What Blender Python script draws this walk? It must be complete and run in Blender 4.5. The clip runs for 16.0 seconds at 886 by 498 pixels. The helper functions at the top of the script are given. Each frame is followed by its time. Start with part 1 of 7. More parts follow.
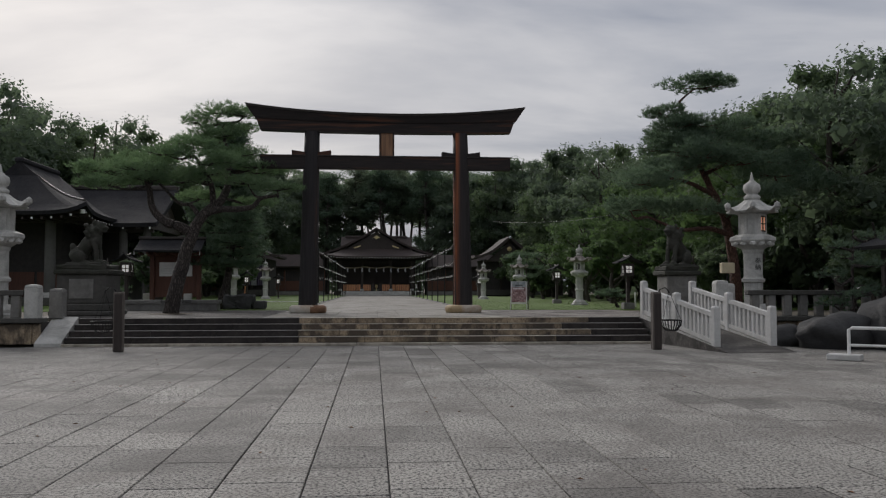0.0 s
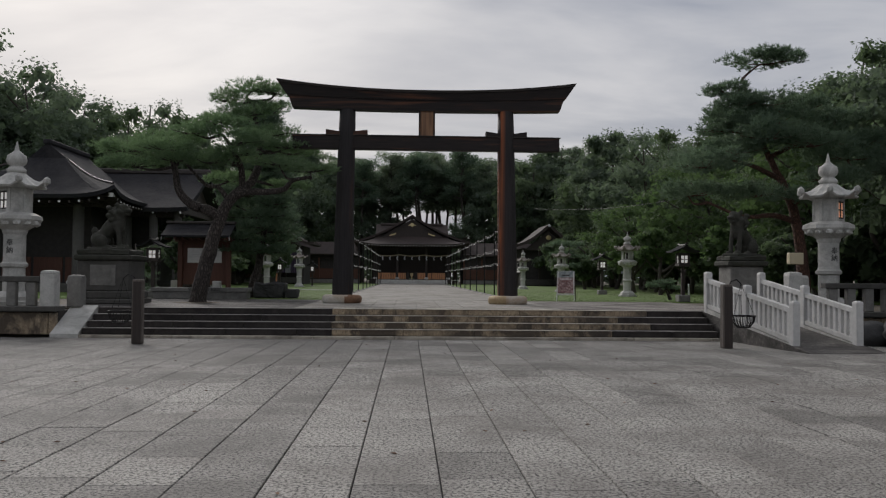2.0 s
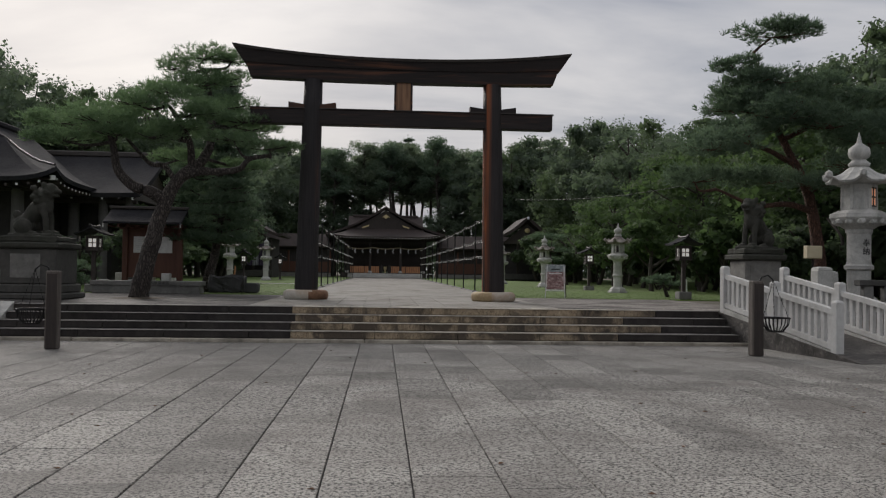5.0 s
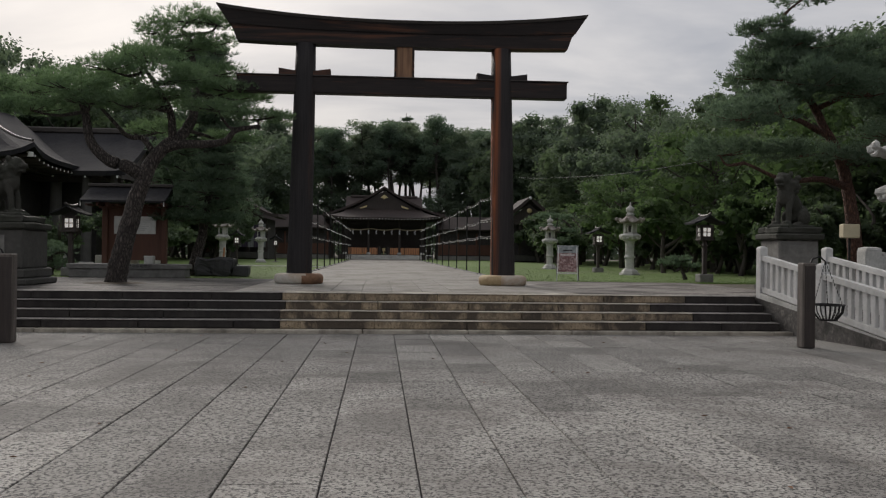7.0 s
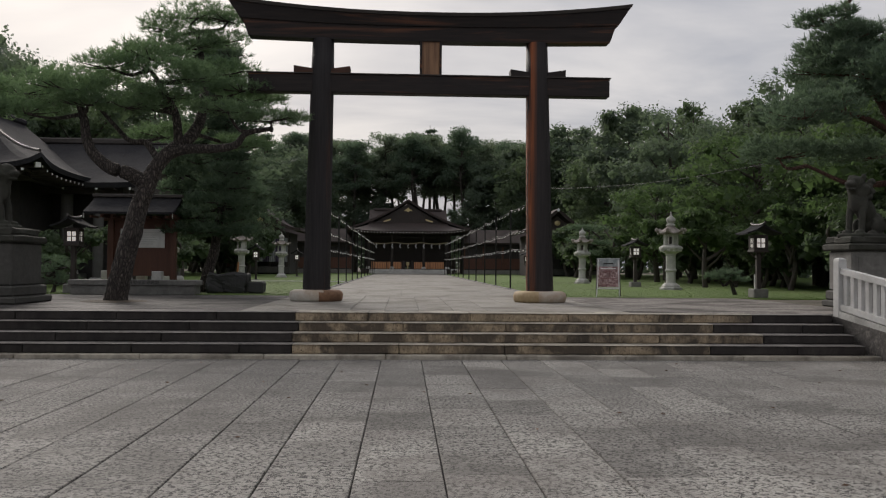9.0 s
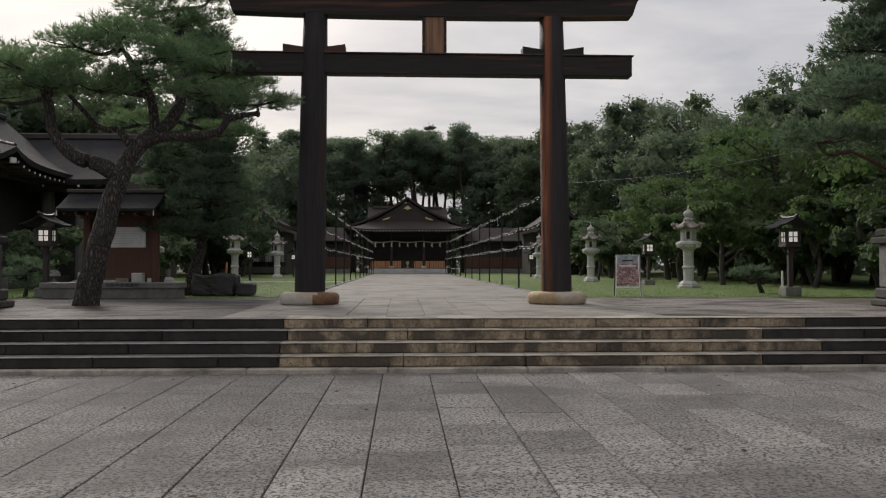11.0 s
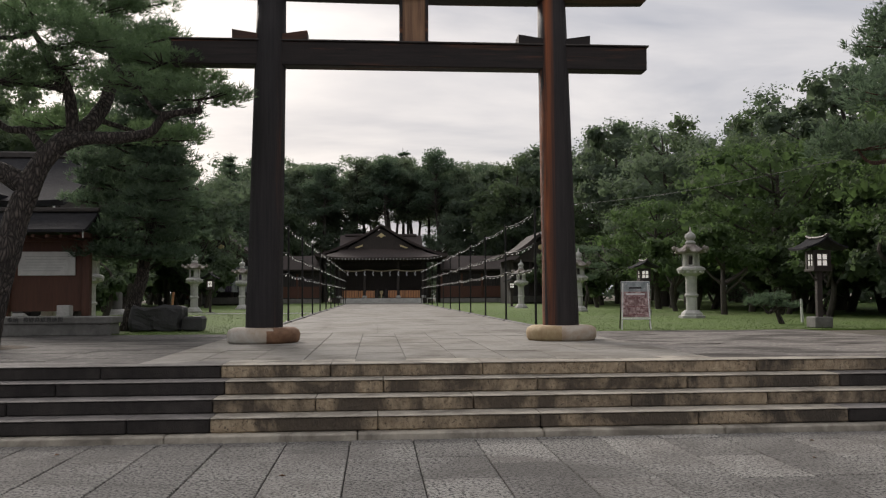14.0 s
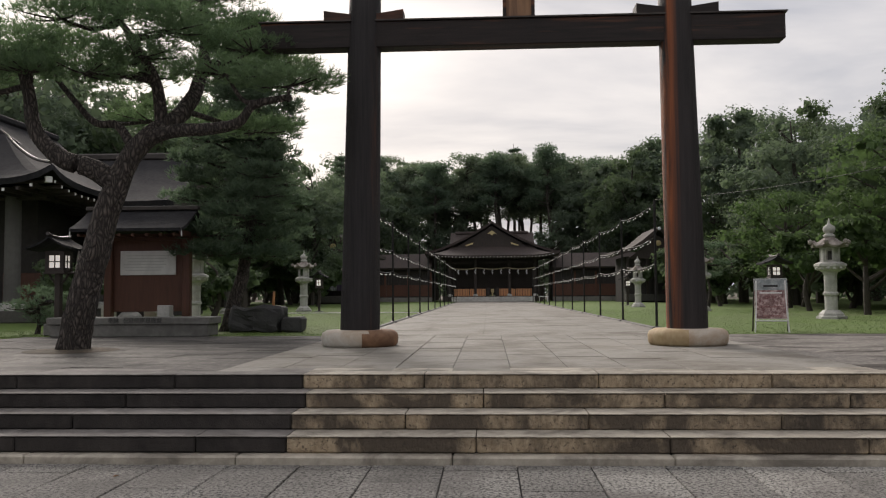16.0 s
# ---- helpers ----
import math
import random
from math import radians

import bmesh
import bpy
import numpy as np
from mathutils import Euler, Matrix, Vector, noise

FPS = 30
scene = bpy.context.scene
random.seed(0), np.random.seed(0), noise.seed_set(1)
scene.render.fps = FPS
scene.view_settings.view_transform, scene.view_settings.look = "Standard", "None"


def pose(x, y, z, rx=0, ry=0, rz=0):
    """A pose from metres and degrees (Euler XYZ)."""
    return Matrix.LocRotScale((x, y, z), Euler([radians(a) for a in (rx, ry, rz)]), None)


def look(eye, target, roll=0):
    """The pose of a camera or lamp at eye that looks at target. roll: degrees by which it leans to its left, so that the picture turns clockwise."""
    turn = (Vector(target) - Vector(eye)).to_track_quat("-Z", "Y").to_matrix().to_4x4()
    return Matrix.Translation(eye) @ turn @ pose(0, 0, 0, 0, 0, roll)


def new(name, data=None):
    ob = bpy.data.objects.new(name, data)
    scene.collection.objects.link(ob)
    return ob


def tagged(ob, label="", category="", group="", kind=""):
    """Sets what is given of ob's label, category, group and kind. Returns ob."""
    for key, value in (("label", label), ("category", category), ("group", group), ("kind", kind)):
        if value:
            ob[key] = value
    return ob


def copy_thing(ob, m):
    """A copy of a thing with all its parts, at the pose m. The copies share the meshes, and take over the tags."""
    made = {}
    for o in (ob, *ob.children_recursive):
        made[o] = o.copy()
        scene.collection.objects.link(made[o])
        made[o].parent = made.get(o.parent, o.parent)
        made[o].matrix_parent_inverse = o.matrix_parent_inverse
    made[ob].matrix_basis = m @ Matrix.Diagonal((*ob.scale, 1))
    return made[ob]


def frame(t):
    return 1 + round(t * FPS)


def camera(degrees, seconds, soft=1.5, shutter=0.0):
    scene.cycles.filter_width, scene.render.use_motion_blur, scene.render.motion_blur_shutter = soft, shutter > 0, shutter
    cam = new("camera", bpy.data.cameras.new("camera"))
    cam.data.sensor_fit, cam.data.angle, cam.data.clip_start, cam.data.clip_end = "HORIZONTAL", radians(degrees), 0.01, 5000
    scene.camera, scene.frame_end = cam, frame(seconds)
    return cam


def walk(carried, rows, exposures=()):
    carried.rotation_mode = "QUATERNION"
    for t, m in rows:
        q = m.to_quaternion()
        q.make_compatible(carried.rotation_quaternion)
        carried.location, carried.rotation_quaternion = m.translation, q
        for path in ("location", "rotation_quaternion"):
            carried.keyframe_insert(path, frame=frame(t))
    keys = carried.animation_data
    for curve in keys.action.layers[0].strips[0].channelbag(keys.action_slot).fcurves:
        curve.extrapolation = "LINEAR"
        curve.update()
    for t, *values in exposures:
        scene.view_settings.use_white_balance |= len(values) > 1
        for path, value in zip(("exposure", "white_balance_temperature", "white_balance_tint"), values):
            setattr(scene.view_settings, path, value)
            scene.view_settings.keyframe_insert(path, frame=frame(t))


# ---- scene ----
cam = camera(55.0, 16.0, soft=1.2)
PATH = [
    (0, (0.444, -0.38, 1.407), (0.606, 1.612, 1.498), -0.0),
    (0.5, (0.365, 0.093, 1.426), (0.485, 2.089, 1.488), -0.3),
    (1, (0.296, 0.557, 1.43), (0.375, 2.555, 1.474), -0.6),
    (1.5, (0.279, 0.932, 1.403), (0.355, 2.93, 1.453), -0.8),
    (2, (0.319, 1.409, 1.428), (0.401, 3.406, 1.492), 0.5),
    (2.5, (0.364, 1.887, 1.407), (0.455, 3.884, 1.482), 0.9),
    (3, (0.367, 2.355, 1.417), (0.458, 4.352, 1.487), 1.1),
    (3.5, (0.35, 2.849, 1.42), (0.482, 4.844, 1.487), 0.5),
    (4, (0.354, 3.339, 1.42), (0.495, 5.332, 1.489), 0.5),
    (6.5, (0.288, 5.656, 1.386), (0.432, 7.651, 1.399), 1.3),
    (7, (0.297, 6.101, 1.411), (0.446, 8.095, 1.418), 0.7),
    (7.5, (0.303, 6.559, 1.402), (0.402, 8.556, 1.391), 0.7),
    (8, (0.278, 7.0, 1.377), (0.391, 8.997, 1.393), 0.9),
    (8.5, (0.276, 7.486, 1.404), (0.375, 9.484, 1.444), 0.7),
    (11, (0.204, 9.753, 1.397), (0.3, 11.75, 1.434), 0.0),
    (11.5, (0.179, 10.221, 1.372), (0.271, 12.219, 1.411), -0.0),
    (12, (0.189, 10.69, 1.37), (0.27, 12.688, 1.426), -0.1),
    (12.5, (0.167, 11.143, 1.379), (0.257, 13.14, 1.452), -0.1),
    (13, (0.169, 11.595, 1.382), (0.29, 13.587, 1.502), -0.5),
    (13.5, (0.179, 12.101, 1.408), (0.315, 14.092, 1.539), -0.5),
    (14, (0.199, 12.56, 1.387), (0.357, 14.551, 1.493), -0.3),
    (14.5, (0.243, 12.986, 1.396), (0.359, 14.981, 1.481), 0.0),
    (15, (0.257, 13.351, 1.429), (0.343, 15.346, 1.535), -0.5),
    (15.5, (0.302, 13.62, 1.398), (0.345, 15.617, 1.513), -0.8),
    (16, (0.335, 13.775, 1.411), (0.23, 15.77, 1.514), -0.4),
]
EXPOSURES = [(0, 0.07, 6250, 13), (3, 0.14, 6320, 13), (7, 0.26, 6480, 13), (11, 0.43, 6600, 14), (13, 0.53, 6620, 14), (16, 0.67, 6750, 14.5)]
walk(cam, [(t, look(eye, target, roll)) for t, eye, target, roll in PATH], EXPOSURES)

# ---- world and light ----
SUN_AZ, SUN_EL = radians(-24), radians(30)      # the veiled sun: ahead and to the left
sun_dir = Vector((math.sin(SUN_AZ) * math.cos(SUN_EL), math.cos(SUN_AZ) * math.cos(SUN_EL), math.sin(SUN_EL)))
world = bpy.data.worlds.new("overcast_sky")
scene.world = world
world.use_nodes = True


def build_sky():
    nt = world.node_tree
    nt.nodes.clear()
    n, l = nt.nodes.new, nt.links.new
    out, bg = n("ShaderNodeOutputWorld"), n("ShaderNodeBackground")
    sky = n("ShaderNodeTexSky")
    sky.sky_type, sky.sun_disc = "NISHITA", False
    sky.sun_elevation, sky.sun_rotation = SUN_EL, SUN_AZ
    sky.air_density, sky.dust_density = 1.5, 3.0
    co = n("ShaderNodeTexCoord")
    # cloud deck: the direction is flattened so that clouds stretch towards the horizon
    sep = n("ShaderNodeSeparateXYZ")
    l(co.outputs["Generated"], sep.inputs[0])
    zz = n("ShaderNodeMath"); zz.operation = "MAXIMUM"; zz.inputs[1].default_value = 0.0
    l(sep.outputs[2], zz.inputs[0])
    za = n("ShaderNodeMath"); za.operation = "ADD"; za.inputs[1].default_value = 0.16
    l(zz.outputs[0], za.inputs[0])
    dx = n("ShaderNodeMath"); dx.operation = "DIVIDE"
    dy = n("ShaderNodeMath"); dy.operation = "DIVIDE"
    l(sep.outputs[0], dx.inputs[0]); l(za.outputs[0], dx.inputs[1])
    l(sep.outputs[1], dy.inputs[0]); l(za.outputs[0], dy.inputs[1])
    com = n("ShaderNodeCombineXYZ")
    l(dx.outputs[0], com.inputs[0]); l(dy.outputs[0], com.inputs[1])
    mp = n("ShaderNodeMapping")
    mp.inputs["Scale"].default_value = (0.75, 1.35, 1)
    mp.inputs["Rotation"].default_value = (0, 0, 0.35)
    l(com.outputs[0], mp.inputs[0])
    cl = n("ShaderNodeTexNoise")
    cl.inputs["Scale"].default_value, cl.inputs["Detail"].default_value, cl.inputs["Roughness"].default_value = 0.9, 6, 0.52
    cl.inputs["Distortion"].default_value = 0.35
    l(mp.outputs[0], cl.inputs[0])
    ramp = n("ShaderNodeValToRGB")
    ramp.color_ramp.elements[0].position, ramp.color_ramp.elements[0].color = 0.36, (0.40, 0.43, 0.49, 1)
    ramp.color_ramp.elements[1].position, ramp.color_ramp.elements[1].color = 0.62, (0.82, 0.81, 0.797, 1)
    l(cl.outputs["Fac"], ramp.inputs[0])
    # thin cloud glows around the veiled sun
    dot = n("ShaderNodeVectorMath"); dot.operation = "DOT_PRODUCT"; dot.inputs[1].default_value = sun_dir
    l(co.outputs["Generated"], dot.inputs[0])
    gl = n("ShaderNodeMapRange"); gl.interpolation_type = "SMOOTHERSTEP"
    gl.inputs[1].default_value, gl.inputs[2].default_value = 0.86, 1.0
    gl.inputs[3].default_value, gl.inputs[4].default_value = 0.0, 0.32
    l(dot.outputs["Value"], gl.inputs[0])
    add = n("ShaderNodeMix"); add.data_type, add.blend_type = "RGBA", "ADD"
    add.inputs[0].default_value = 1.0
    warm = n("ShaderNodeMix"); warm.data_type, warm.blend_type = "RGBA", "MULTIPLY"
    warm.inputs[0].default_value = 1.0
    warm.inputs[7].default_value = (1.0, 0.95, 0.84, 1)
    l(gl.outputs[0], warm.inputs[6])
    l(ramp.outputs[0], add.inputs[6]); l(warm.outputs[2], add.inputs[7])
    # the open sky shows faintly through the deck
    sk = n("ShaderNodeMix"); sk.data_type, sk.blend_type = "RGBA", "MIX"
    sc = n("ShaderNodeMix"); sc.data_type, sc.blend_type = "RGBA", "MULTIPLY"
    sc.inputs[0].default_value, sc.inputs[7].default_value = 1.0, (0.1, 0.1, 0.1, 1)
    l(sky.outputs[0], sc.inputs[6])
    sk.inputs[0].default_value = 0.08
    l(add.outputs[2], sk.inputs[6]); l(sc.outputs[2], sk.inputs[7])
    l(sk.outputs[2], bg.inputs[0])
    bg.inputs[1].default_value = SKY_STRENGTH
    l(bg.outputs[0], out.inputs[0])


SKY_STRENGTH = 0.72
build_sky()
sun = new("sun", bpy.data.lights.new("sun", "SUN"))
sun.data.energy, sun.data.angle, sun.data.color = 1.75, radians(25), (1.0, 0.95, 0.87)
sun.matrix_world = look(sun_dir * 50, (0, 0, 0))


# ---- materials ----
def pmat(name, a, b, rough=0.8, scale=8.0, bump=0.3, bscale=None, metal=0.0, stain=None, stain_scale=0.6, stain_amt=0.5,
         vary=0.0, island=0.0, stretch=(1, 1, 1), world_space=False, spec=0.5, speck=None, speck_scale=180.0, contrast=0.25, lo=0.42, hi=0.66, speck_lo=0.49, speck_hi=0.56):
    """Two colours mixed by grain, larger stains over them, bump, and a small change of value from piece to piece."""
    m = bpy.data.materials.new(name)
    m.use_nodes = True
    nt = m.node_tree
    n, l = nt.nodes.new, nt.links.new
    p = nt.nodes["Principled BSDF"]
    p.inputs["Roughness"].default_value, p.inputs["Metallic"].default_value = rough, metal
    p.inputs["Specular IOR Level"].default_value = spec
    if world_space:
        co = n("ShaderNodeNewGeometry").outputs["Position"]
    else:
        co = n("ShaderNodeTexCoord").outputs["Object"]
    mp = n("ShaderNodeMapping")
    mp.inputs["Scale"].default_value = stretch
    l(co, mp.inputs[0])
    g = n("ShaderNodeTexNoise")
    g.inputs["Scale"].default_value, g.inputs["Detail"].default_value, g.inputs["Roughness"].default_value = scale, 5, 0.6
    l(mp.outputs[0], g.inputs[0])
    r = n("ShaderNodeMapRange")
    r.inputs[1].default_value, r.inputs[2].default_value = 0.5 - contrast, 0.5 + contrast
    l(g.outputs["Fac"], r.inputs[0])
    mix = n("ShaderNodeMix"); mix.data_type = "RGBA"
    mix.inputs[6].default_value, mix.inputs[7].default_value = (*a, 1), (*b, 1)
    l(r.outputs[0], mix.inputs[0])
    col = mix.outputs[2]
    if speck:
        s = n("ShaderNodeTexNoise")
        s.inputs["Scale"].default_value, s.inputs["Detail"].default_value, s.inputs["Roughness"].default_value = speck_scale, 3, 0.7
        l(co, s.inputs[0])
        sr = n("ShaderNodeMapRange")
        sr.inputs[1].default_value, sr.inputs[2].default_value = speck_lo, speck_hi
        l(s.outputs["Fac"], sr.inputs[0])
        sm = n("ShaderNodeMix"); sm.data_type = "RGBA"
        sm.inputs[7].default_value = (*speck, 1)
        l(sr.outputs[0], sm.inputs[0]); l(col, sm.inputs[6])
        col = sm.outputs[2]
    if stain:
        s = n("ShaderNodeTexNoise")
        s.inputs["Scale"].default_value, s.inputs["Detail"].default_value, s.inputs["Roughness"].default_value = stain_scale, 6, 0.65
        s.inputs["Distortion"].default_value = 0.6
        l(mp.outputs[0], s.inputs[0])
        sr = n("ShaderNodeMapRange")
        sr.inputs[1].default_value, sr.inputs[2].default_value = lo, hi
        sr.inputs[4].default_value = stain_amt
        l(s.outputs["Fac"], sr.inputs[0])
        sm = n("ShaderNodeMix"); sm.data_type = "RGBA"
        sm.inputs[7].default_value = (*stain, 1)
        l(sr.outputs[0], sm.inputs[0]); l(col, sm.inputs[6])
        col = sm.outputs[2]
    if vary or island:
        src = n("ShaderNodeObjectInfo").outputs["Random"] if vary else n("ShaderNodeNewGeometry").outputs["Random Per Island"]
        amt = vary or island
        vr = n("ShaderNodeMapRange")
        vr.inputs[3].default_value, vr.inputs[4].default_value = 1 - amt, 1 + amt
        l(src, vr.inputs[0])
        hs = n("ShaderNodeHueSaturation")
        l(vr.outputs[0], hs.inputs["Value"]); l(col, hs.inputs["Color"])
        col = hs.outputs[0]
    l(col, p.inputs["Base Color"])
    if bump:
        bn = n("ShaderNodeTexNoise")
        bn.inputs["Scale"].default_value, bn.inputs["Detail"].default_value = bscale or scale * 3, 4
        l(mp.outputs[0], bn.inputs[0])
        bp = n("ShaderNodeBump")
        bp.inputs["Strength"].default_value, bp.inputs["Distance"].default_value = bump, 0.02
        l(bn.outputs["Fac"], bp.inputs["Height"]); l(bp.outputs[0], p.inputs["Normal"])
    return m


def glow_mat(name, colour, strength):
    m = bpy.data.materials.new(name)
    m.use_nodes = True
    p = m.node_tree.nodes["Principled BSDF"]
    p.inputs["Base Color"].default_value = (*colour, 1)
    p.inputs["Emission Color"].default_value = (*colour, 1)
    p.inputs["Emission Strength"].default_value = strength
    p.inputs["Roughness"].default_value = 0.6
    return m


def leaf_mat(name, a, b, rough=0.65):
    m = pmat(name, a, b, rough=rough, scale=0.35, bump=0, island=0.24, world_space=True, spec=0.25, contrast=0.15)
    nt = m.node_tree
    p = nt.nodes["Principled BSDF"]
    out = [x for x in nt.nodes if x.type == "OUTPUT_MATERIAL"][0]
    tr, mx = nt.nodes.new("ShaderNodeBsdfTranslucent"), nt.nodes.new("ShaderNodeMixShader")
    tr.inputs[0].default_value = (a[0] * 2.3, a[1] * 2.3, a[2] * 1.6, 1)
    mx.inputs[0].default_value = 0.48
    nt.links.new(p.outputs[0], mx.inputs[1]); nt.links.new(tr.outputs[0], mx.inputs[2])
    nt.links.new(mx.outputs[0], out.inputs[0])
    return m


def bark_mat(name, crack, plate, edge):
    """Scaly bark: raised plates with dark cracks between them."""
    m = pmat(name, plate, edge, rough=0.9, scale=14, bump=0)
    nt = m.node_tree
    n, l = nt.nodes.new, nt.links.new
    p = nt.nodes["Principled BSDF"]
    old = p.inputs["Base Color"].links[0].from_socket
    co, mp = n("ShaderNodeTexCoord"), n("ShaderNodeMapping")
    mp.inputs["Scale"].default_value = (1, 1, 0.33)
    l(co.outputs["Object"], mp.inputs[0])
    wb = n("ShaderNodeTexNoise"); wb.inputs["Scale"].default_value = 5
    l(mp.outputs[0], wb.inputs[0])
    ad = n("ShaderNodeMix"); ad.data_type = "VECTOR"; ad.inputs[0].default_value = 0.16
    l(mp.outputs[0], ad.inputs[4]); l(wb.outputs["Color"], ad.inputs[5])
    vo = n("ShaderNodeTexVoronoi"); vo.feature = "DISTANCE_TO_EDGE"; vo.inputs["Scale"].default_value = 25
    l(ad.outputs[1], vo.inputs["Vector"])
    mr = n("ShaderNodeMapRange"); mr.inputs[1].default_value, mr.inputs[2].default_value = 0.0, 0.40
    l(vo.outputs["Distance"], mr.inputs[0])
    mx = n("ShaderNodeMix"); mx.data_type = "RGBA"; mx.inputs[6].default_value = (*crack, 1)
    l(mr.outputs[0], mx.inputs[0]); l(old, mx.inputs[7]); l(mx.outputs[2], p.inputs["Base Color"])
    bp = n("ShaderNodeBump"); bp.inputs["Strength"].default_value, bp.inputs["Distance"].default_value = 0.9, 0.035
    l(mr.outputs[0], bp.inputs["Height"]); l(bp.outputs[0], p.inputs["Normal"])
    return m


def inner_wear(m, x_in, x_out):
    """Let the red worn patches lie on the inner, sheltered face of the pillar."""
    nt = m.node_tree
    n, l = nt.nodes.new, nt.links.new
    top = nt.nodes["Principled BSDF"].inputs["Base Color"].links[0].from_node
    fac = top.inputs[0].links[0].from_socket
    sx = n("ShaderNodeSeparateXYZ")
    l(n("ShaderNodeTexCoord").outputs["Object"], sx.inputs[0])
    r = n("ShaderNodeMapRange")
    r.inputs[1].default_value, r.inputs[2].default_value = x_out, x_in
    r.inputs[3].default_value = 0.0
    l(sx.outputs[0], r.inputs[0])
    mu = n("ShaderNodeMath"); mu.operation = "MULTIPLY"
    l(fac, mu.inputs[0]); l(r.outputs[0], mu.inputs[1]); l(mu.outputs[0], top.inputs[0])


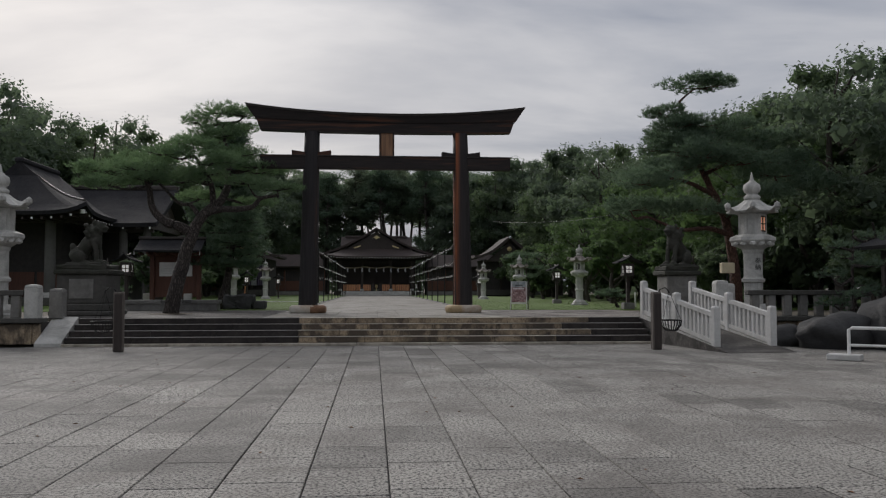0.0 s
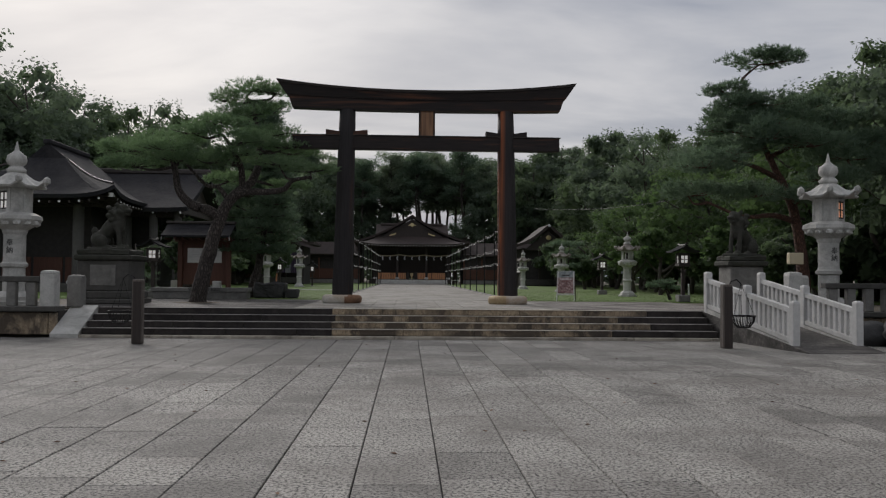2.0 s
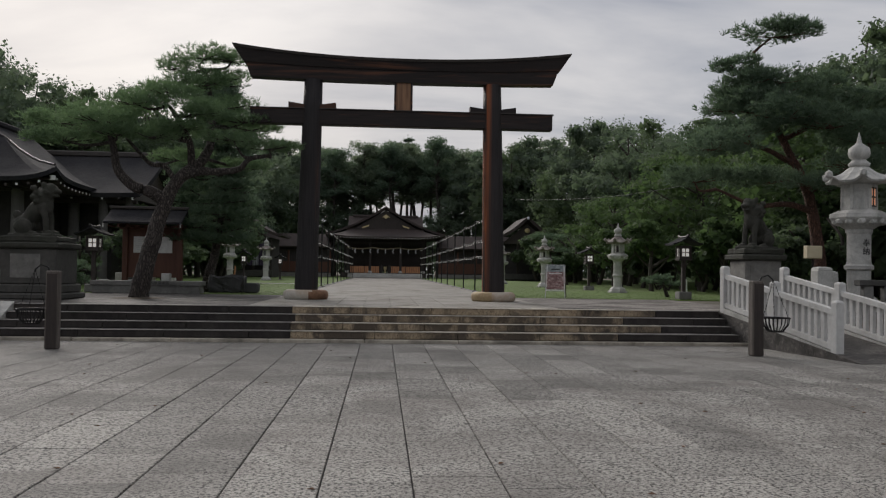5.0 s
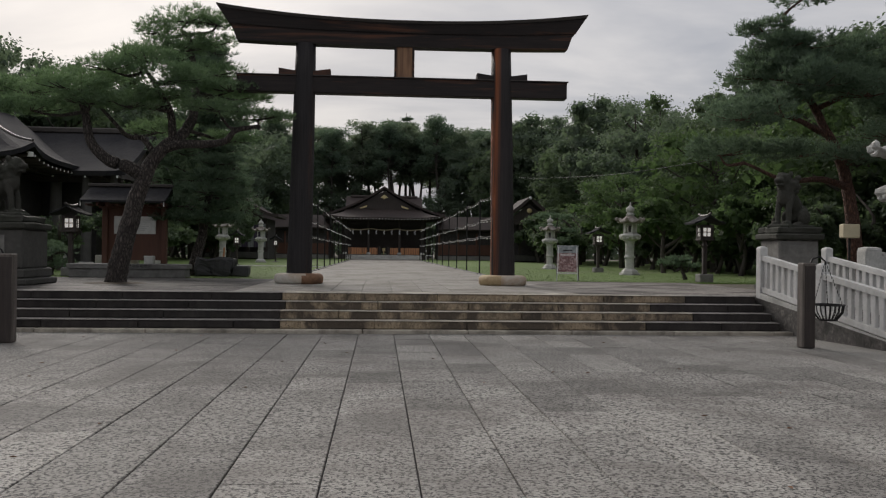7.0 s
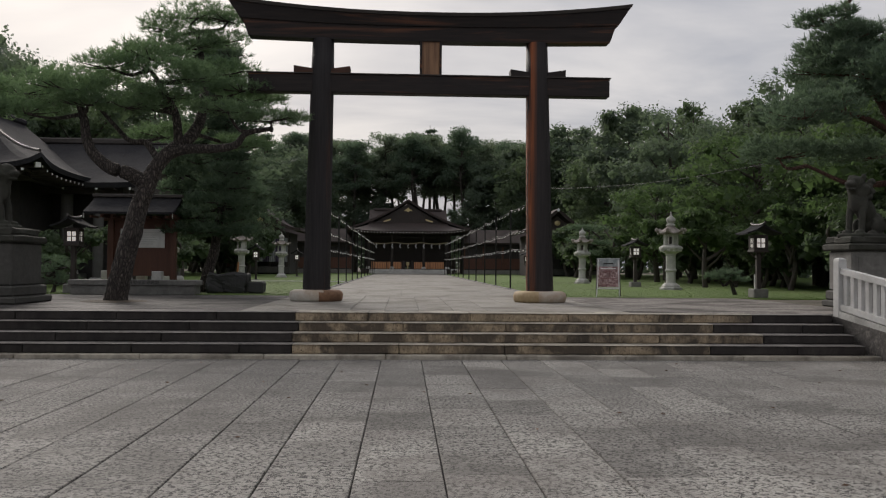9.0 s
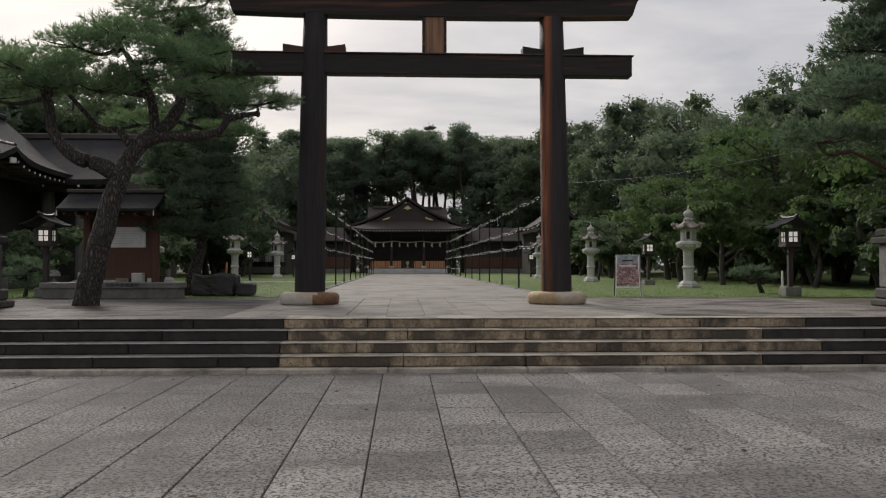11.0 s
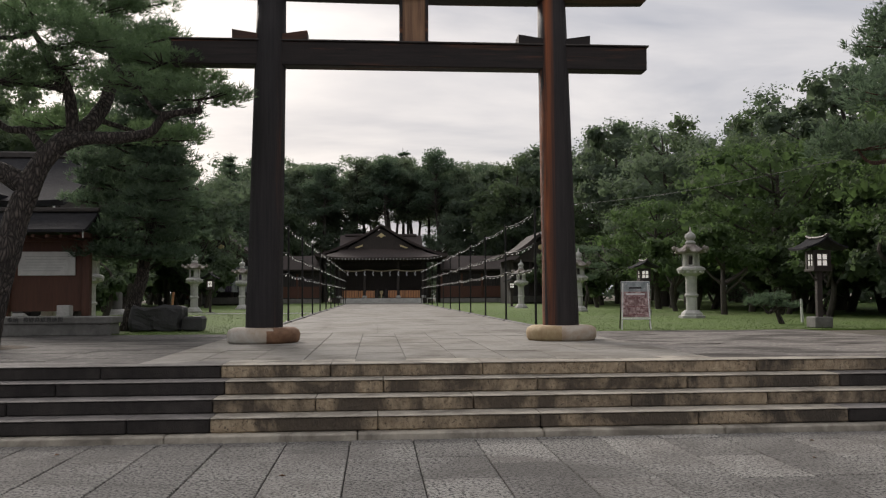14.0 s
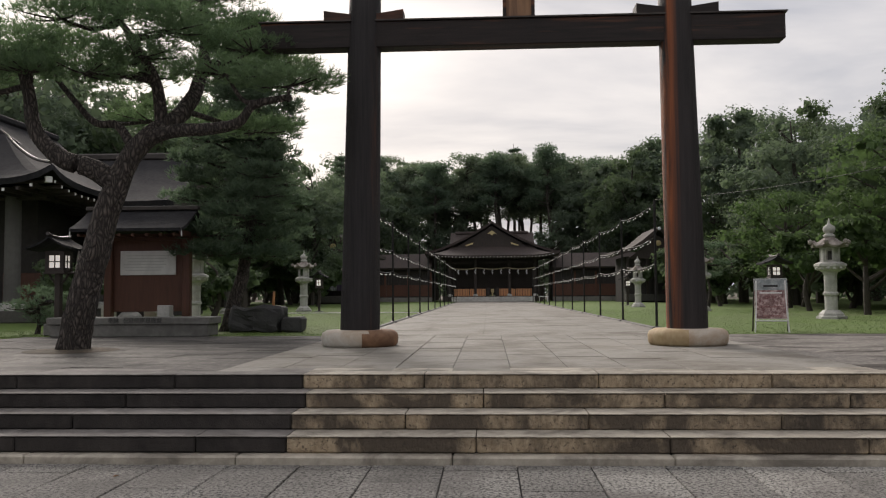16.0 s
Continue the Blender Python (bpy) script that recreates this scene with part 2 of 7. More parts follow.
M = {
    "tile": pmat("granite_paving", (0.215, 0.204, 0.185), (0.48, 0.462, 0.422), 0.8, 30, 0.8, 60, vary=0.11, speck=(0.052, 0.049, 0.046), speck_scale=36, speck_lo=0.515, speck_hi=0.555,
                 stain=(0.12, 0.108, 0.097), stain_scale=0.6, stain_amt=0.62, lo=0.45, hi=0.62, world_space=True),
    "tile_rest": pmat("granite_paving_far", (0.215, 0.204, 0.185), (0.48, 0.462, 0.422), 0.8, 30, 0.8, 60, island=0.11, speck=(0.052, 0.049, 0.046), speck_scale=36, speck_lo=0.515, speck_hi=0.555,
                      stain=(0.12, 0.108, 0.097), stain_scale=0.6, stain_amt=0.62, lo=0.45, hi=0.62, world_space=True),
    "joint": pmat("paving_joint", (0.022, 0.021, 0.02), (0.05, 0.047, 0.044), 0.95, 20, 0.4, world_space=True),
    "terrace": pmat("terrace_slab", (0.056, 0.052, 0.048), (0.128, 0.119, 0.111), 0.8, 22, 0.5, 60, vary=0.04, stain=(0.036, 0.033, 0.031), stain_scale=1.3, stain_amt=0.92, lo=0.44, hi=0.57, world_space=True, spec=0.3, stretch=(0.5, 1.0, 1), speck=(0.165, 0.150, 0.137), speck_scale=13, speck_lo=0.53, speck_hi=0.62),
    "terrace_warm": pmat("warm_grey_terrace_slab", (0.135, 0.124, 0.114), (0.245, 0.228, 0.208), 0.8, 22, 0.5, 60, vary=0.04, stain=(0.06, 0.052, 0.045), stain_scale=1.2, stain_amt=0.92, lo=0.44, hi=0.57, world_space=True, spec=0.3, stretch=(0.5, 1.0, 1), speck=(0.33, 0.295, 0.26), speck_scale=13, speck_lo=0.53, speck_hi=0.62),
    "path": pmat("pale_granite_path", (0.200, 0.187, 0.160), (0.322, 0.304, 0.264), 0.75, 12, 0.5, 90, vary=0.06, stain=(0.115, 0.098, 0.076), stain_scale=0.9, stain_amt=0.88, lo=0.44, hi=0.64, world_space=True, speck=(0.22, 0.21, 0.195), speck_scale=60),
    "step_tan": pmat("tan_step_stone", (0.26, 0.195, 0.126), (0.49, 0.393, 0.272), 0.88, 24, 0.9, 55, vary=0.05, stain=(0.060, 0.048, 0.038), stain_scale=1.5, stain_amt=0.9, stretch=(0.85, 1, 0.5), world_space=True, contrast=0.2, lo=0.43, hi=0.57, speck=(0.11, 0.085, 0.062), speck_scale=30, speck_lo=0.57, speck_hi=0.67),
    "step_mixed": pmat("lichen_blotched_tan_step_stone", (0.26, 0.195, 0.128), (0.48, 0.385, 0.268), 0.88, 24, 0.9, 55, vary=0.05, stain=(0.045, 0.038, 0.032), stain_scale=1.5, stain_amt=0.93, stretch=(0.85, 1, 0.5), world_space=True, contrast=0.2, lo=0.41, hi=0.57, speck=(0.11, 0.085, 0.062), speck_scale=30, speck_lo=0.57, speck_hi=0.67),
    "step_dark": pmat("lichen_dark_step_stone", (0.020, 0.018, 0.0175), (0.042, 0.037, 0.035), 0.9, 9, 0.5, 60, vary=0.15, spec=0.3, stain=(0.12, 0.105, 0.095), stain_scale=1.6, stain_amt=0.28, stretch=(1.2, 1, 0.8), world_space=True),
    # tread colours hold the sky light on the tops, well above the risers' tone
    "tread": pmat("worn_lit_step_tread", (0.34, 0.305, 0.25), (0.50, 0.455, 0.38), 0.8, 14, 0.3, 90, stain=(0.13, 0.115, 0.095), stain_scale=2.2, stain_amt=0.85, world_space=True, vary=0.12),
    "tread_dark": pmat("lit_dark_step_tread", (0.15, 0.138, 0.128), (0.27, 0.25, 0.235), 0.85, 8, 0.3, 90, stain=(0.07, 0.062, 0.057), stain_scale=1.5, stain_amt=0.8, world_space=True, vary=0.12),
    "granite": pmat("grey_granite", (0.42, 0.42, 0.40), (0.58, 0.57, 0.54), 0.8, 25, 0.4, 90, stain=(0.22, 0.22, 0.2), stain_scale=2.2, stain_amt=0.65),
    "granite_dark": pmat("weathered_dark_granite", (0.060, 0.058, 0.054), (0.105, 0.10, 0.092), 0.88, 10, 0.6, 50, stain=(0.055, 0.055, 0.048), stain_scale=1.8, stain_amt=0.7),
    # moss tones, taken darker for the shade the trees cast on the statues
    "granite_moss_shade": pmat("mossy_shaded_stone", (0.030, 0.030, 0.025), (0.060, 0.058, 0.048), 0.9, 10, 0.6, 50, stain=(0.022, 0.028, 0.016), stain_scale=2.0, stain_amt=0.7),
    "granite_brown": pmat("brown_stained_granite", (0.22, 0.195, 0.175), (0.36, 0.33, 0.30), 0.85, 14, 0.4, 70, stain=(0.12, 0.095, 0.08), stain_scale=2.4, stain_amt=0.7),
    "tile_darker": pmat("darker_granite_paving", (0.163, 0.155, 0.140), (0.37, 0.355, 0.325), 0.8, 30, 0.8, 60, vary=0.11, speck=(0.042, 0.039, 0.037), speck_scale=36, speck_lo=0.515, speck_hi=0.555,
                      stain=(0.085, 0.077, 0.069), stain_scale=0.6, stain_amt=0.62, lo=0.45, hi=0.62, world_space=True),
    "tile_darker_rest": pmat("darker_granite_paving_far", (0.163, 0.155, 0.140), (0.37, 0.355, 0.325), 0.8, 30, 0.8, 60, island=0.11, speck=(0.042, 0.039, 0.037), speck_scale=36, speck_lo=0.515, speck_hi=0.555,
                      stain=(0.085, 0.077, 0.069), stain_scale=0.6, stain_amt=0.62, lo=0.45, hi=0.62, world_space=True),
    "granite_mid": pmat("weathered_mid_granite", (0.16, 0.155, 0.145), (0.24, 0.235, 0.22), 0.85, 12, 0.4, 60, stain=(0.09, 0.088, 0.08), stain_scale=2.0, stain_amt=0.6),
    "rust_stone": pmat("rust_stained_stone", (0.20, 0.10, 0.05), (0.32, 0.18, 0.10), 0.75, 10, 0.25, 80, stain=(0.10, 0.05, 0.03), stain_scale=2.5, stain_amt=0.7),
    "ochre_stone": pmat("ochre_stained_stone", (0.36, 0.26, 0.13), (0.50, 0.40, 0.25), 0.75, 10, 0.25, 80, stain=(0.24, 0.14, 0.06), stain_scale=2.0, stain_amt=0.6),
    "white_stone": pmat("whitened_concrete", (0.52, 0.52, 0.51), (0.64, 0.635, 0.62), 0.75, 12, 0.25, 70, stain=(0.34, 0.33, 0.31), stain_scale=1.6, stain_amt=0.5),
    "torii": pmat("dark_stained_cypress", (0.017, 0.0162, 0.0175), (0.040, 0.036, 0.037), 0.62, 5, 0.5, 30, stretch=(5, 5, 0.22), stain=(0.20, 0.075, 0.038), stain_scale=0.62, stain_amt=0.3, lo=0.58, hi=0.70, spec=0.2),
    "torii_worn": pmat("worn_red_stained_cypress", (0.017, 0.0158, 0.0165), (0.040, 0.034, 0.034), 0.6, 5, 0.5, 30, stretch=(5, 5, 0.22), stain=(0.46, 0.14, 0.05), stain_scale=0.7, stain_amt=0.95, lo=0.38, hi=0.54, spec=0.25),
    "torii_beam": pmat("dark_stained_cypress_beam", (0.015, 0.0138, 0.0145), (0.036, 0.028, 0.026), 0.6, 5, 0.35, 40, stretch=(0.3, 5, 5), stain=(0.24, 0.095, 0.048), stain_scale=0.6, stain_amt=0.6, lo=0.55, hi=0.68, spec=0.2),
    "torii_light": pmat("raw_cypress_plank", (0.23, 0.12, 0.06), (0.34, 0.19, 0.10), 0.6, 6, 0.3, 40, stretch=(6, 6, 0.3), stain=(0.08, 0.035, 0.02), stain_scale=1.4, stain_amt=0.8),
    "copper": pmat("dark_copper_cap", (0.03, 0.027, 0.025), (0.06, 0.05, 0.045), 0.5, 6, 0.2, metal=0.3),
    "base_stone": pmat("pale_base_stone", (0.50, 0.48, 0.43), (0.62, 0.60, 0.55), 0.75, 14, 0.25, 80, stain=(0.30, 0.17, 0.07), stain_scale=1.1, stain_amt=0.7),
    "wood_red": pmat("red_brown_timber", (0.070, 0.027, 0.017), (0.115, 0.046, 0.028), 0.65, 6, 0.3, 30, stretch=(4, 4, 0.4)),
    "wood_dark": pmat("dark_timber", (0.026, 0.020, 0.018), (0.050, 0.038, 0.033), 0.7, 6, 0.3, 30, stretch=(4, 4, 0.5)),
    "wood_grey": pmat("silvered_timber_post", (0.085, 0.072, 0.062), (0.19, 0.165, 0.145), 0.8, 5, 0.5, 40, stretch=(6, 6, 0.5), stain=(0.03, 0.02, 0.016), stain_scale=1.2, stain_amt=0.6),
    "roof": pmat("grey_copper_roof", (0.014, 0.014, 0.016), (0.036, 0.036, 0.040), 0.92, 9, 0.7, 22, spec=0.12, stain=(0.055, 0.053, 0.053), stain_scale=0.5, stain_amt=0.5, island=0.06),
    "roof_brown": pmat("brown_bark_roof", (0.038, 0.028, 0.026), (0.068, 0.051, 0.046), 0.85, 8, 0.35, 30, stain=(0.03, 0.026, 0.024), stain_scale=0.8, stain_amt=0.5),
    "iron": pmat("black_iron", (0.012, 0.012, 0.013), (0.03, 0.028, 0.027), 0.55, 20, 0.2, metal=0.6),
    "bulb": glow_mat("clear_bulb", (0.85, 0.83, 0.78), 0.25),
    "paper": glow_mat("lit_paper_pane", (0.90, 0.86, 0.80), 0.28),
    "paper_warm": glow_mat("warm_lit_pane", (0.85, 0.42, 0.24), 0.25),
    "white": pmat("white_paint", (0.72, 0.72, 0.71), (0.8, 0.8, 0.79), 0.6, 10, 0.1, stain=(0.5, 0.5, 0.48), stain_amt=0.4, stain_scale=3),
    "paper_board": pmat("pale_notice_panel", (0.60, 0.60, 0.58), (0.70, 0.70, 0.68), 0.6, 4, 0.05, stain=(0.45, 0.45, 0.44), stain_amt=0.5, stain_scale=3),
    "gold": pmat("gilt_fitting", (0.50, 0.40, 0.20), (0.62, 0.51, 0.28), 0.45, 20, 0.1, metal=0.5),
    "bark": bark_mat("pine_bark", (0.014, 0.011, 0.010), (0.085, 0.070, 0.062), (0.19, 0.16, 0.14)),
    "bark_red": bark_mat("red_pine_bark", (0.045, 0.022, 0.016), (0.12, 0.055, 0.036), (0.19, 0.10, 0.068)),
    "bark_far": pmat("far_trunk_bark", (0.045, 0.038, 0.032), (0.08, 0.068, 0.058), 0.9, 6, 0.5, 12),
    "needle": leaf_mat("pine_needles", (0.086, 0.134, 0.086), (0.138, 0.194, 0.118)),
    "needle_dark": leaf_mat("dark_pine_needles", (0.066, 0.098, 0.080), (0.104, 0.142, 0.102)),
    "leaf": leaf_mat("broad_leaves", (0.058, 0.084, 0.056), (0.092, 0.124, 0.074)),
    "leaf_bright": leaf_mat("bright_broad_leaves", (0.052, 0.085, 0.042), (0.088, 0.124, 0.056)),
    "leaf_dark": leaf_mat("dark_broad_leaves", (0.074, 0.102, 0.082), (0.116, 0.150, 0.108)),
    # paler, greyer leaves: distance haze is put into this colour
    "leaf_far": leaf_mat("hazed_grey_green_leaves", (0.098, 0.128, 0.104), (0.150, 0.186, 0.142)),
    "grass": pmat("mown_grass", (0.080, 0.145, 0.022), (0.125, 0.195, 0.036), 0.9, 3, 0.8, 120, stain=(0.10, 0.12, 0.045), stain_scale=0.3, stain_amt=0.5, world_space=True),
    "soil": pmat("dark_damp_soil", (0.045, 0.036, 0.026), (0.085, 0.068, 0.05), 0.95, 9, 0.7, 40, stain=(0.14, 0.10, 0.06), stain_scale=6, stain_amt=0.5, lo=0.5, hi=0.62, world_space=True),
    "earth": pmat("bare_earth", (0.10, 0.085, 0.065), (0.16, 0.14, 0.11), 0.95, 3, 0.6, 40, stain=(0.05, 0.05, 0.03), stain_scale=0.2, stain_amt=0.6, world_space=True),
    "rock": pmat("dark_garden_rock", (0.022, 0.022, 0.023), (0.05, 0.05, 0.05), 0.75, 4, 0.7, 15),
    "hall_wall": pmat("dark_hall_wall", (0.026, 0.023, 0.023), (0.048, 0.043, 0.041), 0.8, 5, 0.2, 20),
    "faint_ink": pmat("faint_print", (0.42, 0.42, 0.41), (0.48, 0.48, 0.47), 0.7, 8, 0),
    "plaster": pmat("grey_plaster_wall", (0.10, 0.095, 0.09), (0.14, 0.135, 0.13), 0.85, 4, 0.2, stain=(0.06, 0.058, 0.055), stain_amt=0.5),
    "orange_wood": pmat("bright_cedar_panel", (0.46, 0.20, 0.09), (0.58, 0.28, 0.13), 0.6, 6, 0.2, stretch=(5, 5, 0.4)),
    "cloth": pmat("white_cloth", (0.62, 0.63, 0.68), (0.74, 0.75, 0.78), 0.9, 5, 0.1),
    "cloth_grey": pmat("greyed_cloth", (0.20, 0.21, 0.22), (0.30, 0.31, 0.32), 0.9, 5, 0.1),
    "cloth_dark": pmat("dark_violet_cloth", (0.05, 0.04, 0.07), (0.08, 0.06, 0.1), 0.9, 5, 0.1),
    "straw": pmat("straw_rope", (0.32, 0.27, 0.17), (0.45, 0.38, 0.26), 0.9, 12, 0.5),
    "poster_pink": pmat("poster_print_pink", (0.16, 0.06, 0.06), (0.62, 0.46, 0.44), 0.5, 16, 0, stain=(0.12, 0.05, 0.05), stain_scale=9, stain_amt=0.8, contrast=0.12),
    "poster_blue": pmat("poster_print_grey_blue", (0.22, 0.26, 0.27), (0.42, 0.44, 0.44), 0.5, 10, 0, stain=(0.10, 0.12, 0.12), stain_scale=7, stain_amt=0.7, contrast=0.12),
    "poster_dark": pmat("poster_print_dark_red", (0.10, 0.03, 0.035), (0.34, 0.17, 0.16), 0.5, 30, 0, contrast=0.08),
    "rubber": pmat("black_cable", (0.02, 0.02, 0.02), (0.03, 0.03, 0.03), 0.6, 8, 0),
    "leaf_litter": pmat("fallen_brown_leaf", (0.10, 0.05, 0.025), (0.20, 0.10, 0.05), 0.8, 8, 0, vary=0.3),
    "yellow_box": pmat("cream_lamp_box", (0.55, 0.48, 0.32), (0.64, 0.57, 0.40), 0.6, 6, 0.1),
    "ink": pmat("black_ink", (0.02, 0.02, 0.02), (0.03, 0.03, 0.03), 0.7, 8, 0),
}
inner_wear(M["torii_worn"], 2.17, 2.34)


# ---- mesh helpers ----
def part(name, bm, material, parent=None, label="", smooth=False):
    """Links a bmesh as one mesh object, under its thing where one is given."""
    me = bpy.data.meshes.new(name)
    bm.normal_update()
    bm.to_mesh(me)
    bm.free()
    if smooth:
        me.polygons.foreach_set("use_smooth", [True] * len(me.polygons))
    ob = new(name, me)
    me.materials.append(material)
    if parent is not None:
        ob.parent = parent
    if label:
        ob["label"] = label
    return ob


def thing(name, m, label, category, group="", kind=""):
    e = new(name)
    e.matrix_basis = m
    return tagged(e, label, category, group, kind)


def B():
    return bmesh.new()


def box(bm, c, s, bevel=0.0, rz=0.0, taper=1.0, shear=(0, 0)):
    """A box about c with full sizes s; taper narrows its top, bevel rounds its edges."""
    r = bmesh.ops.create_cube(bm, size=1)
    vs = r["verts"]
    q = Matrix.Rotation(rz, 3, "Z")
    for v in vs:
        k = taper if v.co.z > 0 else 1.0
        p = Vector((v.co.x * s[0] * k, v.co.y * s[1] * k, v.co.z * s[2]))
        p.x += shear[0] * (v.co.z + 0.5)
        p.y += shear[1] * (v.co.z + 0.5)
        v.co = q @ p + Vector(c)
    if bevel:
        es = list({e for v in vs for e in v.link_edges})
        bmesh.ops.bevel(bm, geom=es, offset=bevel, segments=1, affect="EDGES")
    return bm


def lathe(bm, profile, seg=16, c=(0, 0), turn=0.0, cap=True):
    """Turns a profile of (radius, height) about the vertical through c."""
    rings = []
    for r, z in profile:
        rings.append([bm.verts.new((c[0] + r * math.cos(turn + 2 * math.pi * k / seg), c[1] + r * math.sin(turn + 2 * math.pi * k / seg), z)) for k in range(seg)])
    for a, b in zip(rings, rings[1:]):
        for k in range(seg):
            bm.faces.new((a[k], a[(k + 1) % seg], b[(k + 1) % seg], b[k]))
    if cap:
        bm.faces.new(list(reversed(rings[0])))
        bm.faces.new(rings[-1])
    return bm


def tube(bm, pts, radii, seg=8):
    """A tapered limb along points."""
    pts = [Vector(p) for p in pts]
    if not hasattr(radii, "__len__"):
        radii = [radii] * len(pts)
    rings = []
    ref = Vector((1, 0.01, 0.02))
    for i, p in enumerate(pts):
        d = (pts[min(i + 1, len(pts) - 1)] - pts[max(i - 1, 0)]).normalized()
        if abs(d.dot(ref)) > 0.95:
            ref = Vector((0, 1, 0.03))
        u = d.cross(ref).normalized()
        w = d.cross(u)
        rings.append([bm.verts.new(p + radii[i] * (math.cos(2 * math.pi * k / seg) * u + math.sin(2 * math.pi * k / seg) * w)) for k in range(seg)])
    for a, b in zip(rings, rings[1:]):
        for k in range(seg):
            bm.faces.new((a[k], a[(k + 1) % seg], b[(k + 1) % seg], b[k]))
    bm.faces.new(list(reversed(rings[0])))
    bm.faces.new(rings[-1])
    bmesh.ops.recalc_face_normals(bm, faces=bm.faces[:])
    return bm


def blob(bm, c, s, sub=2, rough=0.0, seed=0.0, rot=None):
    r = bmesh.ops.create_icosphere(bm, subdivisions=sub, radius=1)
    for v in r["verts"]:
        k = 1 + rough * noise.noise(v.co * 1.7 + Vector((seed, seed * 0.7, 0)))
        p = Vector((v.co.x * s[0] * k, v.co.y * s[1] * k, v.co.z * s[2] * k))
        if rot is not None:
            p = rot @ p
        v.co = p + Vector(c)
    return bm


def smooth_path(pts, n=6):
    """Catmull-Rom through points of any length."""
    P = [np.array(p, float) for p in pts]
    P = [2 * P[0] - P[1]] + P + [2 * P[-1] - P[-2]]
    out = []
    for i in range(1, len(P) - 2):
        for k in range(n):
            t = k / n
            out.append(0.5 * (2 * P[i] + (P[i + 1] - P[i - 1]) * t + (2 * P[i - 1] - 5 * P[i] + 4 * P[i + 1] - P[i + 2]) * t ** 2
                              + (3 * P[i] - P[i - 1] - 3 * P[i + 1] + P[i + 2]) * t ** 3))
    out.append(P[-2])
    return out


def quads_object(name, V, material, parent=None):
    """One mesh of separate quads from an (n, 4, 3) array."""
    V = np.asarray(V, dtype=np.float32)
    n = len(V)
    me = bpy.data.meshes.new(name)
    me.vertices.add(4 * n)
    me.vertices.foreach_set("co", V.reshape(-1))
    me.loops.add(4 * n)
    me.loops.foreach_set("vertex_index", np.arange(4 * n, dtype=np.int32))
    me.polygons.add(n)
    me.polygons.foreach_set("loop_start", np.arange(0, 4 * n, 4, dtype=np.int32))
    me.update(calc_edges=True)
    me.materials.append(material)
    ob = new(name, me)
    if parent is not None:
        ob.parent = parent
    return ob


# ---- the setting ----
H = 0.62            # the terrace above the lower square
AX = 0.84           # the axis of the approach
TILE_W, TILE_L, TILE_X0 = 0.606, 0.90, -0.045
TY = 26.66          # the gate stands here


def grid_sheet(name, xs, ys, zf, material, label, category):
    bm = B()
    vs = [[bm.verts.new((x, y, zf(x, y))) for x in xs] for y in ys]
    for j in range(len(ys) - 1):
        for i in range(len(xs) - 1):
            bm.faces.new((vs[j][i], vs[j][i + 1], vs[j + 1][i + 1], vs[j + 1][i]))
    return tagged(part(name, bm, material), label, category, kind="structure")


def square_z(y):
    """The paving's height: the square falls a few centimetres towards the steps."""
    u = max(0.0, min(1.0, (y - 7.0) / 14.0))
    return -0.03 * u * u * (3 - 2 * u)


def land(x, y):
    if y < 22.25:
        return -0.12
    return 0.59


grid_sheet("ground", (-1500, -200, -60, -7.9, 9.3, 60, 200, 1500), (-1500, -100, -20, 0, 22.2, 22.35, 30, 60, 120, 300, 1500), land, M["earth"],
           "bare dark earth stretching out under the trees", "ground")
# bedding under the square, seen as dark joints
grid_sheet("pavement", (-16.2, 17.9), [-19.0, 7.0] + [8.0 + k for k in range(13)] + [21.2], lambda x, y: square_z(y) - 0.018, M["joint"],
           "dark sandy bedding between the granite slabs", "pavement")
# lawns on both sides of the approach
for sx in (-1, 1):
    bm = B()
    x0, x1 = (AX + 3.05, AX + 45) if sx > 0 else (AX - 45, AX - 3.05)
    box(bm, ((x0 + x1) / 2, 65.0, 0.50), (x1 - x0, 70.6, 0.245), 0.03)
    tagged(part("lawn", bm, M["grass"]), "short mown green lawn beside the stone approach", "lawn", kind="structure")


# terrace slabs and the pale approach
def slab_mesh(name, sx, sy, h, material, ch=0.006):
    bm = B()
    box(bm, (0, 0, -h / 2), (sx, sy, h))
    top = [f for f in bm.faces if f.normal.z > 0.9 or all(v.co.z > -1e-6 for v in f.verts)]
    es = [e for e in top[0].edges]
    bmesh.ops.bevel(bm, geom=es, offset=ch, segments=1, affect="EDGES")
    me = bpy.data.meshes.new(name)
    bm.to_mesh(me)
    bm.free()
    me.materials.append(material)
    return me


def lay(name, me, x, y, z, parent, rz=0.0, tilt=0.0):
    ob = new(name, me)
    ob.matrix_basis = pose(x, y, z, random.uniform(-tilt, tilt), random.uniform(-tilt, tilt), rz)
    ob.parent = parent
    return ob


rng = np.random.default_rng(7)


def slab_rows(x0, x1, y0, y1, w, length, jit=True):
    """Centres and sizes of slabs laid in columns with staggered cross joints."""
    out = []
    nx = int(round((x1 - x0) / w))
    for i in range(nx):
        y = y0 - (rng.random() * length if jit else 0)
        while y < y1:
            a, b = max(y, y0), min(y + length, y1)
            if b - a > 0.02:
                out.append((x0 + (i + 0.5) * w, (a + b) / 2, w, b - a))
            y += length
    return out


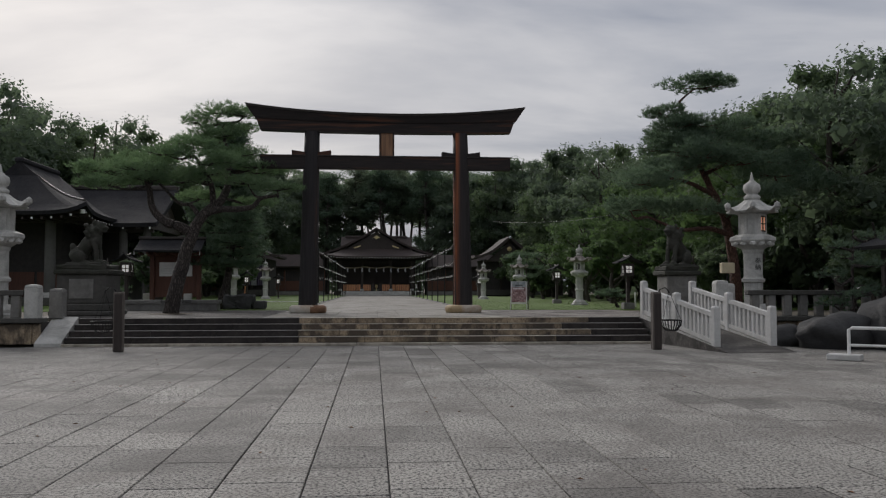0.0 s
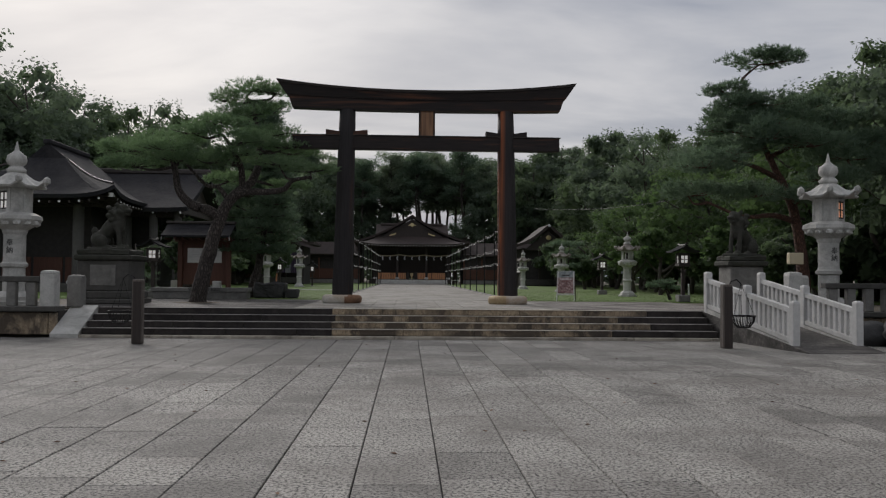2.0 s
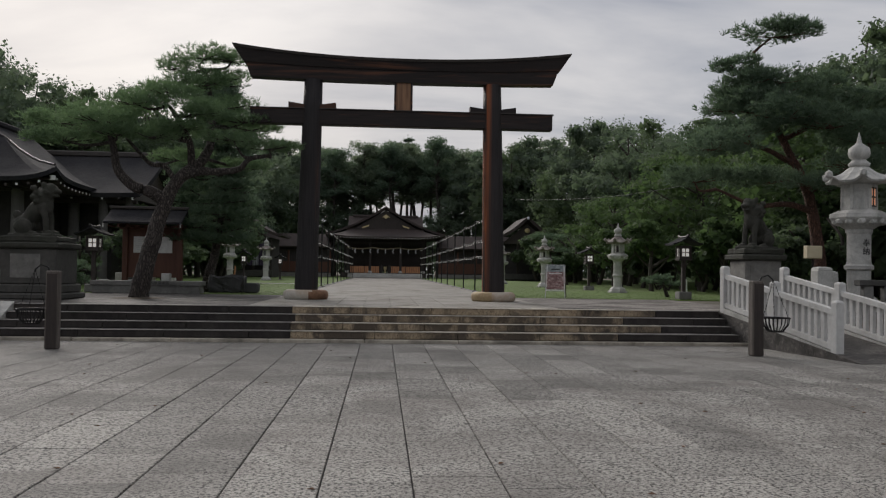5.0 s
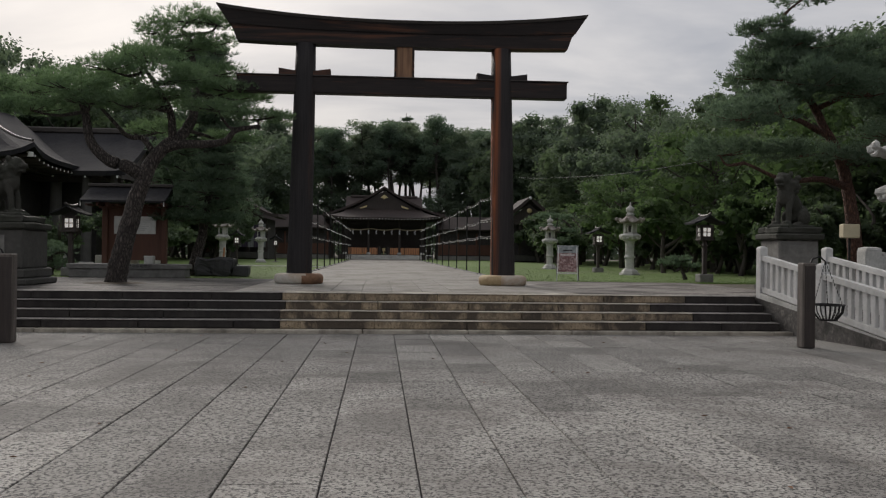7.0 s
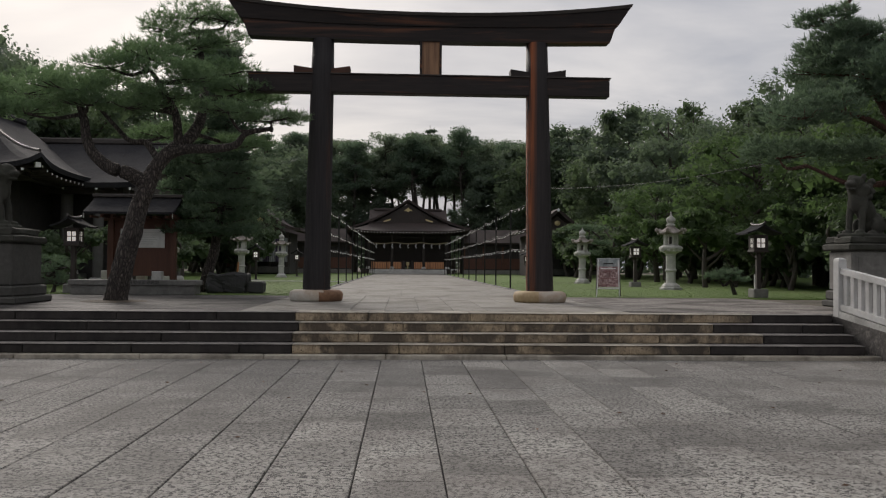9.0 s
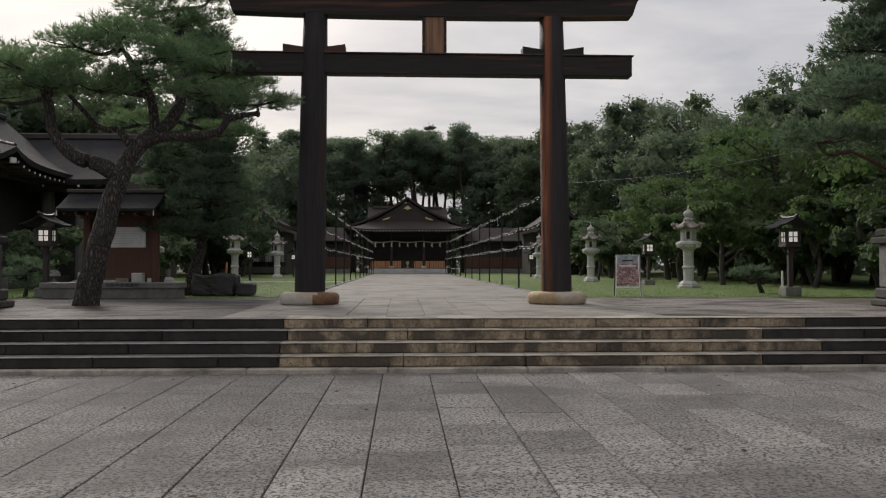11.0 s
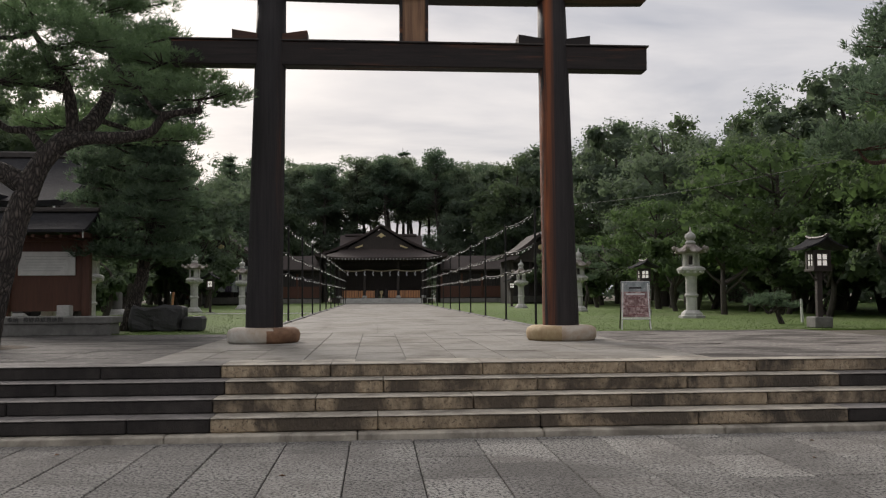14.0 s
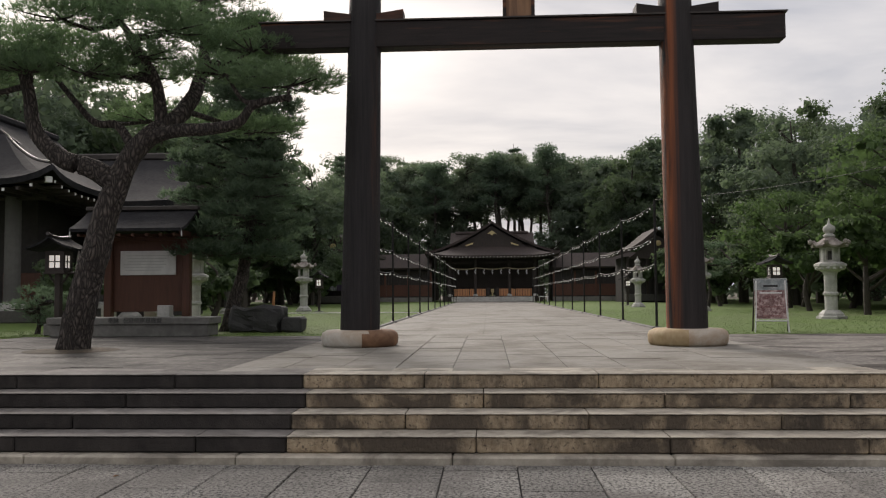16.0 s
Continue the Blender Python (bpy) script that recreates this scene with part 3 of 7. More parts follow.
def joined_slabs(name, slabs, z, material, gap, label, category, tilt=0.0015, ch=0.006, fall=lambda y: 0.0):
    """Many chamfered slabs as one mesh: a top, four chamfers and a short skirt each."""
    V = []
    for cx, cy, w, d in slabs:
        hx, hy = w / 2 - gap, d / 2 - gap
        dz = rng.normal(0, tilt)
        o = [(-hx, -hy), (hx, -hy), (hx, hy), (-hx, hy)]
        i_ = [(-hx + ch, -hy + ch), (hx - ch, -hy + ch), (hx - ch, hy - ch), (-hx + ch, hy - ch)]
        dz += fall(cy)
        V.append([(cx + a, cy + b, z + dz) for a, b in i_])
        for k in range(4):
            m_ = (k + 1) % 4
            V.append([(cx + o[k][0], cy + o[k][1], z + dz - ch * 0.7), (cx + o[m_][0], cy + o[m_][1], z + dz - ch * 0.7),
                      (cx + i_[m_][0], cy + i_[m_][1], z + dz), (cx + i_[k][0], cy + i_[k][1], z + dz)])
    me_v = np.array(V, dtype=np.float32)
    # weld by index so that each slab is one island
    n = len(slabs)
    verts, faces = [], []
    for s in range(n):
        base = 8 * s
        top, rims = me_v[5 * s], me_v[5 * s + 1: 5 * s + 5]
        verts.extend(top.tolist())
        verts.extend([rims[k][0].tolist() for k in range(4)])
        faces.append((base, base + 1, base + 2, base + 3))
        for k in range(4):
            m_ = (k + 1) % 4
            faces.append((base + 4 + k, base + 4 + m_, base + m_, base + k))
    me = bpy.data.meshes.new(name)
    me.from_pydata(verts, [], faces)
    me.materials.append(material)
    ob = new(name, me)
    return tagged(ob, label, category, kind="stuff")


# steps: a pale plinth and four courses, dark with lichen on one part, tan on the other
STEP_Y, TREAD, RISE = 21.12, 0.343, 0.145
SX0, SX1 = -7.08, 7.60
steps = thing("stone_steps", pose(0, 0, 0), "four wide weathered stone steps up to the terrace", "steps", kind="structure")


def step_stone(name, x0, x1, y0, y1, z0, z1, material, lab=""):
    bm = B()
    box(bm, ((x0 + x1) / 2, (y0 + y1) / 2, (z0 + z1) / 2), (x1 - x0 - 0.008, y1 - y0, z1 - z0 - 0.001), min(0.014, (z1 - z0) * 0.4))
    for v in bm.verts:
        v.co.y += 0.006 * noise.noise(v.co * 2.3)
        v.co.z += 0.003 * noise.noise(v.co * 1.7 + Vector((5, 0, 0)))
    ob = part(name, bm, material, steps, lab)
    return ob


x = SX0 - 0.3
while x < SX1 + 0.3:
    w = 1.85
    step_stone("plinth_stone", x, min(x + w, SX1 + 0.3), 20.985, STEP_Y + 0.05, -0.06, 0.037, M["tread"])
    x += w
cuts = {0: (-1.42, 0.22, 1.86, 3.5, 5.1, 6.5), 1: (-1.46, -0.42, 1.22, 2.9, 4.4, 6.1), 2: (-1.40, 0.28, 1.96, 3.64, 5.4, 6.9), 3: (-1.50, -0.3, 1.4, 3.05, 4.6, 6.2)}
for k in range(4):
    y0 = STEP_Y + k * TREAD
    z0, z1 = 0.04 + k * RISE, 0.04 + (k + 1) * RISE
    left = [SX0 + i * 1.62 + 0.35 * k for i in range(4)]
    edges = [SX0] + [e for e in left if SX0 + 0.3 < e < -2.0] + list(cuts[k]) + [SX1]
    for a, b in zip(edges, edges[1:]):
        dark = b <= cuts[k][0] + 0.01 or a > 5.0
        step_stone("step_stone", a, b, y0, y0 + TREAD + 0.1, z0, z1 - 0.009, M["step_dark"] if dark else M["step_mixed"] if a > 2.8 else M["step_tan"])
        # pale tread tops: light from above put into the colour
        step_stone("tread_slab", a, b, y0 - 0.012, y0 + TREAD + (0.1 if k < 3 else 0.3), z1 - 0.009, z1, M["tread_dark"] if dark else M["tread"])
# sloping cheek at the steps' far end
bm = B()
vs = [(-7.72, 20.95, -0.08), (-7.10, 20.95, -0.08), (-7.10, 22.2, -0.08), (-7.72, 22.2, -0.08), (-7.72, 20.95, 0.06), (-7.10, 20.95, 0.06), (-7.10, 22.2, 0.66), (-7.72, 22.2, 0.66)]
vv = [bm.verts.new(v) for v in vs]
for f in ((0, 3, 2, 1), (4, 5, 6, 7), (0, 1, 5, 4), (1, 2, 6, 5), (2, 3, 7, 6), (3, 0, 4, 7)):
    bm.faces.new([vv[i] for i in f])
part("cheek_stone", bm, M["granite"], steps, "smooth sloping grey granite cheek stone")

# retaining walls on both sides of the steps
for sx, x0, x1 in ((-1, -24.0, -7.72), (1, 9.3, 24.0)):
    bm = B()
    box(bm, ((x0 + x1) / 2, 21.9, 0.26), (x1 - x0, 1.0, 0.58))
    w = tagged(part("retaining_wall", bm, M["step_dark"]), "low tan and dark stone retaining wall of the terrace", "wall", kind="structure")
    x = x0
    k = 0
    while x < x1 - 0.05:
        e = min(x + 1.15, x1)
        bm = B()
        box(bm, ((x + e) / 2, 21.36, 0.27), (e - x - 0.012, 0.14, 0.50), 0.012)
        part("wall_stone", bm, M["step_tan"], w)
        x = e
    bm = B()
    box(bm, ((x0 + x1) / 2, 21.5, 0.60), (x1 - x0, 0.62, 0.12), 0.015)
    part("coping", bm, M["granite_dark"], w, "projecting dark stone coping")

# ---- the great gate ----
gate = thing("torii_gate", pose(AX, TY, H), "tall dark-stained wooden torii gate on pale round stones", "gate")
for sx in (-1, 1):
    prof = [(0.30, 0.20), (0.30, 0.5), (0.285, 1.2), (0.27, 3.0), (0.25, 5.0), (0.235, 5.72)]
    bm = B()
    rings = []
    for r, z in prof:
        cx = sx * (2.455 - 0.10 * z / 5.7)
        rings.append([bm.verts.new((cx + r * math.cos(2 * math.pi * k / 28), r * math.sin(2 * math.pi * k / 28), z)) for k in range(28)])
    for a, b in zip(rings, rings[1:]):
        for k in range(28):
            bm.faces.new((a[k], a[(k + 1) % 28], b[(k + 1) % 28], b[k]))
    bm.faces.new(rings[-1])
    part("pillar", bm, M["torii_worn"] if sx > 0 else M["torii"], gate, "dark round pillar with red-brown worn streaks", smooth=True)
    bm = B()
    lathe(bm, [(0.545, 0.0), (0.575, 0.04), (0.585, 0.14), (0.565, 0.20), (0.50, 0.238), (0.33, 0.245)], 32, (sx * 2.455, 0))
    ob = part("base_stone", bm, M["base_stone"], gate, "pale round base stone with a brown stained end", smooth=True)
    ob.data.materials.append(M["rust_stone"] if sx < 0 else M["ochre_stone"])
    for f in ob.data.polygons:
        cx = f.center.x - sx * 2.455
        if (sx < 0 and cx > 0.16) or (sx > 0 and cx < -0.12):
            f.material_index = 1
# tie beam
bm = B()
box(bm, (0, 0, 4.742), (7.92, 0.30, 0.40), 0.015)
part("tie_beam", bm, M["torii_beam"], gate)
bm = B()
box(bm, (0, 0, 4.955), (7.98, 0.36, 0.025), 0.004)
part("beam_cap", bm, M["copper"], gate, "thin dark copper cap")
for sx in (-1, 1):
    for o in (-1, 1):
        bm = B()
        xm = sx * 2.37
        a, b = xm + o * 0.20, xm + o * 0.61
        vs = [(a, -0.16, 4.97), (b, -0.16, 4.97), (b, 0.16, 4.97), (a, 0.16, 4.97), (a, -0.16, 5.06), (b, -0.16, 5.12), (b, 0.16, 5.12), (a, 0.16, 5.06)]
        vv = [bm.verts.new(v) for v in vs]
        for f in ((0, 3, 2, 1), (4, 5, 6, 7), (0, 1, 5, 4), (1, 2, 6, 5), (2, 3, 7, 6), (3, 0, 4, 7)):
            bm.faces.new([vv[i] for i in f])
        bmesh.ops.recalc_face_normals(bm, faces=bm.faces[:])
        part("wedge", bm, M["torii_beam"], gate)
bm = B()
box(bm, (0, 0, 5.335), (0.40, 0.26, 0.74), 0.01)
part("centre_strut", bm, M["torii_light"], gate, "raw brown timber strut with darker edges")
for o in (-1, 1):
    bm = B()
    box(bm, (o * 0.215, -0.02, 5.335), (0.05, 0.30, 0.74), 0.006)
    part("strut_batten", bm, M["torii_beam"], gate)


def bowed_beam(name, half, z_of, h0, h1, d0, d1, slant, material, lab=""):
    """A lintel that sweeps up to its ends, with ends cut on a slant."""
    bm = B()
    n = 40
    rings = []
    for i in range(n + 1):
        t = -1 + 2 * i / n
        zb = z_of(t)
        hb = h0 + (h1 - h0) * abs(t) ** 2.2
        xb, xt = t * half, t * (half + slant)
        rings.append([bm.verts.new(p) for p in ((xb, -d0 / 2, zb), (xb, d0 / 2, zb), (xt, d1 / 2, zb + hb), (xt, -d1 / 2, zb + hb))])
    for a, b in zip(rings, rings[1:]):
        for k in range(4):
            bm.faces.new((a[k], a[(k + 1) % 4], b[(k + 1) % 4], b[k]))
    bm.faces.new(rings[0])
    bm.faces.new(list(reversed(rings[-1])))
    bmesh.ops.recalc_face_normals(bm, faces=bm.faces[:])
    return part(name, bm, material, gate, lab)


bowed_beam("lower_lintel", 3.96, lambda t: 5.695 + 0.055 * abs(t) ** 2.2, 0.31, 0.37, 0.34, 0.40, 0.13, M["torii_beam"])
bowed_beam("upper_lintel", 4.14, lambda t: 6.008 + 0.115 * abs(t) ** 2.2, 0.21, 0.36, 0.46, 0.60, 0.24, M["torii_beam"], "sweeping upper lintel with red-brown wear")
bowed_beam("lintel_roof", 4.39, lambda t: 6.22 + 0.268 * abs(t) ** 2.2, 0.065, 0.075, 0.66, 0.70, 0.04, M["copper"], "dark copper roof sheet along the lintel")


def writing(name, words, size, depth, m, material, parent, label):
    """Words as a thin mesh in the built-in font; they lie in the plane of m and read along its x axis."""
    cu = bpy.data.curves.new(name, "FONT")
    cu.body, cu.size, cu.extrude, cu.resolution_u = words, size, depth, 2
    cu.align_x, cu.align_y = "CENTER", "CENTER"
    tmp = bpy.data.objects.new(name, cu)
    scene.collection.objects.link(tmp)
    me = bpy.data.meshes.new_from_object(tmp.evaluated_get(bpy.context.evaluated_depsgraph_get()))
    bpy.data.objects.remove(tmp)
    bpy.data.curves.remove(cu)
    me.transform(m)
    me.materials.clear()
    me.materials.append(material)
    ob = new(name, me)
    ob.parent = parent
    ob["label"] = label
    return ob


# ---- stone lanterns ----
def hex_roof(bm, r0, z0, h, lift, seg=48, thick=0.06):
    """A six-sided lantern roof whose corners sweep up into curls."""
    def ring(f, dz):
        out = []
        for k in range(seg):
            a = 2 * math.pi * k / seg
            c = abs(math.cos(3 * a)) ** 6
            flat = math.cos(math.pi / 6) / max(math.cos((a + math.pi / 6) % (math.pi / 3) - math.pi / 6), 0.2)
            r = r0 * f * flat * (1 + 0.10 * c * f)
            out.append(bm.verts.new((r * math.cos(a), r * math.sin(a), z0 + dz + lift * c * f ** 3)))
        return out
    rows = [ring(0.45, -thick), ring(0.97, -thick * 0.7), ring(1.0, 0), ring(0.9, thick * 0.55), ring(0.68, h * 0.36), ring(0.45, h * 0.68), ring(0.3, h * 0.92), ring(0.2, h)]
    for a, b in zip(rows, rows[1:]):
        for k in range(seg):
            bm.faces.new((a[k], a[(k + 1) % seg], b[(k + 1) % seg], b[k]))
    bm.faces.new(list(reversed(rows[0])))
    bm.faces.new(rows[-1])
    for k in range(6):
        a = k * math.pi / 3
        blob(bm, (1.06 * r0 * math.cos(a), 1.06 * r0 * math.sin(a), z0 + lift + 0.25 * lift), (0.11 * r0 + 0.02, 0.11 * r0 + 0.02, 0.13 * r0 + 0.02), 1)
    return bm


def stone_lantern(h, label, group, lit, big=False, inscribed=False, roof_mat=None):
    """A granite lantern of height h: stepped base, banded shaft, lotus platform, six-sided fire box, curled roof and jewel."""
    t = thing("stone_lantern", pose(0, 0, 0), label, "lantern", group)
    s = h / 2.8
    mat = M["granite"]
    bm = B()
    lathe(bm, [(0.40 * s, 0), (0.40 * s, 0.07 * s), (0.33 * s, 0.09 * s), (0.32 * s, 0.15 * s), (0.26 * s, 0.20 * s), (0.22 * s, 0.24 * s)], 6 if not big else 24, turn=math.pi / 6)
    part("base", bm, mat, t)
    bm = B()
    w = 0.168 if not big else 0.175
    lathe(bm, [(w * s, 0.24 * s), (w * s, 0.64 * s), (w * 1.22 * s, 0.66 * s), (w * 1.24 * s, 0.71 * s), (w * 1.05 * s, 0.74 * s), (w * s, 0.78 * s), (w * s, 1.20 * s), (w * 1.12 * s, 1.24 * s), (w * 1.15 * s, 1.30 * s)], 24)
    part("shaft", bm, mat, t, smooth=False)
    bm = B()
    lathe(bm, [(0.20 * s, 1.28 * s), (0.29 * s, 1.34 * s), (0.36 * s, 1.42 * s)], 24)
    lathe(bm, [(0.40 * s, 1.42 * s), (0.43 * s, 1.46 * s), (0.42 * s, 1.52 * s), (0.30 * s, 1.575 * s)], 6, turn=math.pi / 6)
    for k in range(12):
        a = 2 * math.pi * k / 12
        blob(bm, (0.33 * s * math.cos(a), 0.33 * s * math.sin(a), 1.395 * s), (0.075 * s, 0.075 * s, 0.06 * s), 1)
    part("platform", bm, mat, t)
    # fire box: corner posts, sill, head and panels, two of them open windows
    bm = B()
    r = 0.245 * s
    z0, z1 = 1.575 * s, 1.98 * s
    lathe(bm, [(r * 1.05, z0), (r * 1.05, z0 + 0.05 * s)], 6, turn=math.pi / 6)
    fire = part("fire_box", bm, mat, t)
    bm = B()
    lathe(bm, [(r * 1.05, z1 - 0.05 * s), (r * 1.05, z1)], 6, turn=math.pi / 6)
    part("head_slab", bm, mat, fire)
    ap = r * math.cos(math.pi / 6)
    for k in range(6):
        a = math.pi / 6 + k * math.pi / 3
        bm = B()
        box(bm, (r * 0.95 * math.cos(a), r * 0.95 * math.sin(a), (z0 + z1) / 2), (0.055 * s, 0.055 * s, z1 - z0), 0, a)
        part("corner_post", bm, mat, fire)
    for k in range(6):
        a = k * math.pi / 3
        cx, cy, zc = ap * 0.92 * math.cos(a), ap * 0.92 * math.sin(a), (z0 + z1) / 2
        bm = B()
        box(bm, (cx, cy, zc), (0.03 * s, r * 0.92, z1 - z0 - 0.1 * s), 0, a)
        if lit and k == (5 if lit == "warm" else 4):
            part("paper_pane", bm, M["paper_warm"] if lit == "warm" else M["paper"], fire, "lit pane behind a dark lattice")
            bm = B()
            for o in (-1, 0, 1):
                q = Matrix.Rotation(a, 3, "Z") @ Vector((0.022 * s, o * 0.105 * s, 0))
                box(bm, (cx + q.x, cy + q.y, zc), (0.014 * s, 0.022 * s, z1 - z0 - 0.1 * s), 0, a)
            for o in (-1, 0, 1):
                q = Matrix.Rotation(a, 3, "Z") @ Vector((0.022 * s, 0, 0))
                box(bm, (cx + q.x, cy + q.y, zc + o * 0.14 * s), (0.014 * s, r * 0.9, 0.022 * s), 0, a)
            part("lattice", bm, M["wood_dark"], fire, "dark wooden lattice")
        elif big or k % 2:
            part("panel", bm, mat, fire)
        else:
            bm.free()
    bm = B()
    lathe(bm, [(0.06 * s, z0 + 0.05 * s), (0.05 * s, z1 - 0.1 * s)], 8)
    part("lamp_holder", bm, M["granite_dark"], fire)
    bm = B()
    hex_roof(bm, 0.49 * s, 2.02 * s, 0.25 * s, 0.08 * s)
    part("roof", bm, roof_mat or mat, t)
    bm = B()
    lathe(bm, [(f * s, z * s) for f, z in ((0.10, 2.24), (0.15, 2.265), (0.16, 2.31), (0.12, 2.345), (0.10, 2.375), (0.145, 2.405), (0.165, 2.47), (0.15, 2.55), (0.085, 2.595), (0.04, 2.64), (0.022, 2.73), (0.005, 2.80))], 20)
    part("finial", bm, mat, t, smooth=True)
    if inscribed:
        for zc, word in ((1.06 * s, "奉"), (0.93 * s, "納")):
            writing("inscription", word, 0.125 * s, 0.004, pose(0, -(w * s) - 0.001, zc, 90, 0, 0), M["ink"], t, "carved dark character")
    return t


lan = stone_lantern(2.80, "weathered grey granite lantern with curled roof on the lawn", "stone lanterns on the lawn", None, roof_mat=M["granite_brown"])
lan.matrix_basis = pose(9.81, 37.9, H)
for x, y, k in ((8.85, 48.4, 0.97), (7.95, 57.6, 0.93), (-7.05, 34.9, 0.84), (-7.96, 51.8, 0.99), (-7.1, 60.0, 0.99)):
    copy_thing(lan, pose(x, y, H, 0, 0, 8)).scale = (k, k, k)
big = stone_lantern(4.05, "large pale granite lantern with a lit warm pane, behind the balustrade", "large stone lanterns", "warm", True, True)
big.matrix_basis = pose(11.07, 22.75, H, 0, 0, 6)
big2 = stone_lantern(4.05, "large pale granite lantern with a lit white pane, behind the balustrade", "large stone lanterns", "white", True, True)
big2.matrix_basis = pose(-9.35, 22.75, H, 0, 0, -2)


# ---- wooden post lanterns ----
def post_lantern(label, base=True):
    t = thing("post_lantern", pose(0, 0, 0), label, "lantern", "wooden post lanterns")
    if base:
        bm = B()
        box(bm, (0, 0, 0.12), (0.40, 0.40, 0.24), 0.02)
        part("base_block", bm, M["granite_mid"], t, "square grey granite base block")
    bm = B()
    box(bm, (0, 0, 0.72), (0.12, 0.12, 1.02), 0.012)
    part("post", bm, M["wood_dark"], t)
    bm = B()
    box(bm, (0, 0, 1.24), (0.42, 0.42, 0.05), 0.008)
    for sx in (-1, 1):
        tube(bm, [(sx * 0.05, 0, 1.02), (sx * 0.14, 0, 1.12), (sx * 0.2, 0, 1.22)], 0.022, 6)
    part("bracket", bm, M["wood_dark"], t)
    bm = B()
    for sx in (-1, 1):
        for sy in (-1, 1):
            box(bm, (sx * 0.15, sy * 0.15, 1.46), (0.075, 0.075, 0.42))
    for z in (1.295, 1.63):
        for o in (-1, 1):
            box(bm, (0, o * 0.162, z), (0.24, 0.035, 0.09))
            box(bm, (o * 0.162, 0, z), (0.035, 0.24, 0.09))
    for o in (-1, 1):
        box(bm, (0, o * 0.168, 1.46), (0.022, 0.022, 0.36))
        box(bm, (0, o * 0.168, 1.46), (0.30, 0.022, 0.022))
        box(bm, (o * 0.168, 0, 1.46), (0.022, 0.022, 0.36))
        box(bm, (o * 0.168, 0, 1.46), (0.022, 0.30, 0.022))
    lampbox = part("lamp_frame", bm, M["wood_dark"], t)
    for a in range(4):
        bm = B()
        q = Matrix.Rotation(a * math.pi / 2, 3, "Z") @ Vector((0.158, 0, 0))
        box(bm, (q.x, q.y, 1.465), (0.008, 0.25, 0.28), 0, a * math.pi / 2)
        part("paper_pane", bm, M["paper"], lampbox, "white lit paper pane")
    # a gabled roof with a gentle sweep
    bm = B()
    rows = []
    for i in range(9):
        u = -1 + i / 4
        z = 1.93 - 0.26 * abs(u) ** 0.8 + 0.04 * abs(u) ** 4
        rows.append([bm.verts.new((u * 0.46, y, z + 0.03 * (abs(y) / 0.42) ** 3 + d)) for d in (0.0, -0.04) for y in (-0.42, -0.2, 0, 0.2, 0.42)])
    for a, b in zip(rows, rows[1:]):
        for k in range(4):
            bm.faces.new((a[k], a[k + 1], b[k + 1], b[k]))
            bm.faces.new((a[k + 5], b[k + 5], b[k + 6], a[k + 6]))
        bm.faces.new((a[0], b[0], b[5], a[5]))
        bm.faces.new((a[4], a[9], b[9], b[4]))
    for r in (rows[0], rows[-1]):
        for k in range(4):
            bm.faces.new((r[k], r[k + 5], r[k + 6], r[k + 1]))
    bmesh.ops.recalc_face_normals(bm, faces=bm.faces[:])
    part("roof", bm, M["roof"], t, "small dark copper roof")
    bm = B()
    tube(bm, [(0, -0.46, 2.0), (0, -0.3, 1.955), (0, 0, 1.94), (0, 0.3, 1.955), (0, 0.46, 2.0)], 0.035, 8)
    part("ridge", bm, M["copper"], t)
    return t


toro = post_lantern("dark wooden post lantern with lit white panes on a granite block")
toro.matrix_basis = pose(9.76, 30.3, H)
copy_thing(toro, pose(-8.2, 30.3, H))
for x, y, dz, k in ((9.65, 42.0, -0.04, 1.0), (-7.0, 50.5, -0.2, 0.8), (-6.6, 63.5, -0.2, 0.8), (8.3, 63.0, -0.2, 1.0)):
    copy_thing(toro, pose(x, y, H + dz)).scale = (k, k, 1)


